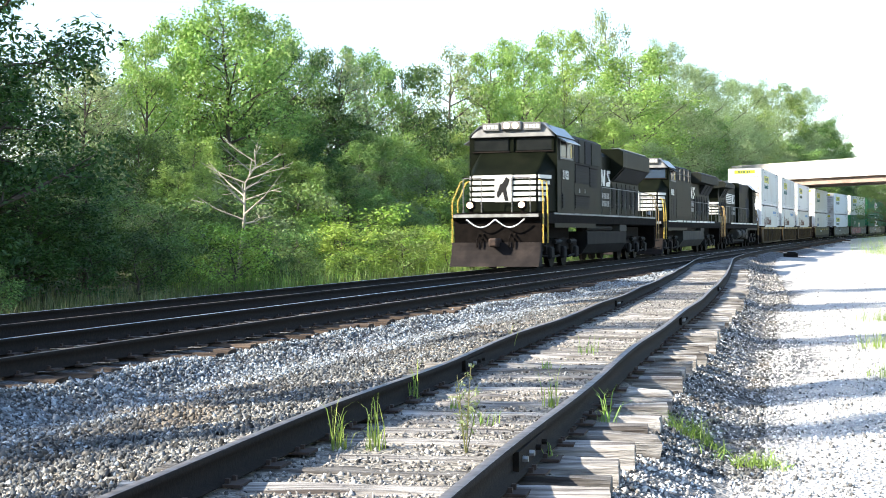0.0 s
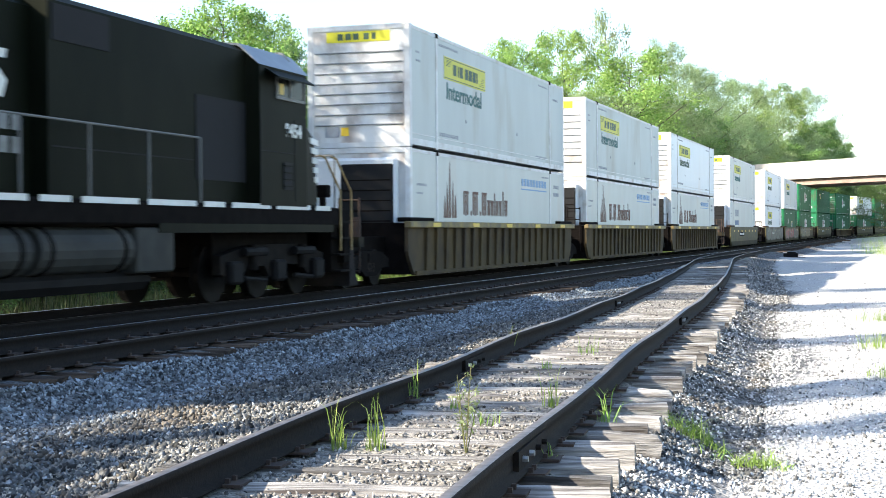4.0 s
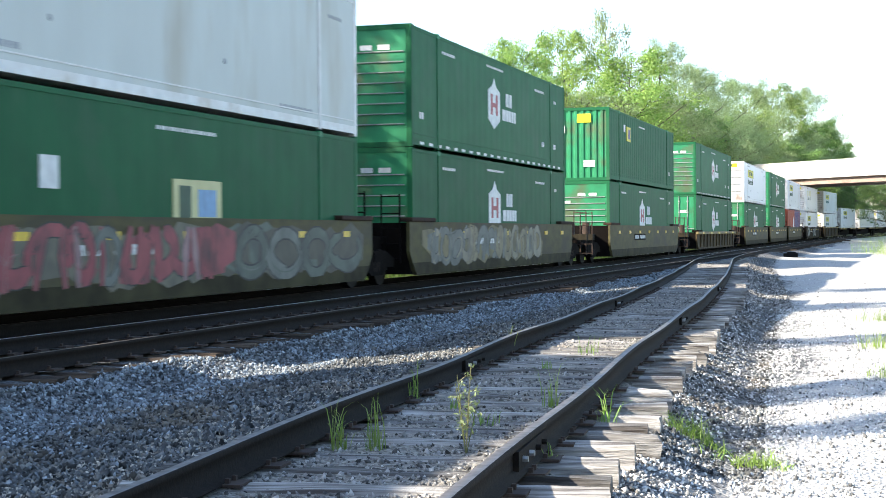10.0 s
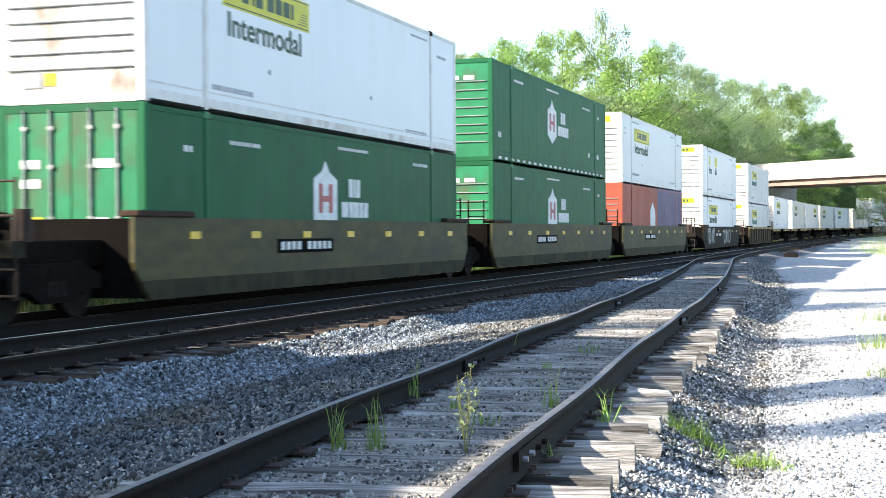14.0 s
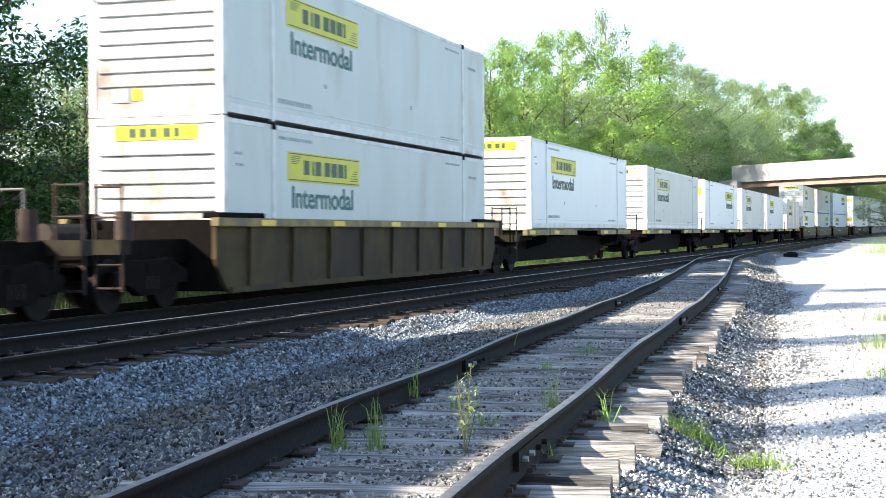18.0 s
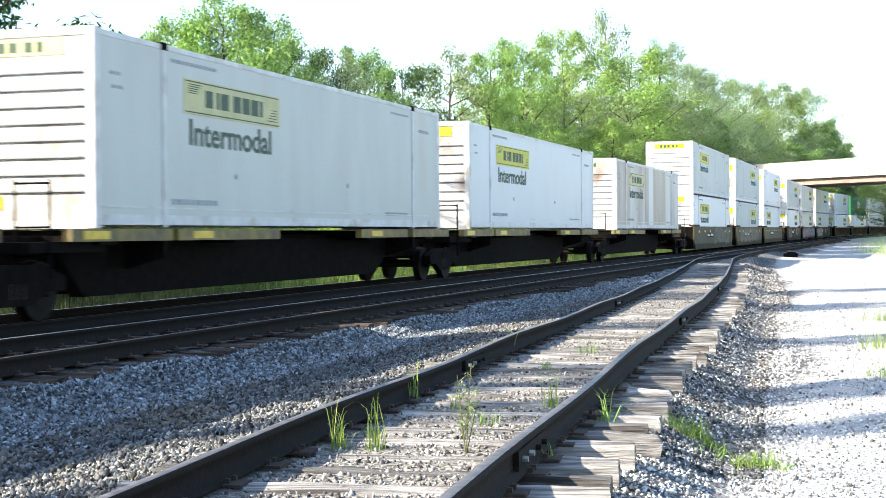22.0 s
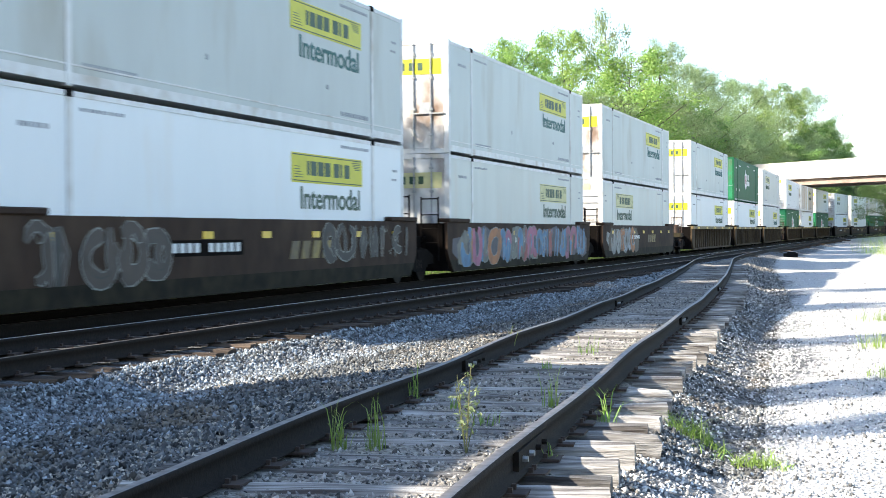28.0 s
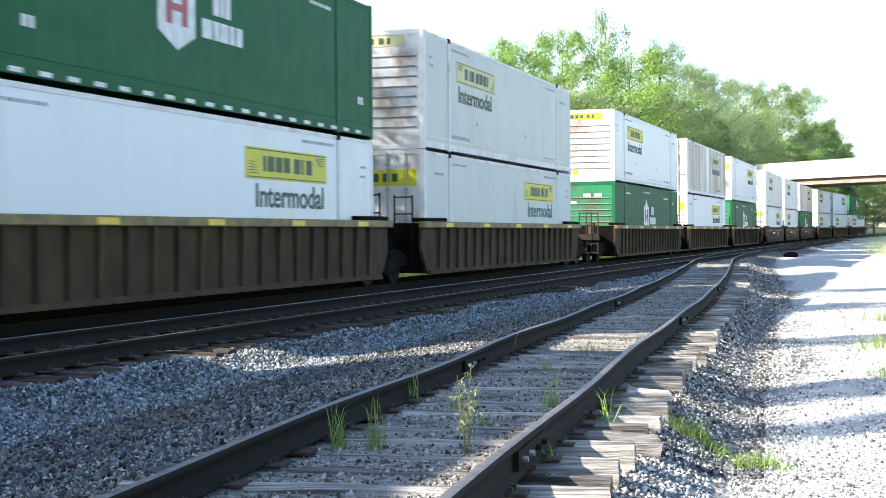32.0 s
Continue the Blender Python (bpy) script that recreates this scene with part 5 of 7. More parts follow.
LEAVES = [leaf_mat("leaf_mid", (0.085, 0.19, 0.035), (0.165, 0.315, 0.062), (0.24, 0.36, 0.10)),
          # dark greens that also carry the shade inside the wood
          leaf_mat("leaf_shade_dark", (0.024, 0.072, 0.015), (0.06, 0.145, 0.028), (0.10, 0.19, 0.04)),
          # bright greens with the sunlight on the crowns put into the colour
          leaf_mat("leaf_sunlit_bright", (0.14, 0.29, 0.045), (0.25, 0.43, 0.085), (0.33, 0.46, 0.12)),
          leaf_mat("leaf_grey", (0.14, 0.215, 0.08), (0.23, 0.325, 0.135), (0.31, 0.37, 0.17)),
          # distance haze is put into these paler, greyer leaf greens
          leaf_mat("leaf_haze_tint", (0.155, 0.255, 0.105), (0.25, 0.37, 0.155), (0.32, 0.41, 0.19))]
# grass green lowered to include the tree shade on the left verge
M_GRASS = leaf_mat("grass_blade", (0.065, 0.125, 0.022), (0.13, 0.205, 0.042), (0.27, 0.26, 0.11))
M_GRASS_LUSH = leaf_mat("grass_lush", (0.14, 0.27, 0.03), (0.22, 0.38, 0.05), (0.30, 0.40, 0.10))


def leaf_cloud(name, centres, radii, per, size, material, droop=0.0, seed=1):
    """Leaves as small folded blades in clumps round the twigs' ends."""
    r = np.random.default_rng(seed)
    n = len(centres) * per
    C = np.repeat(np.asarray(centres, float), per, 0)
    Rr = np.repeat(np.asarray(radii, float), per)
    d = r.normal(size=(n, 3))
    d /= np.linalg.norm(d, axis=1)[:, None]
    rad = Rr * (0.35 + 0.75 * r.random(n) ** 0.6)
    P = C + d * rad[:, None] * np.array([1, 1, 0.75])
    nrm = d * 0.6 + r.normal(size=(n, 3)) * 0.55 + np.array([0, 0, 0.55])
    nrm /= np.linalg.norm(nrm, axis=1)[:, None]
    u = np.cross(nrm, r.normal(size=(n, 3)))
    u /= np.linalg.norm(u, axis=1)[:, None]
    u[:, 2] -= droop
    v = np.cross(nrm, u)
    L = size * r.uniform(0.6, 1.3, n)[:, None]
    W = L * 0.42
    V = np.stack([P - u * L * 0.5, P + v * W * 0.5 + nrm * W * 0.12, P + u * L * 0.5, P - v * W * 0.5 + nrm * W * 0.12], 1)
    F = np.arange(n * 4).reshape(n, 4)
    return raw_mesh(name, V.reshape(-1, 3), F, material)


def make_tree(name, height, spread_, limbs, per, size, leaf, seed, bare=0.25, label="", droop=0.15, thick=0.17, pointy=0.0, bark=None, lean=0.0):
    """Tapered trunk, forking limbs, and leaves in clumps at the twigs' ends."""
    r = random.Random(seed)
    t = new(name)
    bm = bmesh.new()
    tips = []
    pts = [Vector((0, 0, -0.3))]
    n = 7
    for i in range(1, n + 1):
        f = i / n
        pts.append(Vector((lean * f * height + r.uniform(-0.12, 0.12) * f * 2, r.uniform(-0.12, 0.12) * f * 2, height * 0.93 * f)))
    rad = lambda f: max(0.015, thick * (1 - f) ** 0.8)
    for i in range(n):
        rod(bm, pts[i], pts[i + 1], rad(i / n), 8, rad((i + 1) / n))

    def along(f):
        k = min(int(f * n), n - 1)
        return pts[k].lerp(pts[k + 1], f * n - k)

    for i in range(limbs):
        f = bare + (0.98 - bare) * (i + r.random() * 0.7) / limbs
        a = i * 2.4 + r.uniform(-0.5, 0.5)
        prof = math.sin(math.pi * min(1, (f - bare) / (1 - bare) * 0.82 + 0.2)) ** 0.7 * (1 - pointy * (f - bare))
        ln = spread_ * (0.35 + 0.65 * prof) * r.uniform(0.75, 1.15)
        st = along(f)
        d = Vector((math.cos(a), math.sin(a), r.uniform(0.25, 0.8)))
        d.normalize()
        mid = st + d * ln * 0.55
        end = st + d * ln + Vector((0, 0, r.uniform(-0.2, 0.4) * ln * 0.4))
        rr = rad(f) * 0.55 + 0.01
        rod(bm, st, mid, rr, 5, rr * 0.6)
        rod(bm, mid, end, rr * 0.6, 4, 0.008)
        tips.append((end, 0.16 * ln + 0.3))
        for j in range(4):
            base = st.lerp(mid, 0.6) if j < 2 else mid.lerp(end, 0.4)
            a2 = a + r.uniform(-1.3, 1.3)
            d2 = Vector((math.cos(a2), math.sin(a2), r.uniform(-0.25, 0.8)))
            e2 = base + d2.normalized() * ln * r.uniform(0.25, 0.5)
            rod(bm, base, e2, rr * 0.35, 4, 0.006)
            tips.append((e2, 0.14 * ln + 0.25))
    tips.append((pts[-1] + Vector((0, 0, 0.1)), 0.5))
    part("trunk", bm, bark or M_BARK, t)
    if leaf is not None:
        part("crown", leaf_cloud("crown", [p for p, _ in tips], [q for _, q in tips], per, size, leaf, droop, seed), None, t)
    return tagged(t, label, "tree" if name.endswith("tree") else "shrub", group="trackside trees" if name.endswith("tree") else "trackside shrubs")


TREES = [
    make_tree("tree", 12, 3.6, 30, 125, 0.19, LEAVES[0], 1, bare=0.14, label="leafy broad-crowned deciduous tree, mid green"),
    make_tree("tree", 12, 3.2, 28, 120, 0.18, LEAVES[2], 2, bare=0.12, label="deciduous tree with leaves coloured bright green as if sunlit", pointy=0.3),
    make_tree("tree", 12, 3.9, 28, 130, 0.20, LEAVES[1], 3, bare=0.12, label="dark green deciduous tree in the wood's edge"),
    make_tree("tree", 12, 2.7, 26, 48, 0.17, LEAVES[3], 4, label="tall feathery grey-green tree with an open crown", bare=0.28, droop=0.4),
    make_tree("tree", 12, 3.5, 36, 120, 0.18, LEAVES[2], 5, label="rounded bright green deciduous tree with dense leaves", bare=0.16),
    make_tree("tree", 12, 1.7, 16, 80, 0.18, LEAVES[0], 6, label="unseen slender tree with a narrow high crown, added to shade the lane", bare=0.66),
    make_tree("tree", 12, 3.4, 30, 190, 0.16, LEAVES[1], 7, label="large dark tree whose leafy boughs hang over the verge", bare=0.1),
    make_tree("tree", 12, 3.6, 34, 200, 0.125, LEAVES[4], 8, label="tall full-crowned tree, its leaves coloured pale green for distance haze", bare=0.12),
]
TREE_R = (4.3, 3.9, 4.6, 3.3, 4.2, 2.1, 4.1, 4.3)
SHRUBS = [
    make_tree("shrub", 3.0, 1.5, 12, 58, 0.13, LEAVES[0], 11, bare=0.05, label="dense green shrub at the wood's edge", thick=0.05),
    make_tree("shrub", 3.0, 1.7, 12, 66, 0.13, leaf_mat("leaf_lime", (0.22, 0.40, 0.045), (0.34, 0.54, 0.075), (0.40, 0.54, 0.10)), 12, bare=0.05, label="bright yellow-green shrub beside the track", thick=0.05),
    make_tree("shrub", 3.0, 1.5, 12, 58, 0.13, LEAVES[1], 13, bare=0.05, label="shrub with leaves coloured dark for the shade under the trees", thick=0.05),
    make_tree("shrub", 3.0, 1.2, 12, 40, 0.13, LEAVES[3], 14, bare=0.1, label="thin grey-green sapling beside the track", thick=0.04),
]
PLACED = set()
prng = random.Random(5)


def plant(kind, x, y, h, base_h, wide=1.0, dz=0.0):
    z = float(ground_z(np.array([x]), np.array([y]))[0]) + dz
    k = h / base_h
    m = pose(x, y, z, 0, 0, prng.uniform(0, 360)) @ Matrix.Diagonal((k * wide, k * wide, k, 1))
    if kind.name in PLACED:
        # copies take over the first one's scale, so it is taken out again
        return copy_thing(kind, m @ Matrix.Diagonal((*(1 / v for v in kind.matrix_basis.to_scale()), 1)))
    PLACED.add(kind.name)
    kind.matrix_world = m
    return kind


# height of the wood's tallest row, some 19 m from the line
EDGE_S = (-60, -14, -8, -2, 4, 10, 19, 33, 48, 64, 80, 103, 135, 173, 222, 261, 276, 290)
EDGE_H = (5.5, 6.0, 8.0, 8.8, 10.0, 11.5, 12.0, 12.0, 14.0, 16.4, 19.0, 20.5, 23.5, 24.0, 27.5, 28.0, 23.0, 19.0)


def off_line(s, off):
    x, y, z, h = track(s)
    return x - off * math.cos(h), y + off * math.sin(h)


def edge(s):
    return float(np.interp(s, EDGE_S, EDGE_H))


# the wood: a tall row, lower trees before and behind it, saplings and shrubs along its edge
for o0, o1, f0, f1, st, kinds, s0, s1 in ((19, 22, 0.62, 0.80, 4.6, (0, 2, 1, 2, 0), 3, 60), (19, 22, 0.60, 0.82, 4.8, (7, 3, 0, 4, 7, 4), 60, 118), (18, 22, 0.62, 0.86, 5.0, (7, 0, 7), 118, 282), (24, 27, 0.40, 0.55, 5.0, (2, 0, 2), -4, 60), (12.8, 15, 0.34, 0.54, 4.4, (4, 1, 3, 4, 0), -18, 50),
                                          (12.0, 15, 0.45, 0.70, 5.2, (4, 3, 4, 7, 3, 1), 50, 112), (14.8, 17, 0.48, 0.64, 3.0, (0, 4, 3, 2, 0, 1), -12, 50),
                                          # unseen row, added only for its shade
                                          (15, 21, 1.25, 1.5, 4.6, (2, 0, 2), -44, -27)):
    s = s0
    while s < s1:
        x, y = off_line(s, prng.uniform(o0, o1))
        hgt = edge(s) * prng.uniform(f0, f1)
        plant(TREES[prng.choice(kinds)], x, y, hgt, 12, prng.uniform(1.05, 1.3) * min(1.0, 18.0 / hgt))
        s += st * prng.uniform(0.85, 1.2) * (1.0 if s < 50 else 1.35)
# the tallest trees, one by one: x, y, height, crown radius, kind
NEAR_WOOD = [(-12.8, 62.7, 9.7, 2.4, 1), (-12.0, 68.4, 10.7, 3.2, 4), (-10.1, 67.9, 11.6, 4.2, 4), (-9.2, 77.0, 12.1, 3.3, 0), (-7.9, 81.1, 11.2, 2.8, 2),
             (-5.8, 81.0, 10.9, 3.0, 3), (-4.8, 90.5, 12.0, 3.2, 0), (-2.6, 94.3, 11.5, 3.5, 2), (0.7, 104.1, 13.7, 3.8, 3), (3.5, 106.4, 14.2, 3.8, 1), (6.6, 119.2, 16.2, 4.1, 4), (11.4, 134.1, 19.2, 4.6, 1)]
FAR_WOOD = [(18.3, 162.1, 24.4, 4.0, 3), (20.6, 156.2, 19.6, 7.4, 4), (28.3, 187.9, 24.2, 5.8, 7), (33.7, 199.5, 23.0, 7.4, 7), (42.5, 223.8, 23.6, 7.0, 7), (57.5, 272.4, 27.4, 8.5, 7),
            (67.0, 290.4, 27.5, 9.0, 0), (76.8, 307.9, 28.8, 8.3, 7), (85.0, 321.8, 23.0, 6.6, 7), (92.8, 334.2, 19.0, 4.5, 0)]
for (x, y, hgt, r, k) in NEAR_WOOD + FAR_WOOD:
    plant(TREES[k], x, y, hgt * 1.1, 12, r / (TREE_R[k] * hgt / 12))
# thin grey-green trees at the left of the wood
for (s, o, h) in ((-10, 17.5, 8.0), (-7, 19, 8.2), (-4, 17, 8.4), (-2, 19, 8.6), (2, 20, 8.8)):
    x, y = off_line(s, o)
    plant(TREES[3], x, y, h, 12, 1.1)
s = -26.0
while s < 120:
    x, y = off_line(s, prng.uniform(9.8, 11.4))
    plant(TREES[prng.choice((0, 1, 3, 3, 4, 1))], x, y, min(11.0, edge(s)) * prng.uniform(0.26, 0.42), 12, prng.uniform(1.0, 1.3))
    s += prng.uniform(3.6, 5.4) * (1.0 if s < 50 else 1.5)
s = -34.0
while s < 120:
    for lane, hs in ((6.4, (0.7, 1.2)), (8.0, (1.0, 2.0)), (10.0, (1.8, 2.9)), (12.2, (2.2, 3.6))):
        x, y = off_line(s + prng.uniform(-1.2, 1.2), lane + prng.uniform(-0.6, 0.8))
        kind = SHRUBS[prng.choice((0, 0, 1, 1, 1, 3))] if lane < 10 else SHRUBS[prng.choice((0, 1, 2, 3))]
        # mostly dark leaves towards the left, colouring in the shade there
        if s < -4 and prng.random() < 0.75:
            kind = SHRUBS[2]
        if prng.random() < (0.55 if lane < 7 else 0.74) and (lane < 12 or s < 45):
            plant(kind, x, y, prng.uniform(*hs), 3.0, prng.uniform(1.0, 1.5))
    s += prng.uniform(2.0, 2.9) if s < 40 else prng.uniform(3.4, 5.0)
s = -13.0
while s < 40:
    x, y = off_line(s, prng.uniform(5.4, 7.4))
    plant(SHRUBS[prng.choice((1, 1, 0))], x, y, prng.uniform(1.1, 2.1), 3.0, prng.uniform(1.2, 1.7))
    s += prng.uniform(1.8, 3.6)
# large dark tree whose boughs hang over the verge, plus unseen added shade trees
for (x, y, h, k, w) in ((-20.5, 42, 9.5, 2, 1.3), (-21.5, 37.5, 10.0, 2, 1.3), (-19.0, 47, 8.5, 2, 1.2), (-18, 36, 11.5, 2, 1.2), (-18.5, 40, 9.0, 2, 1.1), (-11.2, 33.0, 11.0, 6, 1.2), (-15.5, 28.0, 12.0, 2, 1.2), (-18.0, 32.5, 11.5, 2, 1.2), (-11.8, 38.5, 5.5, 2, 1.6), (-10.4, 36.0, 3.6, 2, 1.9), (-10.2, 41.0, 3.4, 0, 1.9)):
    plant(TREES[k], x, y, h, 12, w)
# added unseen trees farther back: slender tops shade the lane, lower row the ballast
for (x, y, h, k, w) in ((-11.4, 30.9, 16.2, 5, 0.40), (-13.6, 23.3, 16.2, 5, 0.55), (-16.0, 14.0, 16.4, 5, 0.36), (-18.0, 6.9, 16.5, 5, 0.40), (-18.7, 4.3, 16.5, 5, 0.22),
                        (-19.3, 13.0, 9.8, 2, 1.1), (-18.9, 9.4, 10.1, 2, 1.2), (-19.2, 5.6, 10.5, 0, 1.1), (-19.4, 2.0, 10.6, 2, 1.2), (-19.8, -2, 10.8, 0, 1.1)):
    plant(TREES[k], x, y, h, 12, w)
# dead grey-white bush
dead = make_tree("shrub", 4.3, 1.8, 17, 0, 0.1, None, 31, bare=0.36, label="dead leafless bush with pale bare branches", thick=0.075, bark=M_PALEBARK)
x, y = off_line(-8.2, 8.6)
dead.matrix_world = pose(x, y, float(ground_z(np.array([x]), np.array([y]))[0]) + 0.6, 0, 8, 30)
for i in range(9):
    plant(TREES[prng.choice((2, 2, 0))], 50 + i * 5.2, 246 + prng.uniform(-8, 14), prng.uniform(9.0, 10.4), 12, 1.35)
# trees beyond the bridge and on the right of the lane, far off
for (x, y, h, k) in ((66, 214, 11, 2), (78, 226, 12, 0), (88, 240, 12, 2), (72, 205, 9.5, 1), (60, 232, 13, 2), (98, 262, 13, 0), (110, 275, 13, 2), (52, 205, 11, 4), (62, 190, 7.5, 1), (80, 205, 11, 1)):
    plant(TREES[k], x, y, h, 12, 1.3)


# ---- grass ----
def blades(name, pts, hmin, hmax, width, material, label, bend=0.35, parent=None):
    n = len(pts)
    a = rng.uniform(0, 6.28, n)
    h = hmin + (hmax - hmin) * rng.random(n) ** 1.7
    lean = rng.uniform(0.05, bend, n) * h
    la = rng.uniform(0, 6.28, n)
    w = width * rng.uniform(0.6, 1.3, n)
    sx, sy = np.cos(a) * w, np.sin(a) * w
    P = np.asarray(pts, float)
    dx, dy = np.cos(la) * lean, np.sin(la) * lean
    z0 = np.zeros(n)
    def ring(f, g, zf):
        cx_ = P[:, 0] + dx * f
        cy_ = P[:, 1] + dy * f
        cz_ = P[:, 2] + h * zf
        return np.stack([cx_ - sx * g, cy_ - sy * g, cz_], -1), np.stack([cx_ + sx * g, cy_ + sy * g, cz_], -1)
    a0, b0 = ring(0, 1, -0.02)
    a1, b1 = ring(0.14, 0.85, 0.42)
    a2, b2 = ring(0.5, 0.6, 0.78)
    a3, b3 = ring(1.15, 0.08, 0.92)
    V = np.stack([a0, b0, a1, b1, a2, b2, a3, b3], 1).reshape(-1, 3)
    i = (np.arange(n) * 8)[:, None]
    F = np.concatenate([i + np.array([k, k + 1, k + 3, k + 2]) for k in (0, 2, 4)])
    me = raw_mesh(name, V, F, material)
    if parent:
        ob = part(name, me, None, parent)
        ob["kind"] = "stuff"
        return ob
    return tagged(new(name, me), label, "grass", kind="stuff")


def verge(n, s0, s1, o0, o1, power=1.3):
    ss = s0 + (s1 - s0) * rng.random(n) ** power
    oo = rng.uniform(o0, o1, n)
    x = np.interp(ss, _s, _x) - oo * np.cos(np.interp(ss, _s, _h))
    y = np.interp(ss, _s, _y) + oo * np.sin(np.interp(ss, _s, _h))
    return np.stack([x, y, ground_z(x, y)], -1)


blades("verge_grass", verge(34000, -50, 60, 2.9, 9.5), 0.12, 0.62, 0.008, M_GRASS, "tall rough grass on the far verge of the tracks")
blades("verge_grass", verge(10000, -14, 70, 4.2, 9.0), 0.3, 1.1, 0.009, M_GRASS_LUSH, "tall bright weeds behind the tracks")
blades("verge_grass", verge(9000, 60, 190, 3.2, 10.0, 1.0), 0.3, 0.9, 0.03, M_GRASS, "distant verge grass")


def tuft(x, y, n, r, h0, h1, lush=True, bend=0.8, label="tuft of tall green grass growing beside the siding rail"):
    a = rng.uniform(0, 6.28, n)
    q = r * rng.random(n) ** 0.7
    xx, yy = x + np.cos(a) * q, y + np.sin(a) * q
    t = new("grass_tuft")
    blades("foliage", np.stack([xx, yy, ground_z(xx, yy)], -1), h0, h1, 0.0042, M_GRASS_LUSH if lush else M_GRASS, "", bend, t)
    return tagged(t, label, "grass", group="weeds along the siding")


for (x, y, n, r, h0, h1) in ((-0.64, 8.93, 34, 0.13, 0.08, 0.36), (-0.43, 8.92, 34, 0.12, 0.08, 0.42), (-0.23, 11.55, 16, 0.10, 0.12, 0.42), (0.76, 16.2, 14, 0.10, 0.12, 0.40), (0.80, 11.0, 16, 0.14, 0.1, 0.44),
                             (1.14, 10.1, 26, 0.10, 0.12, 0.42), (0.62, 8.35, 10, 0.08, 0.1, 0.28), (1.60, 15.9, 22, 0.2, 0.08, 0.26), (0.27, 10.0, 26, 0.2, 0.04, 0.14), (0.08, 11.0, 16, 0.12, 0.04, 0.14), (1.0, 14.2, 14, 0.1, 0.05, 0.14)):
    tuft(x, y, n, r * 0.6, h0, h1, bend=0.5)
for (x, y, n, r, h0, h1) in ((1.84, 10.75, 180, 0.17, 0.04, 0.20), (1.97, 10.6, 100, 0.16, 0.03, 0.14), (2.15, 9.95, 180, 0.17, 0.04, 0.14), (1.95, 10.2, 40, 0.2, 0.02, 0.09), (2.32, 9.8, 40, 0.12, 0.02, 0.09), (1.68, 11.0, 30, 0.12, 0.03, 0.12)):
    tuft(x, y, n, r, h0, h1, bend=1.9, label="low spreading patch of bright grass on the gravel")
for (x, y, n, r, h0, h1) in ((6.1, 19.8, 150, 0.45, 0.08, 0.3), (4.85, 15.4, 110, 0.35, 0.06, 0.2), (7.9, 25.5, 150, 0.6, 0.1, 0.3), (29.5, 97.0, 220, 1.4, 0.4, 1.6), (29.0, 92.0, 200, 1.4, 0.4, 1.5), (30.5, 103.0, 200, 1.5, 0.5, 1.6)):
    tuft(x, y, n, r, h0, h1, label="clump of rough grass at the edge of the lane")
# a spindly weed between the rails
weed = new("weed")
bm = bmesh.new()
wr = random.Random(3)
tips = []
for i in range(5):
    a, l_ = i * 1.3, 0.30 + 0.06 * i
    e = Vector((0.07 * math.cos(a), 0.07 * math.sin(a), l_))
    rod(bm, (0, 0, -0.02), e, 0.004, 5, 0.002)
    for k in range(7):
        q = e * (0.3 + 0.1 * k)
        q2 = q + Vector((wr.uniform(-0.06, 0.06), wr.uniform(-0.06, 0.06), wr.uniform(0, 0.05)))
        rod(bm, q, q2, 0.002, 4, 0.001)
        tips.append(q2)
part("stem", bm, M_GRASS, weed)
part("foliage", leaf_cloud("foliage", tips, [0.02] * len(tips), 6, 0.028, LEAVES[3], 0.1, 41), None, weed)
tagged(weed, "spindly grey-green weed between the siding rails", "weed")
weed.matrix_world = pose(0.13, 8.75, float(ground_z(np.array([0.13]), np.array([8.75]))[0]), 0, 0, 0)

# ================= road bridge =================
M_CONC = mat("bridge_concrete", (0.50, 0.49, 0.47), 0.9, 0, (0.44, 0.43, 0.41), 1.5, 0.15, 6, (0.33, 0.30, 0.26), 0.5, 0.4)
M_GIRDER = mat("bridge_girder_brown", (0.30, 0.22, 0.18), 0.7, 0, (0.24, 0.17, 0.14), 2)
bridge = tagged(new("road_bridge"), "concrete road bridge with a pale parapet crossing over the tracks", "bridge")
BL = 62.0
bx("deck", bridge, M_CONC, 0, BL, 0, 10, 8.05, 8.45)
for y0, nm in ((-0.05, "parapet"), (9.75, "parapet")):
    bx(nm, bridge, M_CONC, -0.5, BL, y0, y0 + 0.3, 7.75, 9.75)
bx("parapet_cap", bridge, M_CONC, -0.5, BL, -0.1, 0.32, 9.75, 9.92)
for i in range(5):
    y0 = 0.25 + i * 2.2
    bm = bmesh.new()
    prism(bm, [(y0, 7.0), (y0 + 0.5, 7.0), (y0 + 0.5, 7.06), (y0 + 0.27, 7.06), (y0 + 0.27, 8.0), (y0 + 0.5, 8.0), (y0 + 0.5, 8.05), (y0, 8.05), (y0, 8.0), (y0 + 0.23, 8.0), (y0 + 0.23, 7.06), (y0, 7.06)], 0.5, BL, 'x')
    part("girder", bm, M_GIRDER, bridge)
bx("abutment", bridge, M_CONC, -2.5, 0.8, -0.3, 10.3, -1.5, 8.05)
for x in (27.0, 50.0):
    for y0 in (1.0, 5.0, 9.0):
        bm = bmesh.new()
        rod(bm, (x, y0, -1), (x, y0, 6.3), 0.45, 14)
        part("pier", bm, M_CONC, bridge)
    bx("pier_cap", bridge, M_CONC, x - 0.6, x + 0.6, 0.0, 10.0, 6.3, 7.0)
bridge.matrix_world = pose(38.6, 190.5, 0.0, 0, 0, math.degrees(math.atan2(-22.5, 13.2)))
# wing bank behind the bridge's end
bm = bmesh.new()
prism(bm, [(-30, -1), (10, -1), (2, 8.2), (-30, 8.2)], -7, 6, 'y')
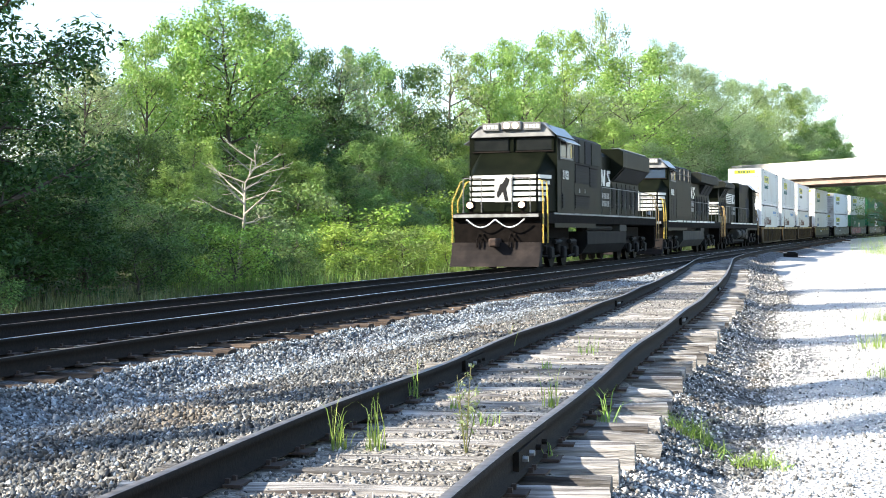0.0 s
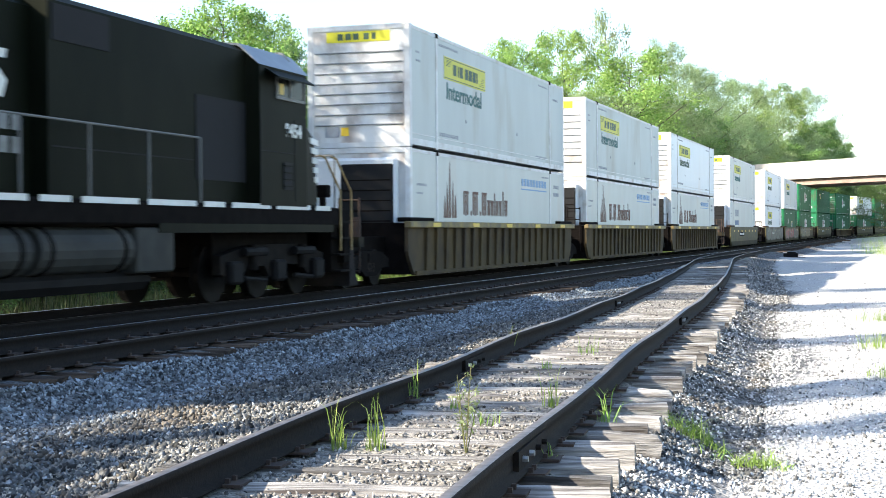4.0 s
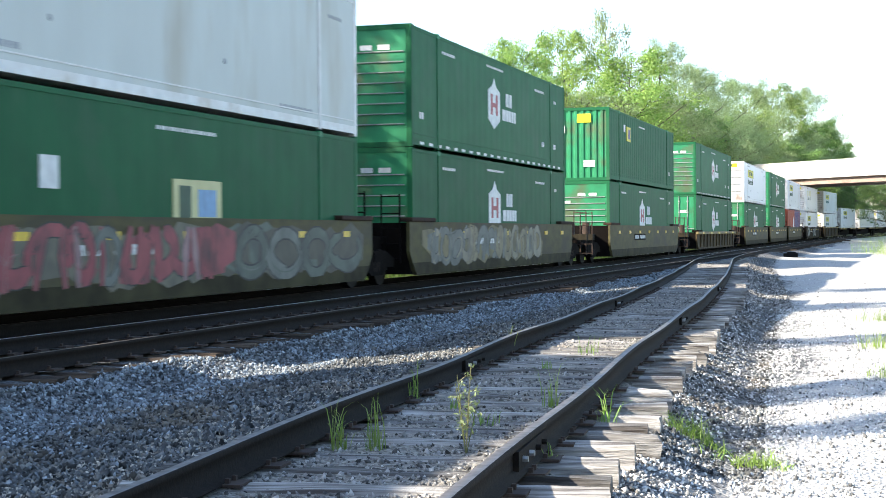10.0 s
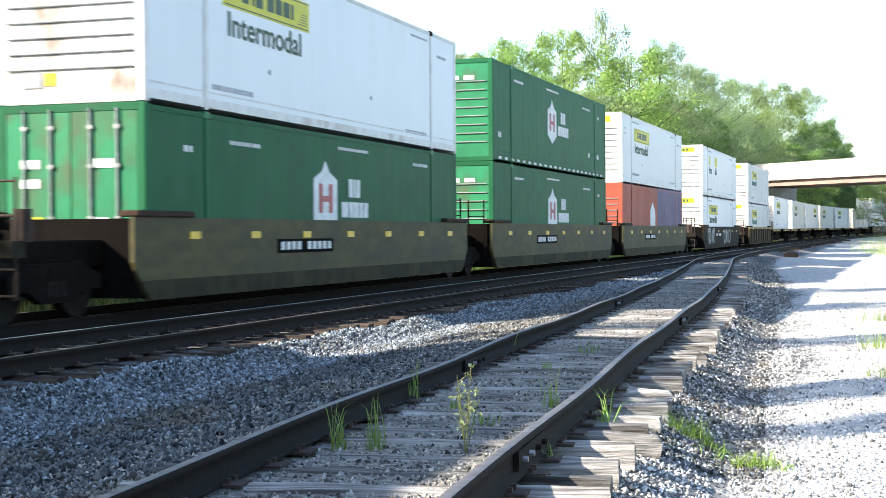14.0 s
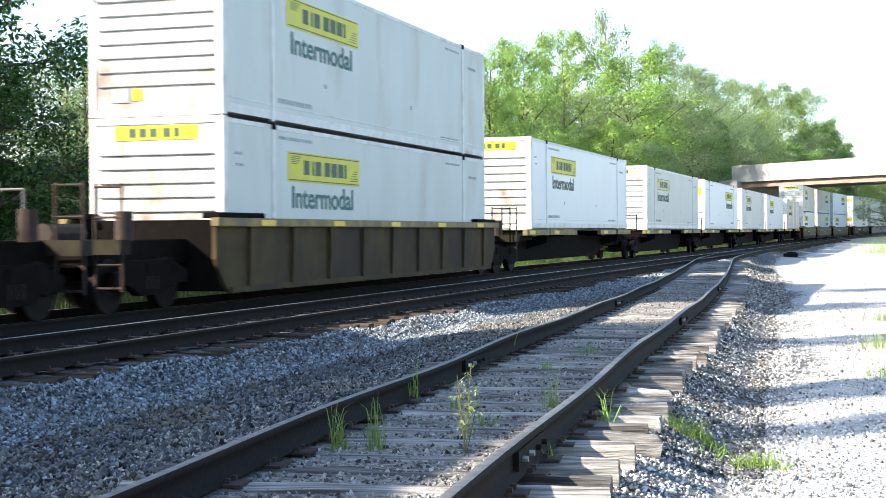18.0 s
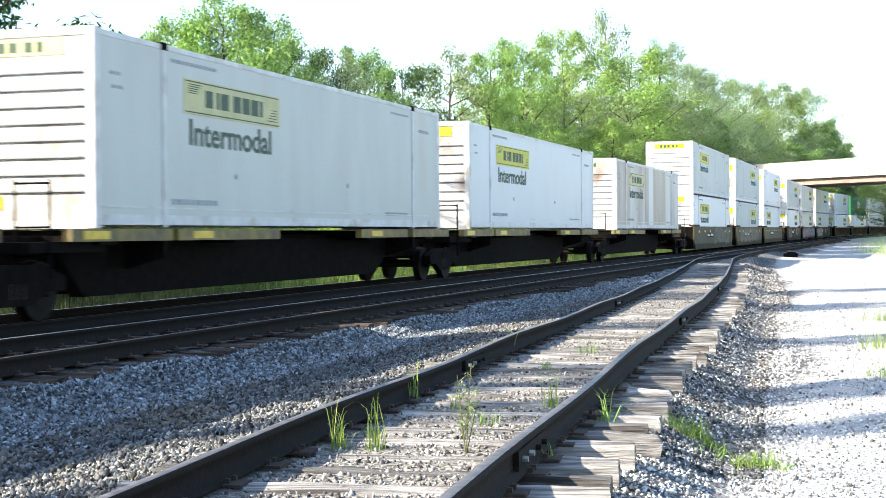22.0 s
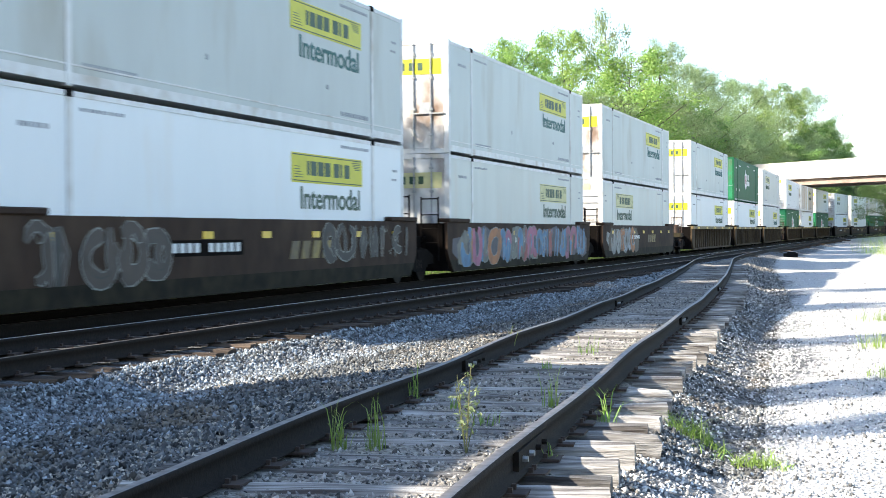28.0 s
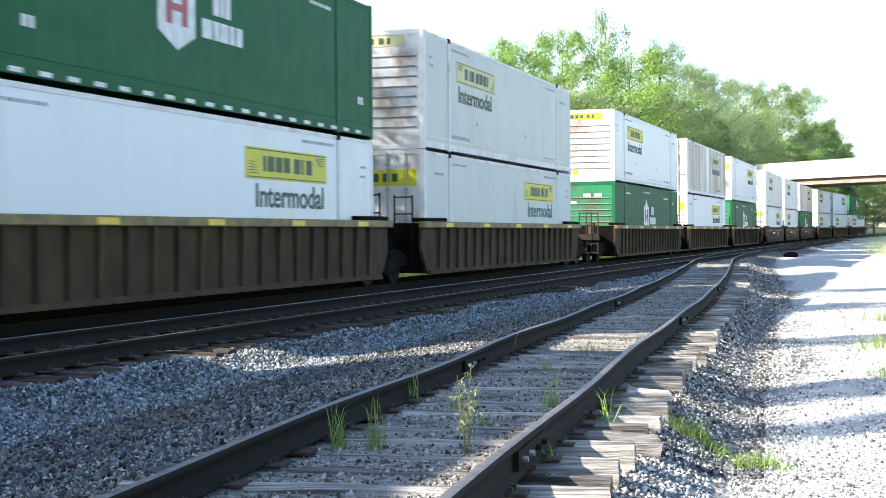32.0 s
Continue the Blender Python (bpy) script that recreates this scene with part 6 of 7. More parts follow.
bank = tagged(new("embankment", mesh_of("embankment", bm, M_SOIL)), "grassy bank that carries the road up to the bridge", "embankment", kind="structure")
bank.matrix_world = pose(33.5, 203, 0, 0, 0, -15)

# ================= locomotives =================
def grille(parent, x0, x1, z0, z1, y, sg, n=5):
    ya, yb = sorted((sg * y, sg * (y + 0.015)))
    g = bx("grille", parent, M_VOID, x0, x1, ya, yb, z0, z1)
    for i in range(n):
        z = z0 + (i + 0.5) * (z1 - z0) / n
        ya, yb = sorted((sg * (y + 0.015), sg * (y + 0.03)))
        bx("louvre", g, M_LOCO, x0, x1, ya, yb, z - 0.012, z + 0.012)
    return g


def hull(name, pts, material, parent, label="", bevel=0.05):
    """A solid spanned by its corners, with softened edges."""
    bm = bmesh.new()
    for p in pts:
        bm.verts.new(p)
    bmesh.ops.convex_hull(bm, input=bm.verts)
    bmesh.ops.dissolve_limit(bm, angle_limit=0.02, verts=bm.verts[:], edges=bm.edges[:])
    bmesh.ops.bevel(bm, geom=bm.edges[:], offset=bevel, segments=2, affect='EDGES', profile=0.5)
    return part(name, bm, material, parent, label)


def loco_truck(lo, x):
    t = new("truck")
    t.parent = lo
    for k in (-1, 1):
        bm = bmesh.new()
        prism(bm, [(x - 2.3, 0.82), (x - 2.3, 0.5), (x - 1.5, 0.42), (x - 1.2, 0.62), (x - 0.5, 0.62), (x - 0.3, 0.42), (x + 0.3, 0.42), (x + 0.5, 0.62), (x + 1.2, 0.62), (x + 1.5, 0.42), (x + 2.3, 0.5), (x + 2.3, 0.82), (x + 1.0, 1.0), (x - 1.0, 1.0)], k * 1.05, k * 1.2, 'y')
        part("side_frame", bm, M_TRUCK, t)
        for dx in (-1.85, 0.0, 1.85):
            bx("axle_box", t, M_TANK, x + dx - 0.24, x + dx + 0.24, *sorted((k * 1.15, k * 1.33)), 0.32, 0.72, r=0.05)
        for dx in (-1.1, 1.1):
            bm = bmesh.new()
            rod(bm, (x + dx, k * 1.25, 0.55), (x + dx, k * 1.25, 1.0), 0.09, 10)
            part("damper", bm, M_TRUCK, t)
            bm = bmesh.new()
            rod(bm, (x + dx - 0.45, k * 1.29, 0.88), (x + dx + 0.45, k * 1.29, 0.88), 0.08, 8)
            rod(bm, (x + dx - 0.5, k * 1.26, 0.36), (x + dx + 0.4, k * 1.26, 0.42), 0.04, 6)
            part("brake_cylinder", bm, M_TANK, t)
    bx("bolster", t, M_DARK, x - 2.1, x + 2.1, -0.95, 0.95, 0.62, 1.4)
    for dx in (-1.85, 0, 1.85):
        wheelset(t, x + dx, 0.53)


def handrail(lo, x0, x1, y, z0, z1, step=1.6, material=None):
    bm = bmesh.new()
    n = max(1, round((x1 - x0) / step))
    for i in range(n + 1):
        x = x0 + (x1 - x0) * i / n
        rod(bm, (x, y, z0), (x, y, z1), 0.018, 6)
    rod(bm, (x0, y, z1), (x1, y, z1), 0.018, 6)
    part("handrail", bm, material or M_HANDW, lo)


# kind: deck height, cab, cabinet end, hood top, radiator wing (from, to, lower edge, upper edge), tank, herald stripes and blocks
LOCO = {
    "wide": dict(deck=1.83, cab=(1.6, 4.2), ctop=4.80, cabinet=9.0, cab_w=1.45, hood=4.36, wing=(13.2, 19.4, 3.80, 4.50), tank=(6.6, 14.15), stripes=(9.15, 11.1, 5), blocks=(11.15, 13.2), rows=(10.95, 13.0, 2.62), rear=19.7),
    "plain": dict(deck=1.72, cab=(1.56, 3.78), ctop=4.72, cabinet=8.9, cab_w=1.47, hood=4.52, wing=(12.6, 20.0, 3.92, 4.46), tank=(6.4, 14.1), stripes=(9.72, 11.8, 6), blocks=(11.95, 13.85), rows=(11.8, 13.55, 2.68), rear=19.9),
    "older": dict(deck=1.70, cab=(2.7, 4.8), ctop=4.60, cabinet=11.0, cab_w=1.22, hood=4.48, wing=(16.2, 21.1, 3.95, 4.30), tank=(7.9, 15.6), stripes=(13.3, 16.45, 6), blocks=(11.55, 13.25), rows=(11.25, 13.35, 2.70), rear=20.45),
}


def locomotive(kind, number, label):
    """A six-axle diesel: cab near x = 2, hood behind; x = 0 close to the front coupler."""
    q = LOCO[kind]
    lo = new("locomotive")
    L, DZ, W2 = 22.2, q["deck"], 0.95
    c0, c1 = q["cab"]
    wide = kind == "wide"
    seen = 1 if kind == "older" else -1                       # the side that faces the siding
    xn = 0.40 if kind != "older" else 1.25                    # nose front
    xp = -0.55 if wide else (-0.2 if kind == "plain" else 0.2)  # platform front
    # underframe with a pale edge along the walkway
    bx("frame", lo, M_DARK, xp + 0.4, L - 1.0, -1.48, 1.48, DZ - 0.36, DZ, r=0.03)
    for k in (-1, 1):
        ya, yb = sorted((k * 1.482, k * 1.495))
        if wide:
            bx("walkway_edge", lo, M_STRIPE, 1.2, L - 1.2, ya, yb, DZ - 0.05, DZ + 0.01)
        else:
            x = 1.5
            for i in range(11):
                n_ = 1.55 if i % 3 else 0.75
                bx("deck_stripe", lo, M_LOCOW, x, x + n_, ya, yb, DZ - 0.06, DZ + 0.03)
                x += n_ + 0.28
        bx("skirt", lo, M_LOCO, 1.3, c1 + 3.6, *sorted((k * 1.40, k * 1.478)), DZ - 0.48, DZ - 0.12)
    # fuel tank and reservoirs
    t0, t1 = q["tank"]
    if kind == "older":
        for k in (-1, 1):
            for a, b in ((9.2, 11.6), (11.8, 14.3)):
                bm = bmesh.new()
                rod(bm, (a, k * 1.18, 0.98), (b, k * 1.18, 0.98), 0.33, 18)
                res = part("air_reservoir", bm, M_TANKPALE, lo)
                for x in (a + 0.25, b - 0.25):
                    bm = bmesh.new()
                    rod(bm, (x - 0.04, k * 1.18, 0.98), (x + 0.04, k * 1.18, 0.98), 0.345, 18)
                    part("strap", bm, M_DARK, res)
            bx("battery_box", lo, M_TANKPALE, 7.9, 9.05, *sorted((k * 0.95, k * 1.46)), 0.62, 1.30, r=0.03)
        bx("fuel_tank", lo, M_TANK, 8.2, 15.2, -1.25, 1.25, 0.36, 0.70, r=0.12)
    else:
        bm = bmesh.new()
        w = 1.42
        prof = [(-w, 1.22), (-w, 0.75), (-1.2, 0.42), (-0.9, 0.36), (0.9, 0.36), (1.2, 0.42), (w, 0.75), (w, 1.22)]
        prism(bm, prof, t0, t1, 'x')
        part("fuel_tank", bm, M_TANKPALE if kind == "plain" else M_TANK, lo)
        for k in (-1, 1):
            bm = bmesh.new()
            rod(bm, (t0 + 0.4, k * 1.22, 1.34), (t1 - 2.4, k * 1.22, 1.34), 0.11, 10)
            part("air_reservoir", bm, M_TANK, lo)
            bx("equipment_box", lo, M_TANKPALE, t1 - 1.5, t1 - 0.1, *sorted((k * 1.1, k * 1.46)), 1.2, 1.62, r=0.03)
    loco_truck(lo, 3.5)
    loco_truck(lo, 17.5)
    # nose, tapered in plan
    zs = 3.78 if wide else 3.66
    nose = hull("nose", [(xn, s * 1.12, DZ) for s in (-1, 1)] + [(xn + 0.08, s * 1.08, 3.08) for s in (-1, 1)] + [(c0 + 0.05, s * 1.46, DZ) for s in (-1, 1)]
                + [(c0 + 0.05, s * 1.46, 3.30) for s in (-1, 1)] + [(c0 + 0.05, s * 1.12, zs + 0.1) for s in (-1, 1)], M_LOCO, lo, bevel=0.06)
    ang = math.atan2(0.34, c0 + 0.05 - xn)
    for i in range(5):
        z = 2.20 + i * 0.185
        xf = xn + 0.08 * (z - DZ) / (3.08 - DZ)
        for y0, y1 in ((-1.06, -0.30), (0.30, 1.06)):
            bx("stripe", nose, M_LOCOW, xf - 0.014, xf + 0.03, y0, y1, z, z + 0.115)
        for k in (-1, 1):
            bm = bmesh.new()
            box(bm, 0.07, (0.42 + (z - 2.2) * 0.62) / math.cos(ang), -0.02, 0.008, z, z + 0.115)
            m = Matrix.Translation((xn, -1.125, 0)) @ Matrix.Rotation(-ang, 4, 'Z')
            if k > 0:
                m = Matrix.Diagonal((1, -1, 1, 1)) @ m
            bmesh.ops.transform(bm, matrix=m, verts=bm.verts)
            part("stripe", bm, M_LOCOW, nose)
    e = bx("emblem_plate", nose, M_LOCOW, xn - 0.016, xn + 0.05, -0.29, 0.29, 2.18, 3.06)
    bm = bmesh.new()
    prism(bm, [(-0.17, 2.22), (-0.04, 2.22), (0.02, 2.52), (0.18, 2.30), (0.24, 2.42), (0.12, 2.75), (0.02, 2.80), (-0.10, 3.0), (-0.22, 2.9), (-0.10, 2.6)], xn - 0.026, xn - 0.015, 'x')
    part("emblem", bm, M_VOID, e)
    bx("nose_door", nose, M_LOCO, xn + 0.05, xn + 0.12, -1.0, -0.34, 1.9, 2.16)
    # cab with sloping roof sides
    zt, ze = q["ctop"], q["ctop"] - 0.42
    w = 1.5
    bm = bmesh.new()
    prism(bm, [(-w, DZ), (w, DZ), (w, ze), (1.12, zt - 0.06), (0.5, zt), (-0.5, zt), (-1.12, zt - 0.06), (-w, ze)], c0, c1, 'x')
    cab = part("cab", bm, M_LOCO, lo)
    for k in (-1, 1):
        bm = bmesh.new()
        prism(bm, [(k * (w + 0.01), ze + 0.0), (k * 1.13, zt - 0.045), (k * 0.5, zt + 0.015), (k * 0.5, zt - 0.02), (k * 1.1, zt - 0.08)], c0 - 0.12, c1 + 0.05, 'x')
        part("roof_sheet", bm, M_ROOFBLUE, cab, "roof sheet coloured blue-grey like reflected sky")
        bm = bmesh.new()
        prism(bm, [(k * w, ze - 0.04), (k * (w + 0.26), ze - 0.20), (k * (w + 0.26), ze - 0.23), (k * w, ze - 0.08)], c0 + 0.2, c1 - 0.25, 'x')
        part("sunshade", bm, M_ROOFBLUE if wide else M_LOCO, cab)
    # pale brow over the windscreen
    brow = hull("roof_brow", [(c0 - 0.16, s * 1.42, ze - 0.03) for s in (-1, 1)] + [(c0 + 0.25, s * 1.48, ze - 0.03) for s in (-1, 1)] + [(c0 - 0.02, s * 1.08, zt - 0.04) for s in (-1, 1)]
                + [(c0 + 0.25, s * 1.12, zt + 0.02) for s in (-1, 1)] + [(c0 + 0.0, s * 0.5, zt + 0.05) for s in (-1, 1)], M_ROOFPALE, cab, "dusty pale brow over the windscreen", 0.02)
    for y0, y1 in ((-1.36, -0.14), (0.14, 1.36)):
        ws = bx("windscreen", cab, M_GLASS_DARK if wide else M_GLASS, c0 - 0.04, c0 + 0.02, y0, y1, zs + 0.12, ze - 0.06, "dark windscreen glass", r=0.015)
        for z in (zs + 0.07, ze - 0.06):
            bx("screen_frame", ws, M_TRUCK, c0 - 0.05, c0, y0 - 0.04, y1 + 0.04, z, z + 0.045)
    for y in (-1.40, -0.04, 1.32):
        bx("pillar", cab, M_LOCO, c0 - 0.05, c0, y, y + 0.08, zs + 0.1, ze)
    hd = bx("headlight_housing", cab, M_ROOFPALE, c0 - 0.24, c0 + 0.1, -0.34, 0.34, zt - 0.22, zt + 0.06, r=0.03)
    for y in (-0.15, 0.15):
        bm = bmesh.new()
        rod(bm, (c0 - 0.265, y, zt - 0.08), (c0 - 0.23, y, zt - 0.08), 0.105, 14)
        part("headlight", bm, M_LAMP if wide else M_GLASS, hd, "lit headlight" if wide else "")
    for y in (-1.0, 0.42):
        nb = bx("number_board", cab, M_HANDW, c0 - 0.2, c0 + 0.05, y, y + 0.58, zt - 0.24, zt + 0.02, r=0.01)
        for i in range(4):
            bx("number_bar", nb, M_LOCOW, c0 - 0.21, c0 - 0.199, y + 0.05 + i * 0.13, y + 0.14 + i * 0.13, zt - 0.18, zt - 0.05)
    for k in (-1, 1):
        ya, yb = sorted((k * w, k * (w + 0.012)))
        x0, x1 = (c0 + 0.35, c1 - 0.35)
        if kind == "older":
            x0, x1 = c0 + 0.15, c1 - 0.7
        z0, z1 = 3.68, ze - 0.16
        win = bx("side_window", cab, M_GLASS_DARK, x0, x1, ya, yb, z0, z1, "cab side window with a light frame")
        ya, yb = sorted((k * (w + 0.012), k * (w + 0.03)))
        for x in (x0 - 0.03, (x0 + x1) / 2, x1 - 0.02):
            bx("window_bar", win, M_HANDW, x, x + 0.05, ya, yb, z0 - 0.04, z1 + 0.03)
        for z in (z0 - 0.05, z1):
            bx("window_bar", win, M_HANDW, x0, x1, ya, yb, z, z + 0.05)
        bx("seat_back", win, M_HAND, x1 - 0.32, x1 - 0.12, *sorted((k * (w + 0.0125), k * (w + 0.016))), z0 + 0.04, z1 - 0.1)
        ya, yb = sorted((k * w, k * (w + 0.008)))
        for x in (c0 + 0.55, c1 - 0.04):
            bx("door_seam", cab, M_VOID, x, x + 0.02, ya, yb, DZ + 0.1, 3.3)
        bx("door_seam", cab, M_VOID, c0 + 0.55, c1, ya, yb, 2.66, 2.68)
        if kind == "plain":
            bx("access_door", cab, M_VOID, 2.75, 3.2, ya, yb, 2.0, 2.75)
        else:
            grille(cab, c0 + 0.7, c0 + 1.1, 2.0, 2.5, w, k, 4)
        if number:
            me = text_mesh(number, 0.40 if kind != "older" else 0.34, M_LOCOW, 0.010, 1.12)
            w_ = max(v.co.x for v in me.vertices)
            nx0 = {"wide": 2.35, "plain": 2.15, "older": 2.95}[kind]
            m = Matrix.Translation((nx0, -w - 0.006, 2.98)) if k < 0 else Matrix.Translation((nx0 + w_, w + 0.006, 2.98)) @ Matrix.Rotation(math.pi, 4, 'Z')
            part("number", mesh_copy_at(me, m), None, cab)
    # pilot, plough, platform, couplers, ditch lights
    bm = bmesh.new()
    prism(bm, [(xp, DZ - 0.03), (xp - 0.04, DZ - 0.10), (xp, DZ - 0.2), (xn + 0.3, 1.2), (xn + 0.3, DZ - 0.02)], -1.44, 1.44, 'y')
    part("front_platform", bm, M_DARK, lo)
    # pale strip that paints the light catching the platform's ledge
    bx("platform_edge", lo, M_STRIPE, xp - 0.055, xp - 0.035, -1.4, 1.4, DZ - 0.15, DZ - 0.05)
    bx("pilot", lo, M_DARK, xp + 0.15, xp + 0.45, -1.44, 1.44, 0.6, DZ - 0.2)
    bm = bmesh.new()
    blade = [(xp - 0.02 - 0.28 * (1 - j / 6) ** 2, 0.12 + 0.76 * j / 6) for j in range(7)]
    prism(bm, blade + [(xp + 0.2, 0.88), (xp + 0.2, 0.12)], -1.46, 1.46, 'y')
    part("plough", bm, M_PLOUGH, lo, "dusty steel snow plough")
    for y in (-0.85, 0.85):
        d = bx("ditch_light", lo, M_DARK, xp - 0.02, xp + 0.22, y - 0.13, y + 0.13, 1.94, 2.2, r=0.03)
        bx("light_post", d, M_DARK, xp + 0.08, xp + 0.2, y - 0.05, y + 0.05, DZ - 0.04, 1.96)
        bm = bmesh.new()
        rod(bm, (xp - 0.045, y, 2.07), (xp - 0.01, y, 2.07), 0.10, 14)
        part("lens", bm, M_LAMP if wide else M_GLASS, d, "lit lamp" if wide else "")
    for x, s_ in ((xp + 0.2, -1), (L - 0.62, 1)):
        bx("coupler", lo, M_RUST, min(x, x + s_ * 0.62), max(x, x + s_ * 0.62), -0.14, 0.14, 0.74, 1.02, r=0.05)
    if wide:
        bm = bmesh.new()
        tube(bm, [(xp - 0.06, -0.95 + 0.119 * i, 1.62 - 0.26 * abs(math.sin(math.pi * i / 8))) for i in range(17)], 0.022, 6)
        part("air_hose", bm, M_HOSE, lo, "looped pale air hose")
    for y in (-0.6, -0.45, 0.45, 0.6):
        bm = bmesh.new()
        tube(bm, [(xp + 0.15, y, 1.15), (xp - 0.08, y, 0.98), (xp - 0.1, y, 0.72)], 0.028, 6)
        part("brake_hose", bm, M_DARK, lo)
    # corner steps with yellow rails
    for x, s_ in ((xp + 0.25, 1), (L - 0.9, -1)):
        for k in (-1, 1):
            st = bx("step_well", lo, M_DARK, x - 0.04, x + 0.56, *sorted((k * 1.0, k * 1.3)), 0.42, DZ)
            for i in range(4):
                bx("step", st, M_TRUCK, x - 0.04, x + 0.55, *sorted((k * 1.3, k * 1.5)), 0.42 + i * 0.33, 0.46 + i * 0.33)
            for dx in (-0.06, 0.54):
                bm = bmesh.new()
                tube(bm, [(x + dx, k * 1.5, 0.85), (x + dx, k * 1.5, DZ + 0.35), (x + dx + s_ * 0.45, k * 1.36, DZ + 1.0), (x + dx + s_ * 0.5, k * 1.25, DZ + 1.05)], 0.022, 6)
                part("grab_rail", bm, M_HAND if s_ > 0 and kind != "older" else M_HANDTAN, lo, "yellow grab rail")
    for y0, y1 in ((-1.1, -0.5), (0.5, 1.1)):
        bm = bmesh.new()
        tube(bm, [(xp + 0.1, y0, DZ), (xp + 0.1, y0, DZ + 1.1), (xp + 0.1, y1, DZ + 1.1), (xp + 0.1, y1, DZ)], 0.018, 6)
        part("front_handrail", bm, M_HANDW, lo)
    # equipment cabinet
    ce, cw = q["cabinet"], q["cab_w"]
    ct = zt - 0.22 if kind != "older" else zt - 0.08
    bm = bmesh.new()
    prism(bm, [(-cw, DZ), (cw, DZ), (cw, ct - 0.12), (cw - 0.2, ct), (-cw + 0.2, ct), (-cw, ct - 0.12)], c1, ce, 'x')
    part("equipment_cabinet", bm, M_LOCO, lo)
    # long hood
    zh = q["hood"]
    bm = bmesh.new()
    prism(bm, [(-W2, DZ), (W2, DZ), (W2, zh - 0.18), (W2 - 0.2, zh), (-W2 + 0.2, zh), (-W2, zh - 0.18)], ce, q["rear"], 'x')
    part("engine_hood", bm, M_LOCO, lo)
    bx("hood_top", lo, M_ROOFBLUE if wide else M_LOCO_DUSTY, ce + 0.05, q["wing"][0] - 0.05, -0.7, 0.7, zh + 0.002, zh + 0.03)
    # radiator wings
    wx0, wx1, wz0, wz1 = q["wing"]
    bm = bmesh.new()
    if wide:
        prism(bm, [(-W2, 3.25), (W2, 3.25), (1.5, wz0 + 0.02), (1.5, wz1 - 0.06), (1.32, wz1 + 0.05), (-1.32, wz1 + 0.05), (-1.5, wz1 - 0.06), (-1.5, wz0 + 0.02)], wx0, wx1, 'x')
    else:
        prism(bm, [(-1.0, wz0 - 0.05), (1.0, wz0 - 0.05), (1.5, wz0), (1.52, wz1 - 0.1), (1.36, wz1), (-1.36, wz1), (-1.52, wz1 - 0.1), (-1.5, wz0)], wx0, wx1, 'x')
    rad = part("radiator", bm, M_LOCO if wide else M_LOCO_GREY, lo)
    for k in (-1, 1):
        if wide:
            bm = bmesh.new()
            prism(bm, [(k * 1.0, 3.32), (k * 1.46, 3.78), (k * 1.49, 3.76), (k * 1.02, 3.29)], wx0 + 0.4, wx1 - 0.3, 'x')
            part("radiator_grille", bm, M_VOID, rad)
        else:
            n = 3
            sp = (wx1 - wx0) * 0.48 / n
            for i in range(n):
                xa = (wx1 - 0.5 - (i + 1) * sp) if kind == "plain" else wx1 - 1.4 - (i + 1) * sp * 1.05
                bm = bmesh.new()
                prism(bm, [(k * W2, wz0 - 0.62), (k * (W2 + 0.32), wz0 - 0.08), (k * (W2 + 0.30), wz0 - 0.05), (k * (W2 - 0.02), wz0 - 0.05)], xa, xa + sp - 0.07, 'x')
                part("radiator_screen", bm, M_VOID, rad)
                bm = bmesh.new()
                prism(bm, [(k * W2, wz0 - 0.64), (k * (W2 + 0.35), wz0 - 0.06), (k * (W2 - 0.02), wz0 - 0.05)], xa + sp - 0.07, xa + sp, 'x')
                part("screen_post", bm, M_LOCO_GREY, rad)
        bx("roof_edge", rad, M_ROOFBLUE if wide else M_LOCO_DUSTY, wx0, wx1, *sorted((k * 1.05, k * 1.34)), wz1 + 0.004 + (0.05 if wide else 0), wz1 + 0.03 + (0.05 if wide else 0))
    for x in (wx0 + 1.1, wx0 + 2.9, wx0 + 4.7):
        if x < wx1 - 0.7:
            bm = bmesh.new()
            rod(bm, (x, 0, wz1 - 0.02), (x, 0, wz1 + 0.12), 0.6, 18)
            part("roof_fan", bm, M_LOCO_DUSTY, lo)
    bm = bmesh.new()
    rbox(bm, wx0 - 2.4, wx0 - 1.0, -0.4, 0.4, zh - 0.02, zh + 0.16, 0.05)
    part("exhaust_stack", bm, M_LOCO_DUSTY, lo)
    for k in (-1, 1):
        # tall doors with louvres along the hood
        i = 0
        x = max(ce + 0.2, 13.5 if kind != "older" else ce + 5.2)
        while x < q["rear"] - 1.0:
            ya, yb = sorted((k * W2, k * (W2 + 0.02)))
            d = bx("hood_door", lo, M_LOCO, x, x + 0.86, ya, yb, DZ + 0.12, 3.2, r=0.006)
            grille(d, x + 0.14, x + 0.66, 2.15, 3.05, W2 + 0.02, k, 4 if k == seen else 0)
            bx("door_latch", d, M_HANDW, x + 0.75, x + 0.79, *sorted((k * (W2 + 0.02), k * (W2 + 0.035))), 2.2, 2.35)
            x += 1.02
            i += 1
        x = ce + 0.15
        while x < (13.2 if kind != "older" else ce + 5.0):
            bx("hood_panel", lo, M_LOCO, x, x + 1.2, *sorted((k * W2, k * (W2 + 0.008))), DZ + 0.12, 2.3)
            x += 1.27
        if wide:
            for (a, b, z0, z1) in ((4.5, 6.75, 2.90, 3.52), (4.5, 6.75, 2.02, 2.44), (6.9, 8.15, 2.8, 3.48)):
                grille(lo, a, b, z0, z1, cw, k, 5)
                bx("grille_frame", lo, M_TRUCK, a - 0.06, b + 0.06, *sorted((k * cw, k * (cw + 0.022))), z1, z1 + 0.05)
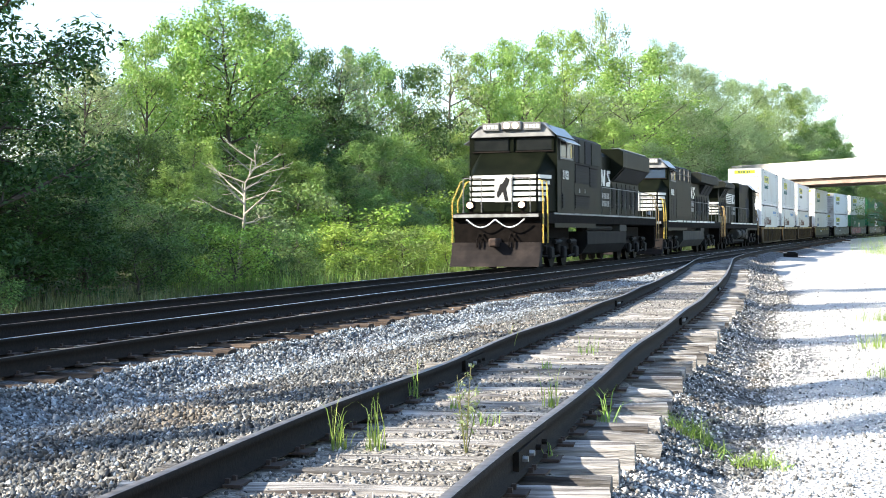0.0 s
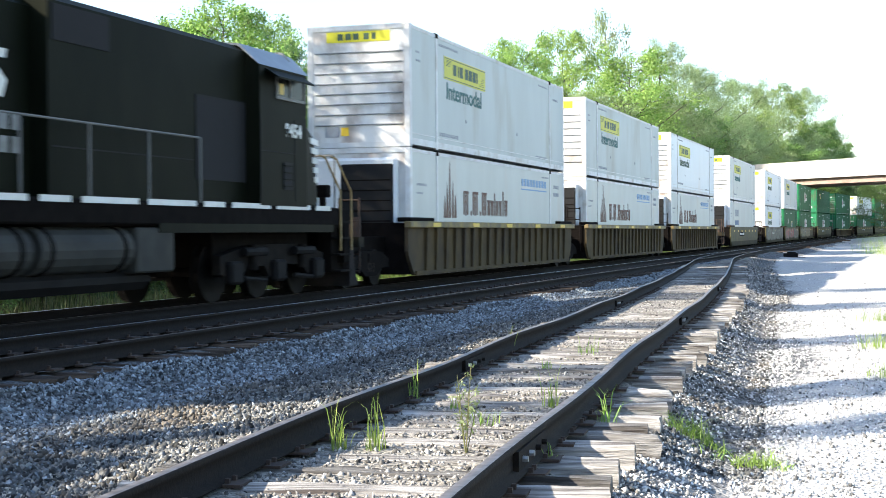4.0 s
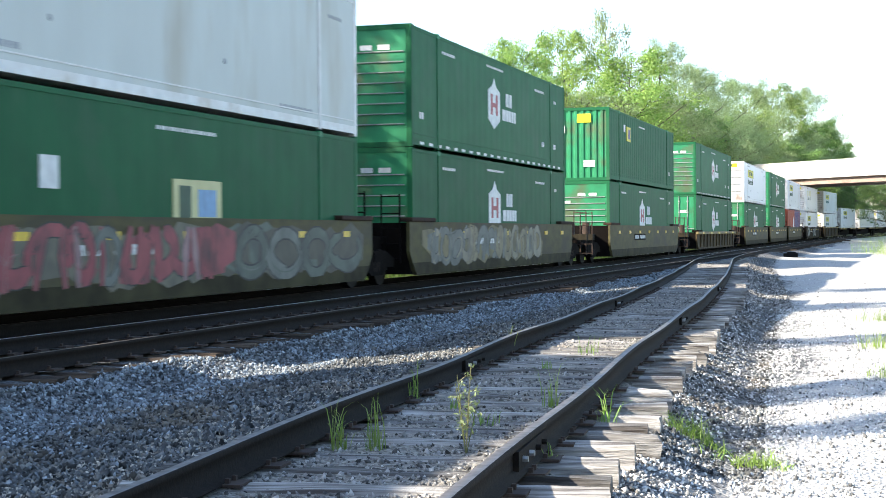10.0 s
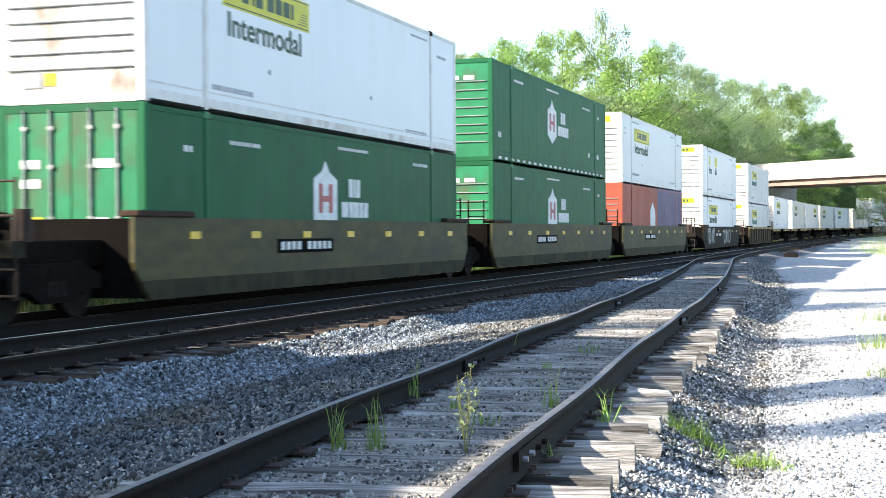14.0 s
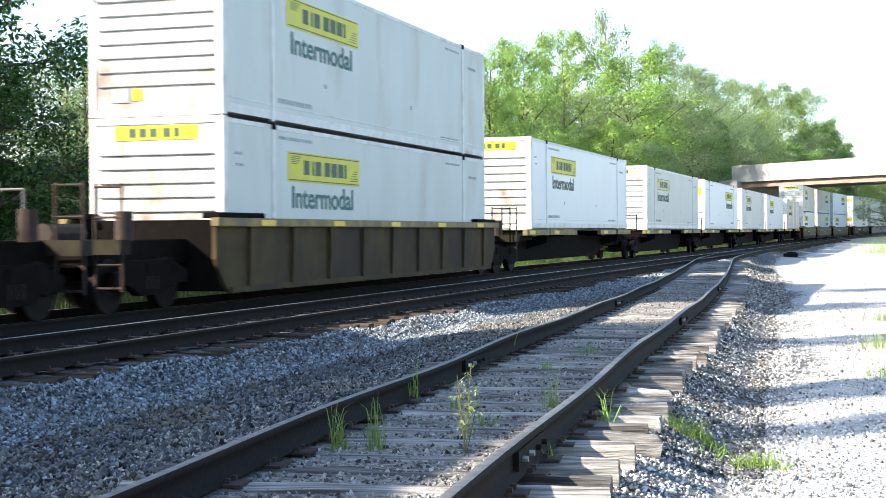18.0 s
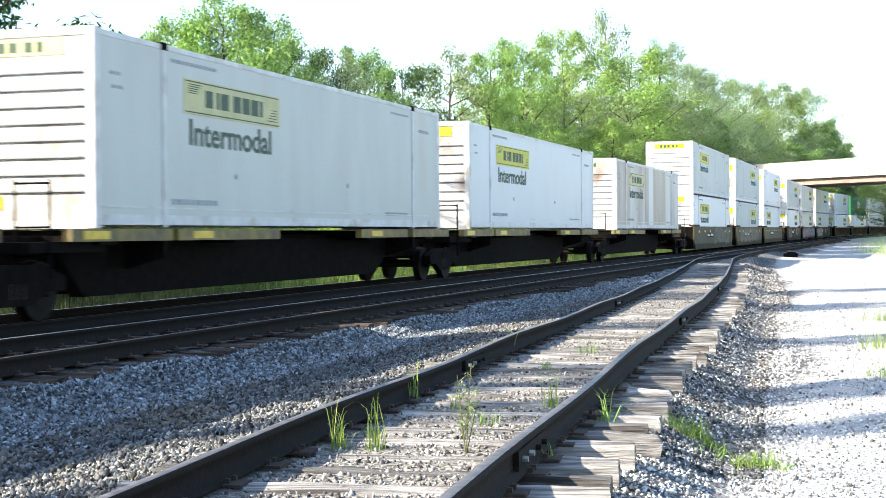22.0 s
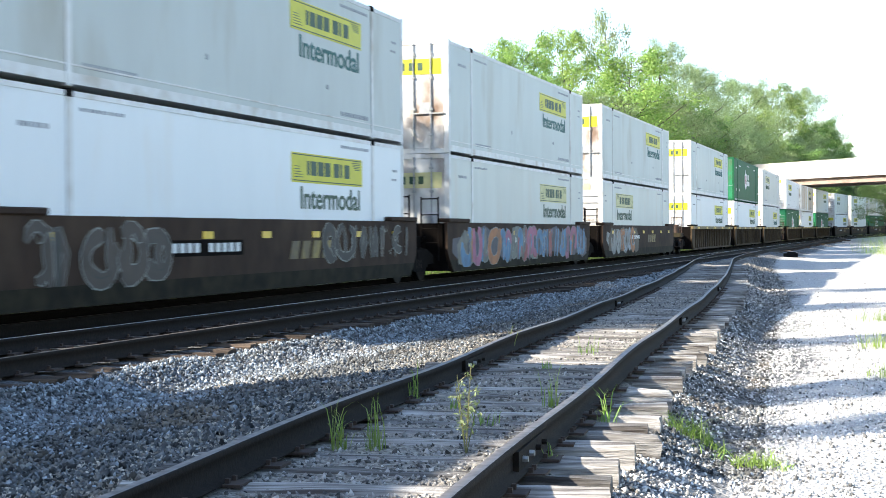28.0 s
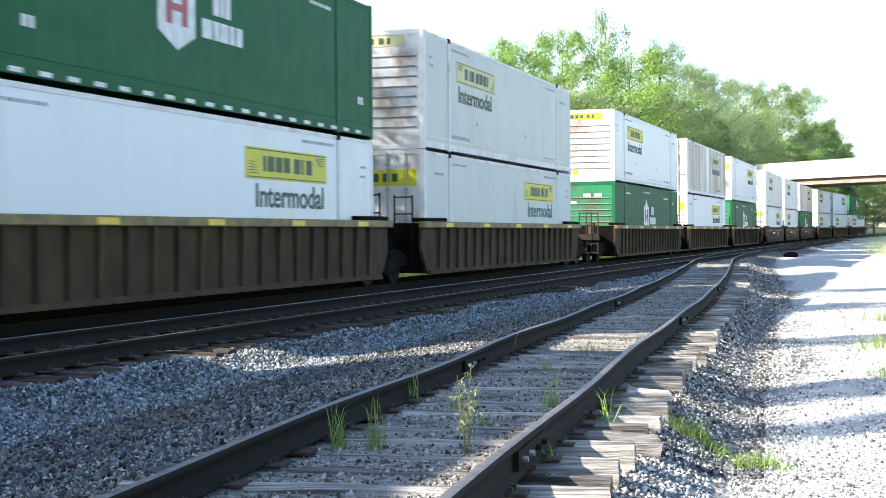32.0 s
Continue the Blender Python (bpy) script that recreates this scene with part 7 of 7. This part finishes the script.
            for a in (5.1, 6.0):
                bx("small_plate", lo, M_STRIPE, a, a + 0.12, *sorted((k * cw, k * (cw + 0.01))), 2.58, 2.72)
            for (a, b, m_) in ((4.35, 4.95, M_VOID), (5.05, 5.9, M_LOCO_GREY), (6.05, 7.0, M_VOID), (7.15, 8.6, M_LOCO_GREY)):
                bx("upper_panel", lo, m_, a, b, *sorted((k * cw, k * (cw + 0.03))), 3.62, ct - 0.16, r=0.008)
            bx("cabinet_seam", lo, M_VOID, c1 + 0.02, ce - 0.02, *sorted((k * cw, k * (cw + 0.006))), 3.575, 3.60)
        elif kind == "plain":
            for i in range(6):
                a = 4.05 + i * 0.72
                bx("louvre_window", lo, M_VOID if i % 2 == 0 else M_GLASS_DARK, a, a + 0.56, *sorted((k * cw, k * (cw + 0.012))), 3.78, ct - 0.16)
                bx("window_post", lo, M_LOCO_GREY, a + 0.58, a + 0.66, *sorted((k * cw, k * (cw + 0.03))), 3.74, ct - 0.14)
            bm = bmesh.new()
            rod(bm, (4.0, k * (cw + 0.05), 4.06), (8.4, k * (cw + 0.05), 4.06), 0.016, 6)
            part("grab_rail", bm, M_HANDW, lo)
            bx("cabinet_seam", lo, M_VOID, 5.6, 8.3, *sorted((k * cw, k * (cw + 0.006))), 2.40, 2.42)
            bm = bmesh.new()
            tube(bm, [(ce + 0.02, k * (W2 + 0.2), zh - 0.1), (ce + 0.25, k * (W2 + 0.05), 3.9), (ce + 0.45, k * (W2 + 0.03), 3.3)], 0.035, 6)
            part("drain_pipe", bm, M_VOID, lo)
        else:
            bx("louvre_window", lo, M_VOID, ce - 1.6, ce - 0.1, *sorted((k * cw, k * (cw + 0.015))), 3.86, ct - 0.16)
            bx("cab_doorway", lo, M_VOID, c1 + 0.03, c1 + 1.9, *sorted((k * cw, k * (cw + 0.015))), 2.1, 3.5)
            bx("cabinet_seam", lo, M_VOID, c1 + 2.0, ce - 0.1, *sorted((k * cw, k * (cw + 0.006))), 2.40, 2.42)
        # herald: pale stripes with a slanted end, slanted blocks, and rows of bars below
        y0, y1 = sorted((k * (W2 + 0.010), k * (W2 + 0.016)))
        s0, s1, n = q["stripes"]
        flip = kind == "older"
        for i in range(n):
            z = 3.02 + i * 0.70 / n
            bm = bmesh.new()
            cutl = 0.75 * (1 - i / n)
            a, b = (s0, s1 - cutl) if not flip else (s0 + 0.25 * (1 - i / n), s1)
            prism(bm, [(a, z), (b - 0.06, z), (b, z + 0.42 / n), (a, z + 0.42 / n)], y0, y1, 'y')
            part("herald_stripe", bm, M_LOCOW, lo)
        b0, b1 = q["blocks"]
        u = (b1 - b0) / 3.0
        mir = lambda prof: [(b0 + b1 - x_, z_) for x_, z_ in prof] if k > 0 else prof
        for a, wd, sl in ((b0, 0.28, 0.10), (b0 + u * 0.95, 0.28, 0.10)):
            bm = bmesh.new()
            prism(bm, mir([(a, 3.02), (a + wd, 3.02), (a + wd + sl, 3.66), (a + sl, 3.66)]), y0, y1, 'y')
            part("herald_block", bm, M_LOCOW, lo)
        bm = bmesh.new()
        prism(bm, mir([(b0 + 0.12, 3.66), (b0 + 0.42, 3.66), (b0 + u + 0.2, 3.02), (b0 + u - 0.12, 3.02)]), y0, y1 + 0.001, 'y')
        part("herald_block", bm, M_LOCOW, lo)
        e0, e1 = b0 + u * 1.75, b1
        for prof in ([(e0 + 0.10, 3.52), (e0 + 0.22, 3.66), (e1, 3.66), (e1 - 0.05, 3.54)], [(e0 + 0.10, 3.52), (e0 + 0.32, 3.54), (e1 - 0.02, 3.25), (e1 - 0.25, 3.22)], [(e0 - 0.05, 3.02), (e0, 3.16), (e1 - 0.25, 3.22), (e1 - 0.02, 3.25), (e1 - 0.12, 3.02)]):
            bm = bmesh.new()
            prism(bm, mir(prof), y0, y1, 'y')
            part("herald_block", bm, M_LOCOW, lo)
        r0, r1, rz = q["rows"]
        for r_ in range(2 if k == seen else 0):
            step = (r1 - r0) / 7.0
            for i in range(7):
                bx("name_bar", lo, M_STRIPE, r0 + i * step, r0 + (i + 0.72) * step, y0, y1, rz - r_ * 0.31 - 0.1, rz - r_ * 0.31 + 0.12)
        handrail(lo, ce if kind != "older" else c1 + 2.2, 20.4, k * 1.46, DZ, DZ + 1.05)
        # stripes round the rear end
        for i in range(5):
            z = 2.25 + i * 0.17
            bx("rear_stripe", lo, M_LOCOW, q["rear"] - 0.55 - 0.05 * i, q["rear"], *sorted((k * W2, k * (W2 + 0.012))), z, z + 0.1)
    # rear end
    bx("rear_platform", lo, M_DARK, L - 1.4, L - 0.6, -1.4, 1.4, DZ - 0.3, DZ)
    bx("rear_pilot", lo, M_DARK, L - 1.05, L - 0.75, -1.4, 1.4, 0.5, DZ - 0.3)
    for y0, y1 in ((-1.2, -0.5), (0.5, 1.2)):
        bm = bmesh.new()
        tube(bm, [(L - 0.7, y0, DZ), (L - 0.7, y0, DZ + 1.05), (L - 0.7, y1, DZ + 1.05), (L - 0.7, y1, DZ)], 0.018, 6)
        part("rear_handrail", bm, M_HANDW, lo)
    for i in range(5):
        z = 2.25 + i * 0.17
        for y0, y1 in ((-0.93, -0.3), (0.3, 0.93)):
            bx("rear_stripe", lo, M_LOCOW, q["rear"], q["rear"] + 0.012, y0, y1, z, z + 0.1)
    if number:
        me = text_mesh(number, 0.38, M_LOCOW, 0.010, 1.1)
        w_ = max(v.co.x for v in me.vertices)
        part("number", mesh_copy_at(me, Matrix.Translation((q["rear"] + 0.012, -w_ / 2, 3.55)) @ Matrix.Rotation(radians(90), 4, 'Z')), None, lo)
    for y in (-0.13, 0.13):
        bm = bmesh.new()
        rod(bm, (q["rear"], y, 4.12), (q["rear"] + 0.06, y, 4.12), 0.09, 12)
        part("rear_light", bm, M_GLASS, lo)
    return tagged(lo, label, "locomotive", group="locomotives")


# ================= the train, from its head =================
lead = locomotive("wide", "1103", "black diesel locomotive with white nose stripes and lit headlights")
second = locomotive("plain", "8035", "black diesel locomotive with white nose stripes, running behind the leader")
third = locomotive("older", "9454", "black diesel locomotive running backwards, cab towards the cars")
MOVERS += [(lead, -6.9, 22.2, Matrix.Identity(4)), (second, 16.5, 22.2, Matrix.Identity(4)), (third, 38.85, 22.2, pose(22.2, 0, 0, 0, 0, 180))]

BOX = build_containers()
ART = 1.73      # half the gap between platforms of one articulated car
END = 3.55      # from the load to the car's end sill


def triple(style, **kw):
    """The three platforms of an articulated well car: which trucks and ends each one has."""
    a = well_unit(style, END, ART, 2.1, ART, "coupler", "joint", **kw.get("a", {}), label=kw["label"])
    b = well_unit(style, ART, ART, None, ART, "joint", "joint", **kw.get("b", {}), label=kw["label"])
    c = well_unit(style, ART, END, None, 2.1, "joint", "coupler", **kw.get("c", {}), label=kw["label"])
    return [a, b, c]


def single(style, **kw):
    return well_unit(style, END, END, 2.1, 2.1, "coupler", "coupler", **kw)


# (place along the train, car, upper load, lower load); a minus sign turns the load round, doors leading
R3 = dict(label="tan ribbed articulated well car with a yellow top sill")
brown = dict(side=M_BROWN_RIB, rib_n=20)
CARS = [
    (triple("ribbed", a=dict(rib_n=20), b=dict(rib_n=20), c=dict(rib_n=20), **R3), (65.05, 84.8, 104.6), (("A", "C"), ("A", "C"), ("W", "C"))),
    ([single("smooth", label="olive and black single well car, plain-sided")], (128.6,), (("T", "M"),)),
    (triple("smooth", label="weathered tan well car covered with graffiti",
            a=dict(graf=[(0.3, 15.8, 0.36, 1.42, "grey")]), b=dict(graf=[(0.3, 9.5, 0.36, 1.42, "red"), (9.5, 15.6, 0.36, 1.42, "grey")]), c=dict(graf=[(0.8, 11.8, 0.36, 1.42, "tan")])),
     (152.7, 172.35, 192.1), (("W", "W"), ("A", "F"), ("G", "G"))),
    ([single("smooth", label="dark olive single well car")], (216.15,), (("E", "G"),)),
    ([single("ribbed", rib_n=12, sill=1.16, label="mustard ribbed single well car with low sides", side=M_RIBBED)], (240.1,), (("G", "-G"),)),
    (triple("smooth", label="olive articulated well car with yellow reflector patches"), (264.1, 283.8, 303.45), (("W", "-G"), ("G", "G"), ("W", "Q"))),
    ([single("smooth", label="black single well car with teal and white graffiti", side=M_OLIVE_LOW, graf=[(0.6, 3.8, 0.36, 1.4, "teal"), (8.2, 11.5, 0.36, 1.4, "teal")])], (327.4,), (("B", "W"),)),
    ([single("ribbed", rib_n=9, label="tan ribbed single well car")], (351.4,), (("A", "A"),)),
    (triple("smooth", label="olive articulated well car with pale sprayed writing", a=dict(graf=[(7.5, 15.0, 0.4, 1.42, "white")]), b=dict(graf=[(1.5, 14.0, 0.4, 1.42, "white")])),
     (492.9, 512.6, 532.4), (("A", "W"), ("-A", "-A"), ("-W", "W"))),
    (triple("smooth", label="dark brown articulated well car with graffiti", a=dict(side=M_BROWN, graf=[(0.4, 4.6, 0.4, 1.4, "dark"), (10.5, 15.9, 0.6, 1.42, "dark")]), b=dict(side=M_BROWN, graf=[(0.3, 15.6, 0.3, 1.42, "bright")]),
            c=dict(side=M_BROWN, graf=[(0.6, 6.5, 0.3, 1.42, "blue")])), (556.1, 575.8, 595.5), (("-A", "-W"), ("-A", "-P"), ("-A", "P"))),
    (triple("ribbed", a=brown, b=brown, c=brown, label="brown ribbed articulated well car with a yellow top sill"), (619.0, 638.7, 658.4), (("-A", "-W"), ("-G", "-W"), ("P", "-A"))),
    (triple("ribbed", a=brown, b=brown, c=brown, label="brown ribbed articulated well car"), (682.6, 702.3, 722.0), (("W", "G"), ("-R", "-W"), ("-W", "G"))),
    (triple("smooth", label="dark brown articulated well car", a=dict(side=M_BROWN), b=dict(side=M_BROWN), c=dict(side=M_BROWN)), (745.9, 765.6, 785.3), (("P", "-W"), ("W", "W"), ("-R", "G"))),
    (triple("ribbed", label="tan ribbed articulated well car"), (809.2, 828.9, 848.6), (("W", "W"), ("-W", "W"), ("G", "W"))),
]
SPINE = [(372.8, "W", 2.6, 2.3), (393.9, "P", 2.6, 1.3), (412.8, "-W", 1.3, 1.3), (431.9, "P", 1.3, 1.2), (450.7, "W", 1.2, 2.3), (471.4, "R", 2.3, 2.3)]
USED = set()


def load(key, p, z):
    rev = key.startswith("-")
    key = key.strip("-")
    ob = BOX[key]
    if key in USED:
        ob = copy_thing(ob, Matrix.Identity(4))
    USED.add(key)
    MOVERS.append((ob, p, CL, pose(CL, 0, z, 0, 0, 180) if rev else pose(0, 0, z)))


for units, places, loads in CARS:
    for u, p, (up, low) in zip(units, places, loads):
        MOVERS.append((u, p, CL, Matrix.Identity(4)))
        load(low, p, 0.325)
        load(up, p, 0.325 + CH + 0.012)
for p, key, pre, post in SPINE:
    MOVERS.append((spine_unit(pre, post, "black articulated spine car platform with yellow side rails"), p, CL, Matrix.Identity(4)))
    load(key, p, 1.285)

# ================= movement =================
STEPS = [i * 1.0 for i in range(33)]


def motions():
    for ob, p, ahead, own in MOVERS:
        walk(ob, [(t, track_pose(p - SPEED * t, ahead) @ own) for t in STEPS])


motions()
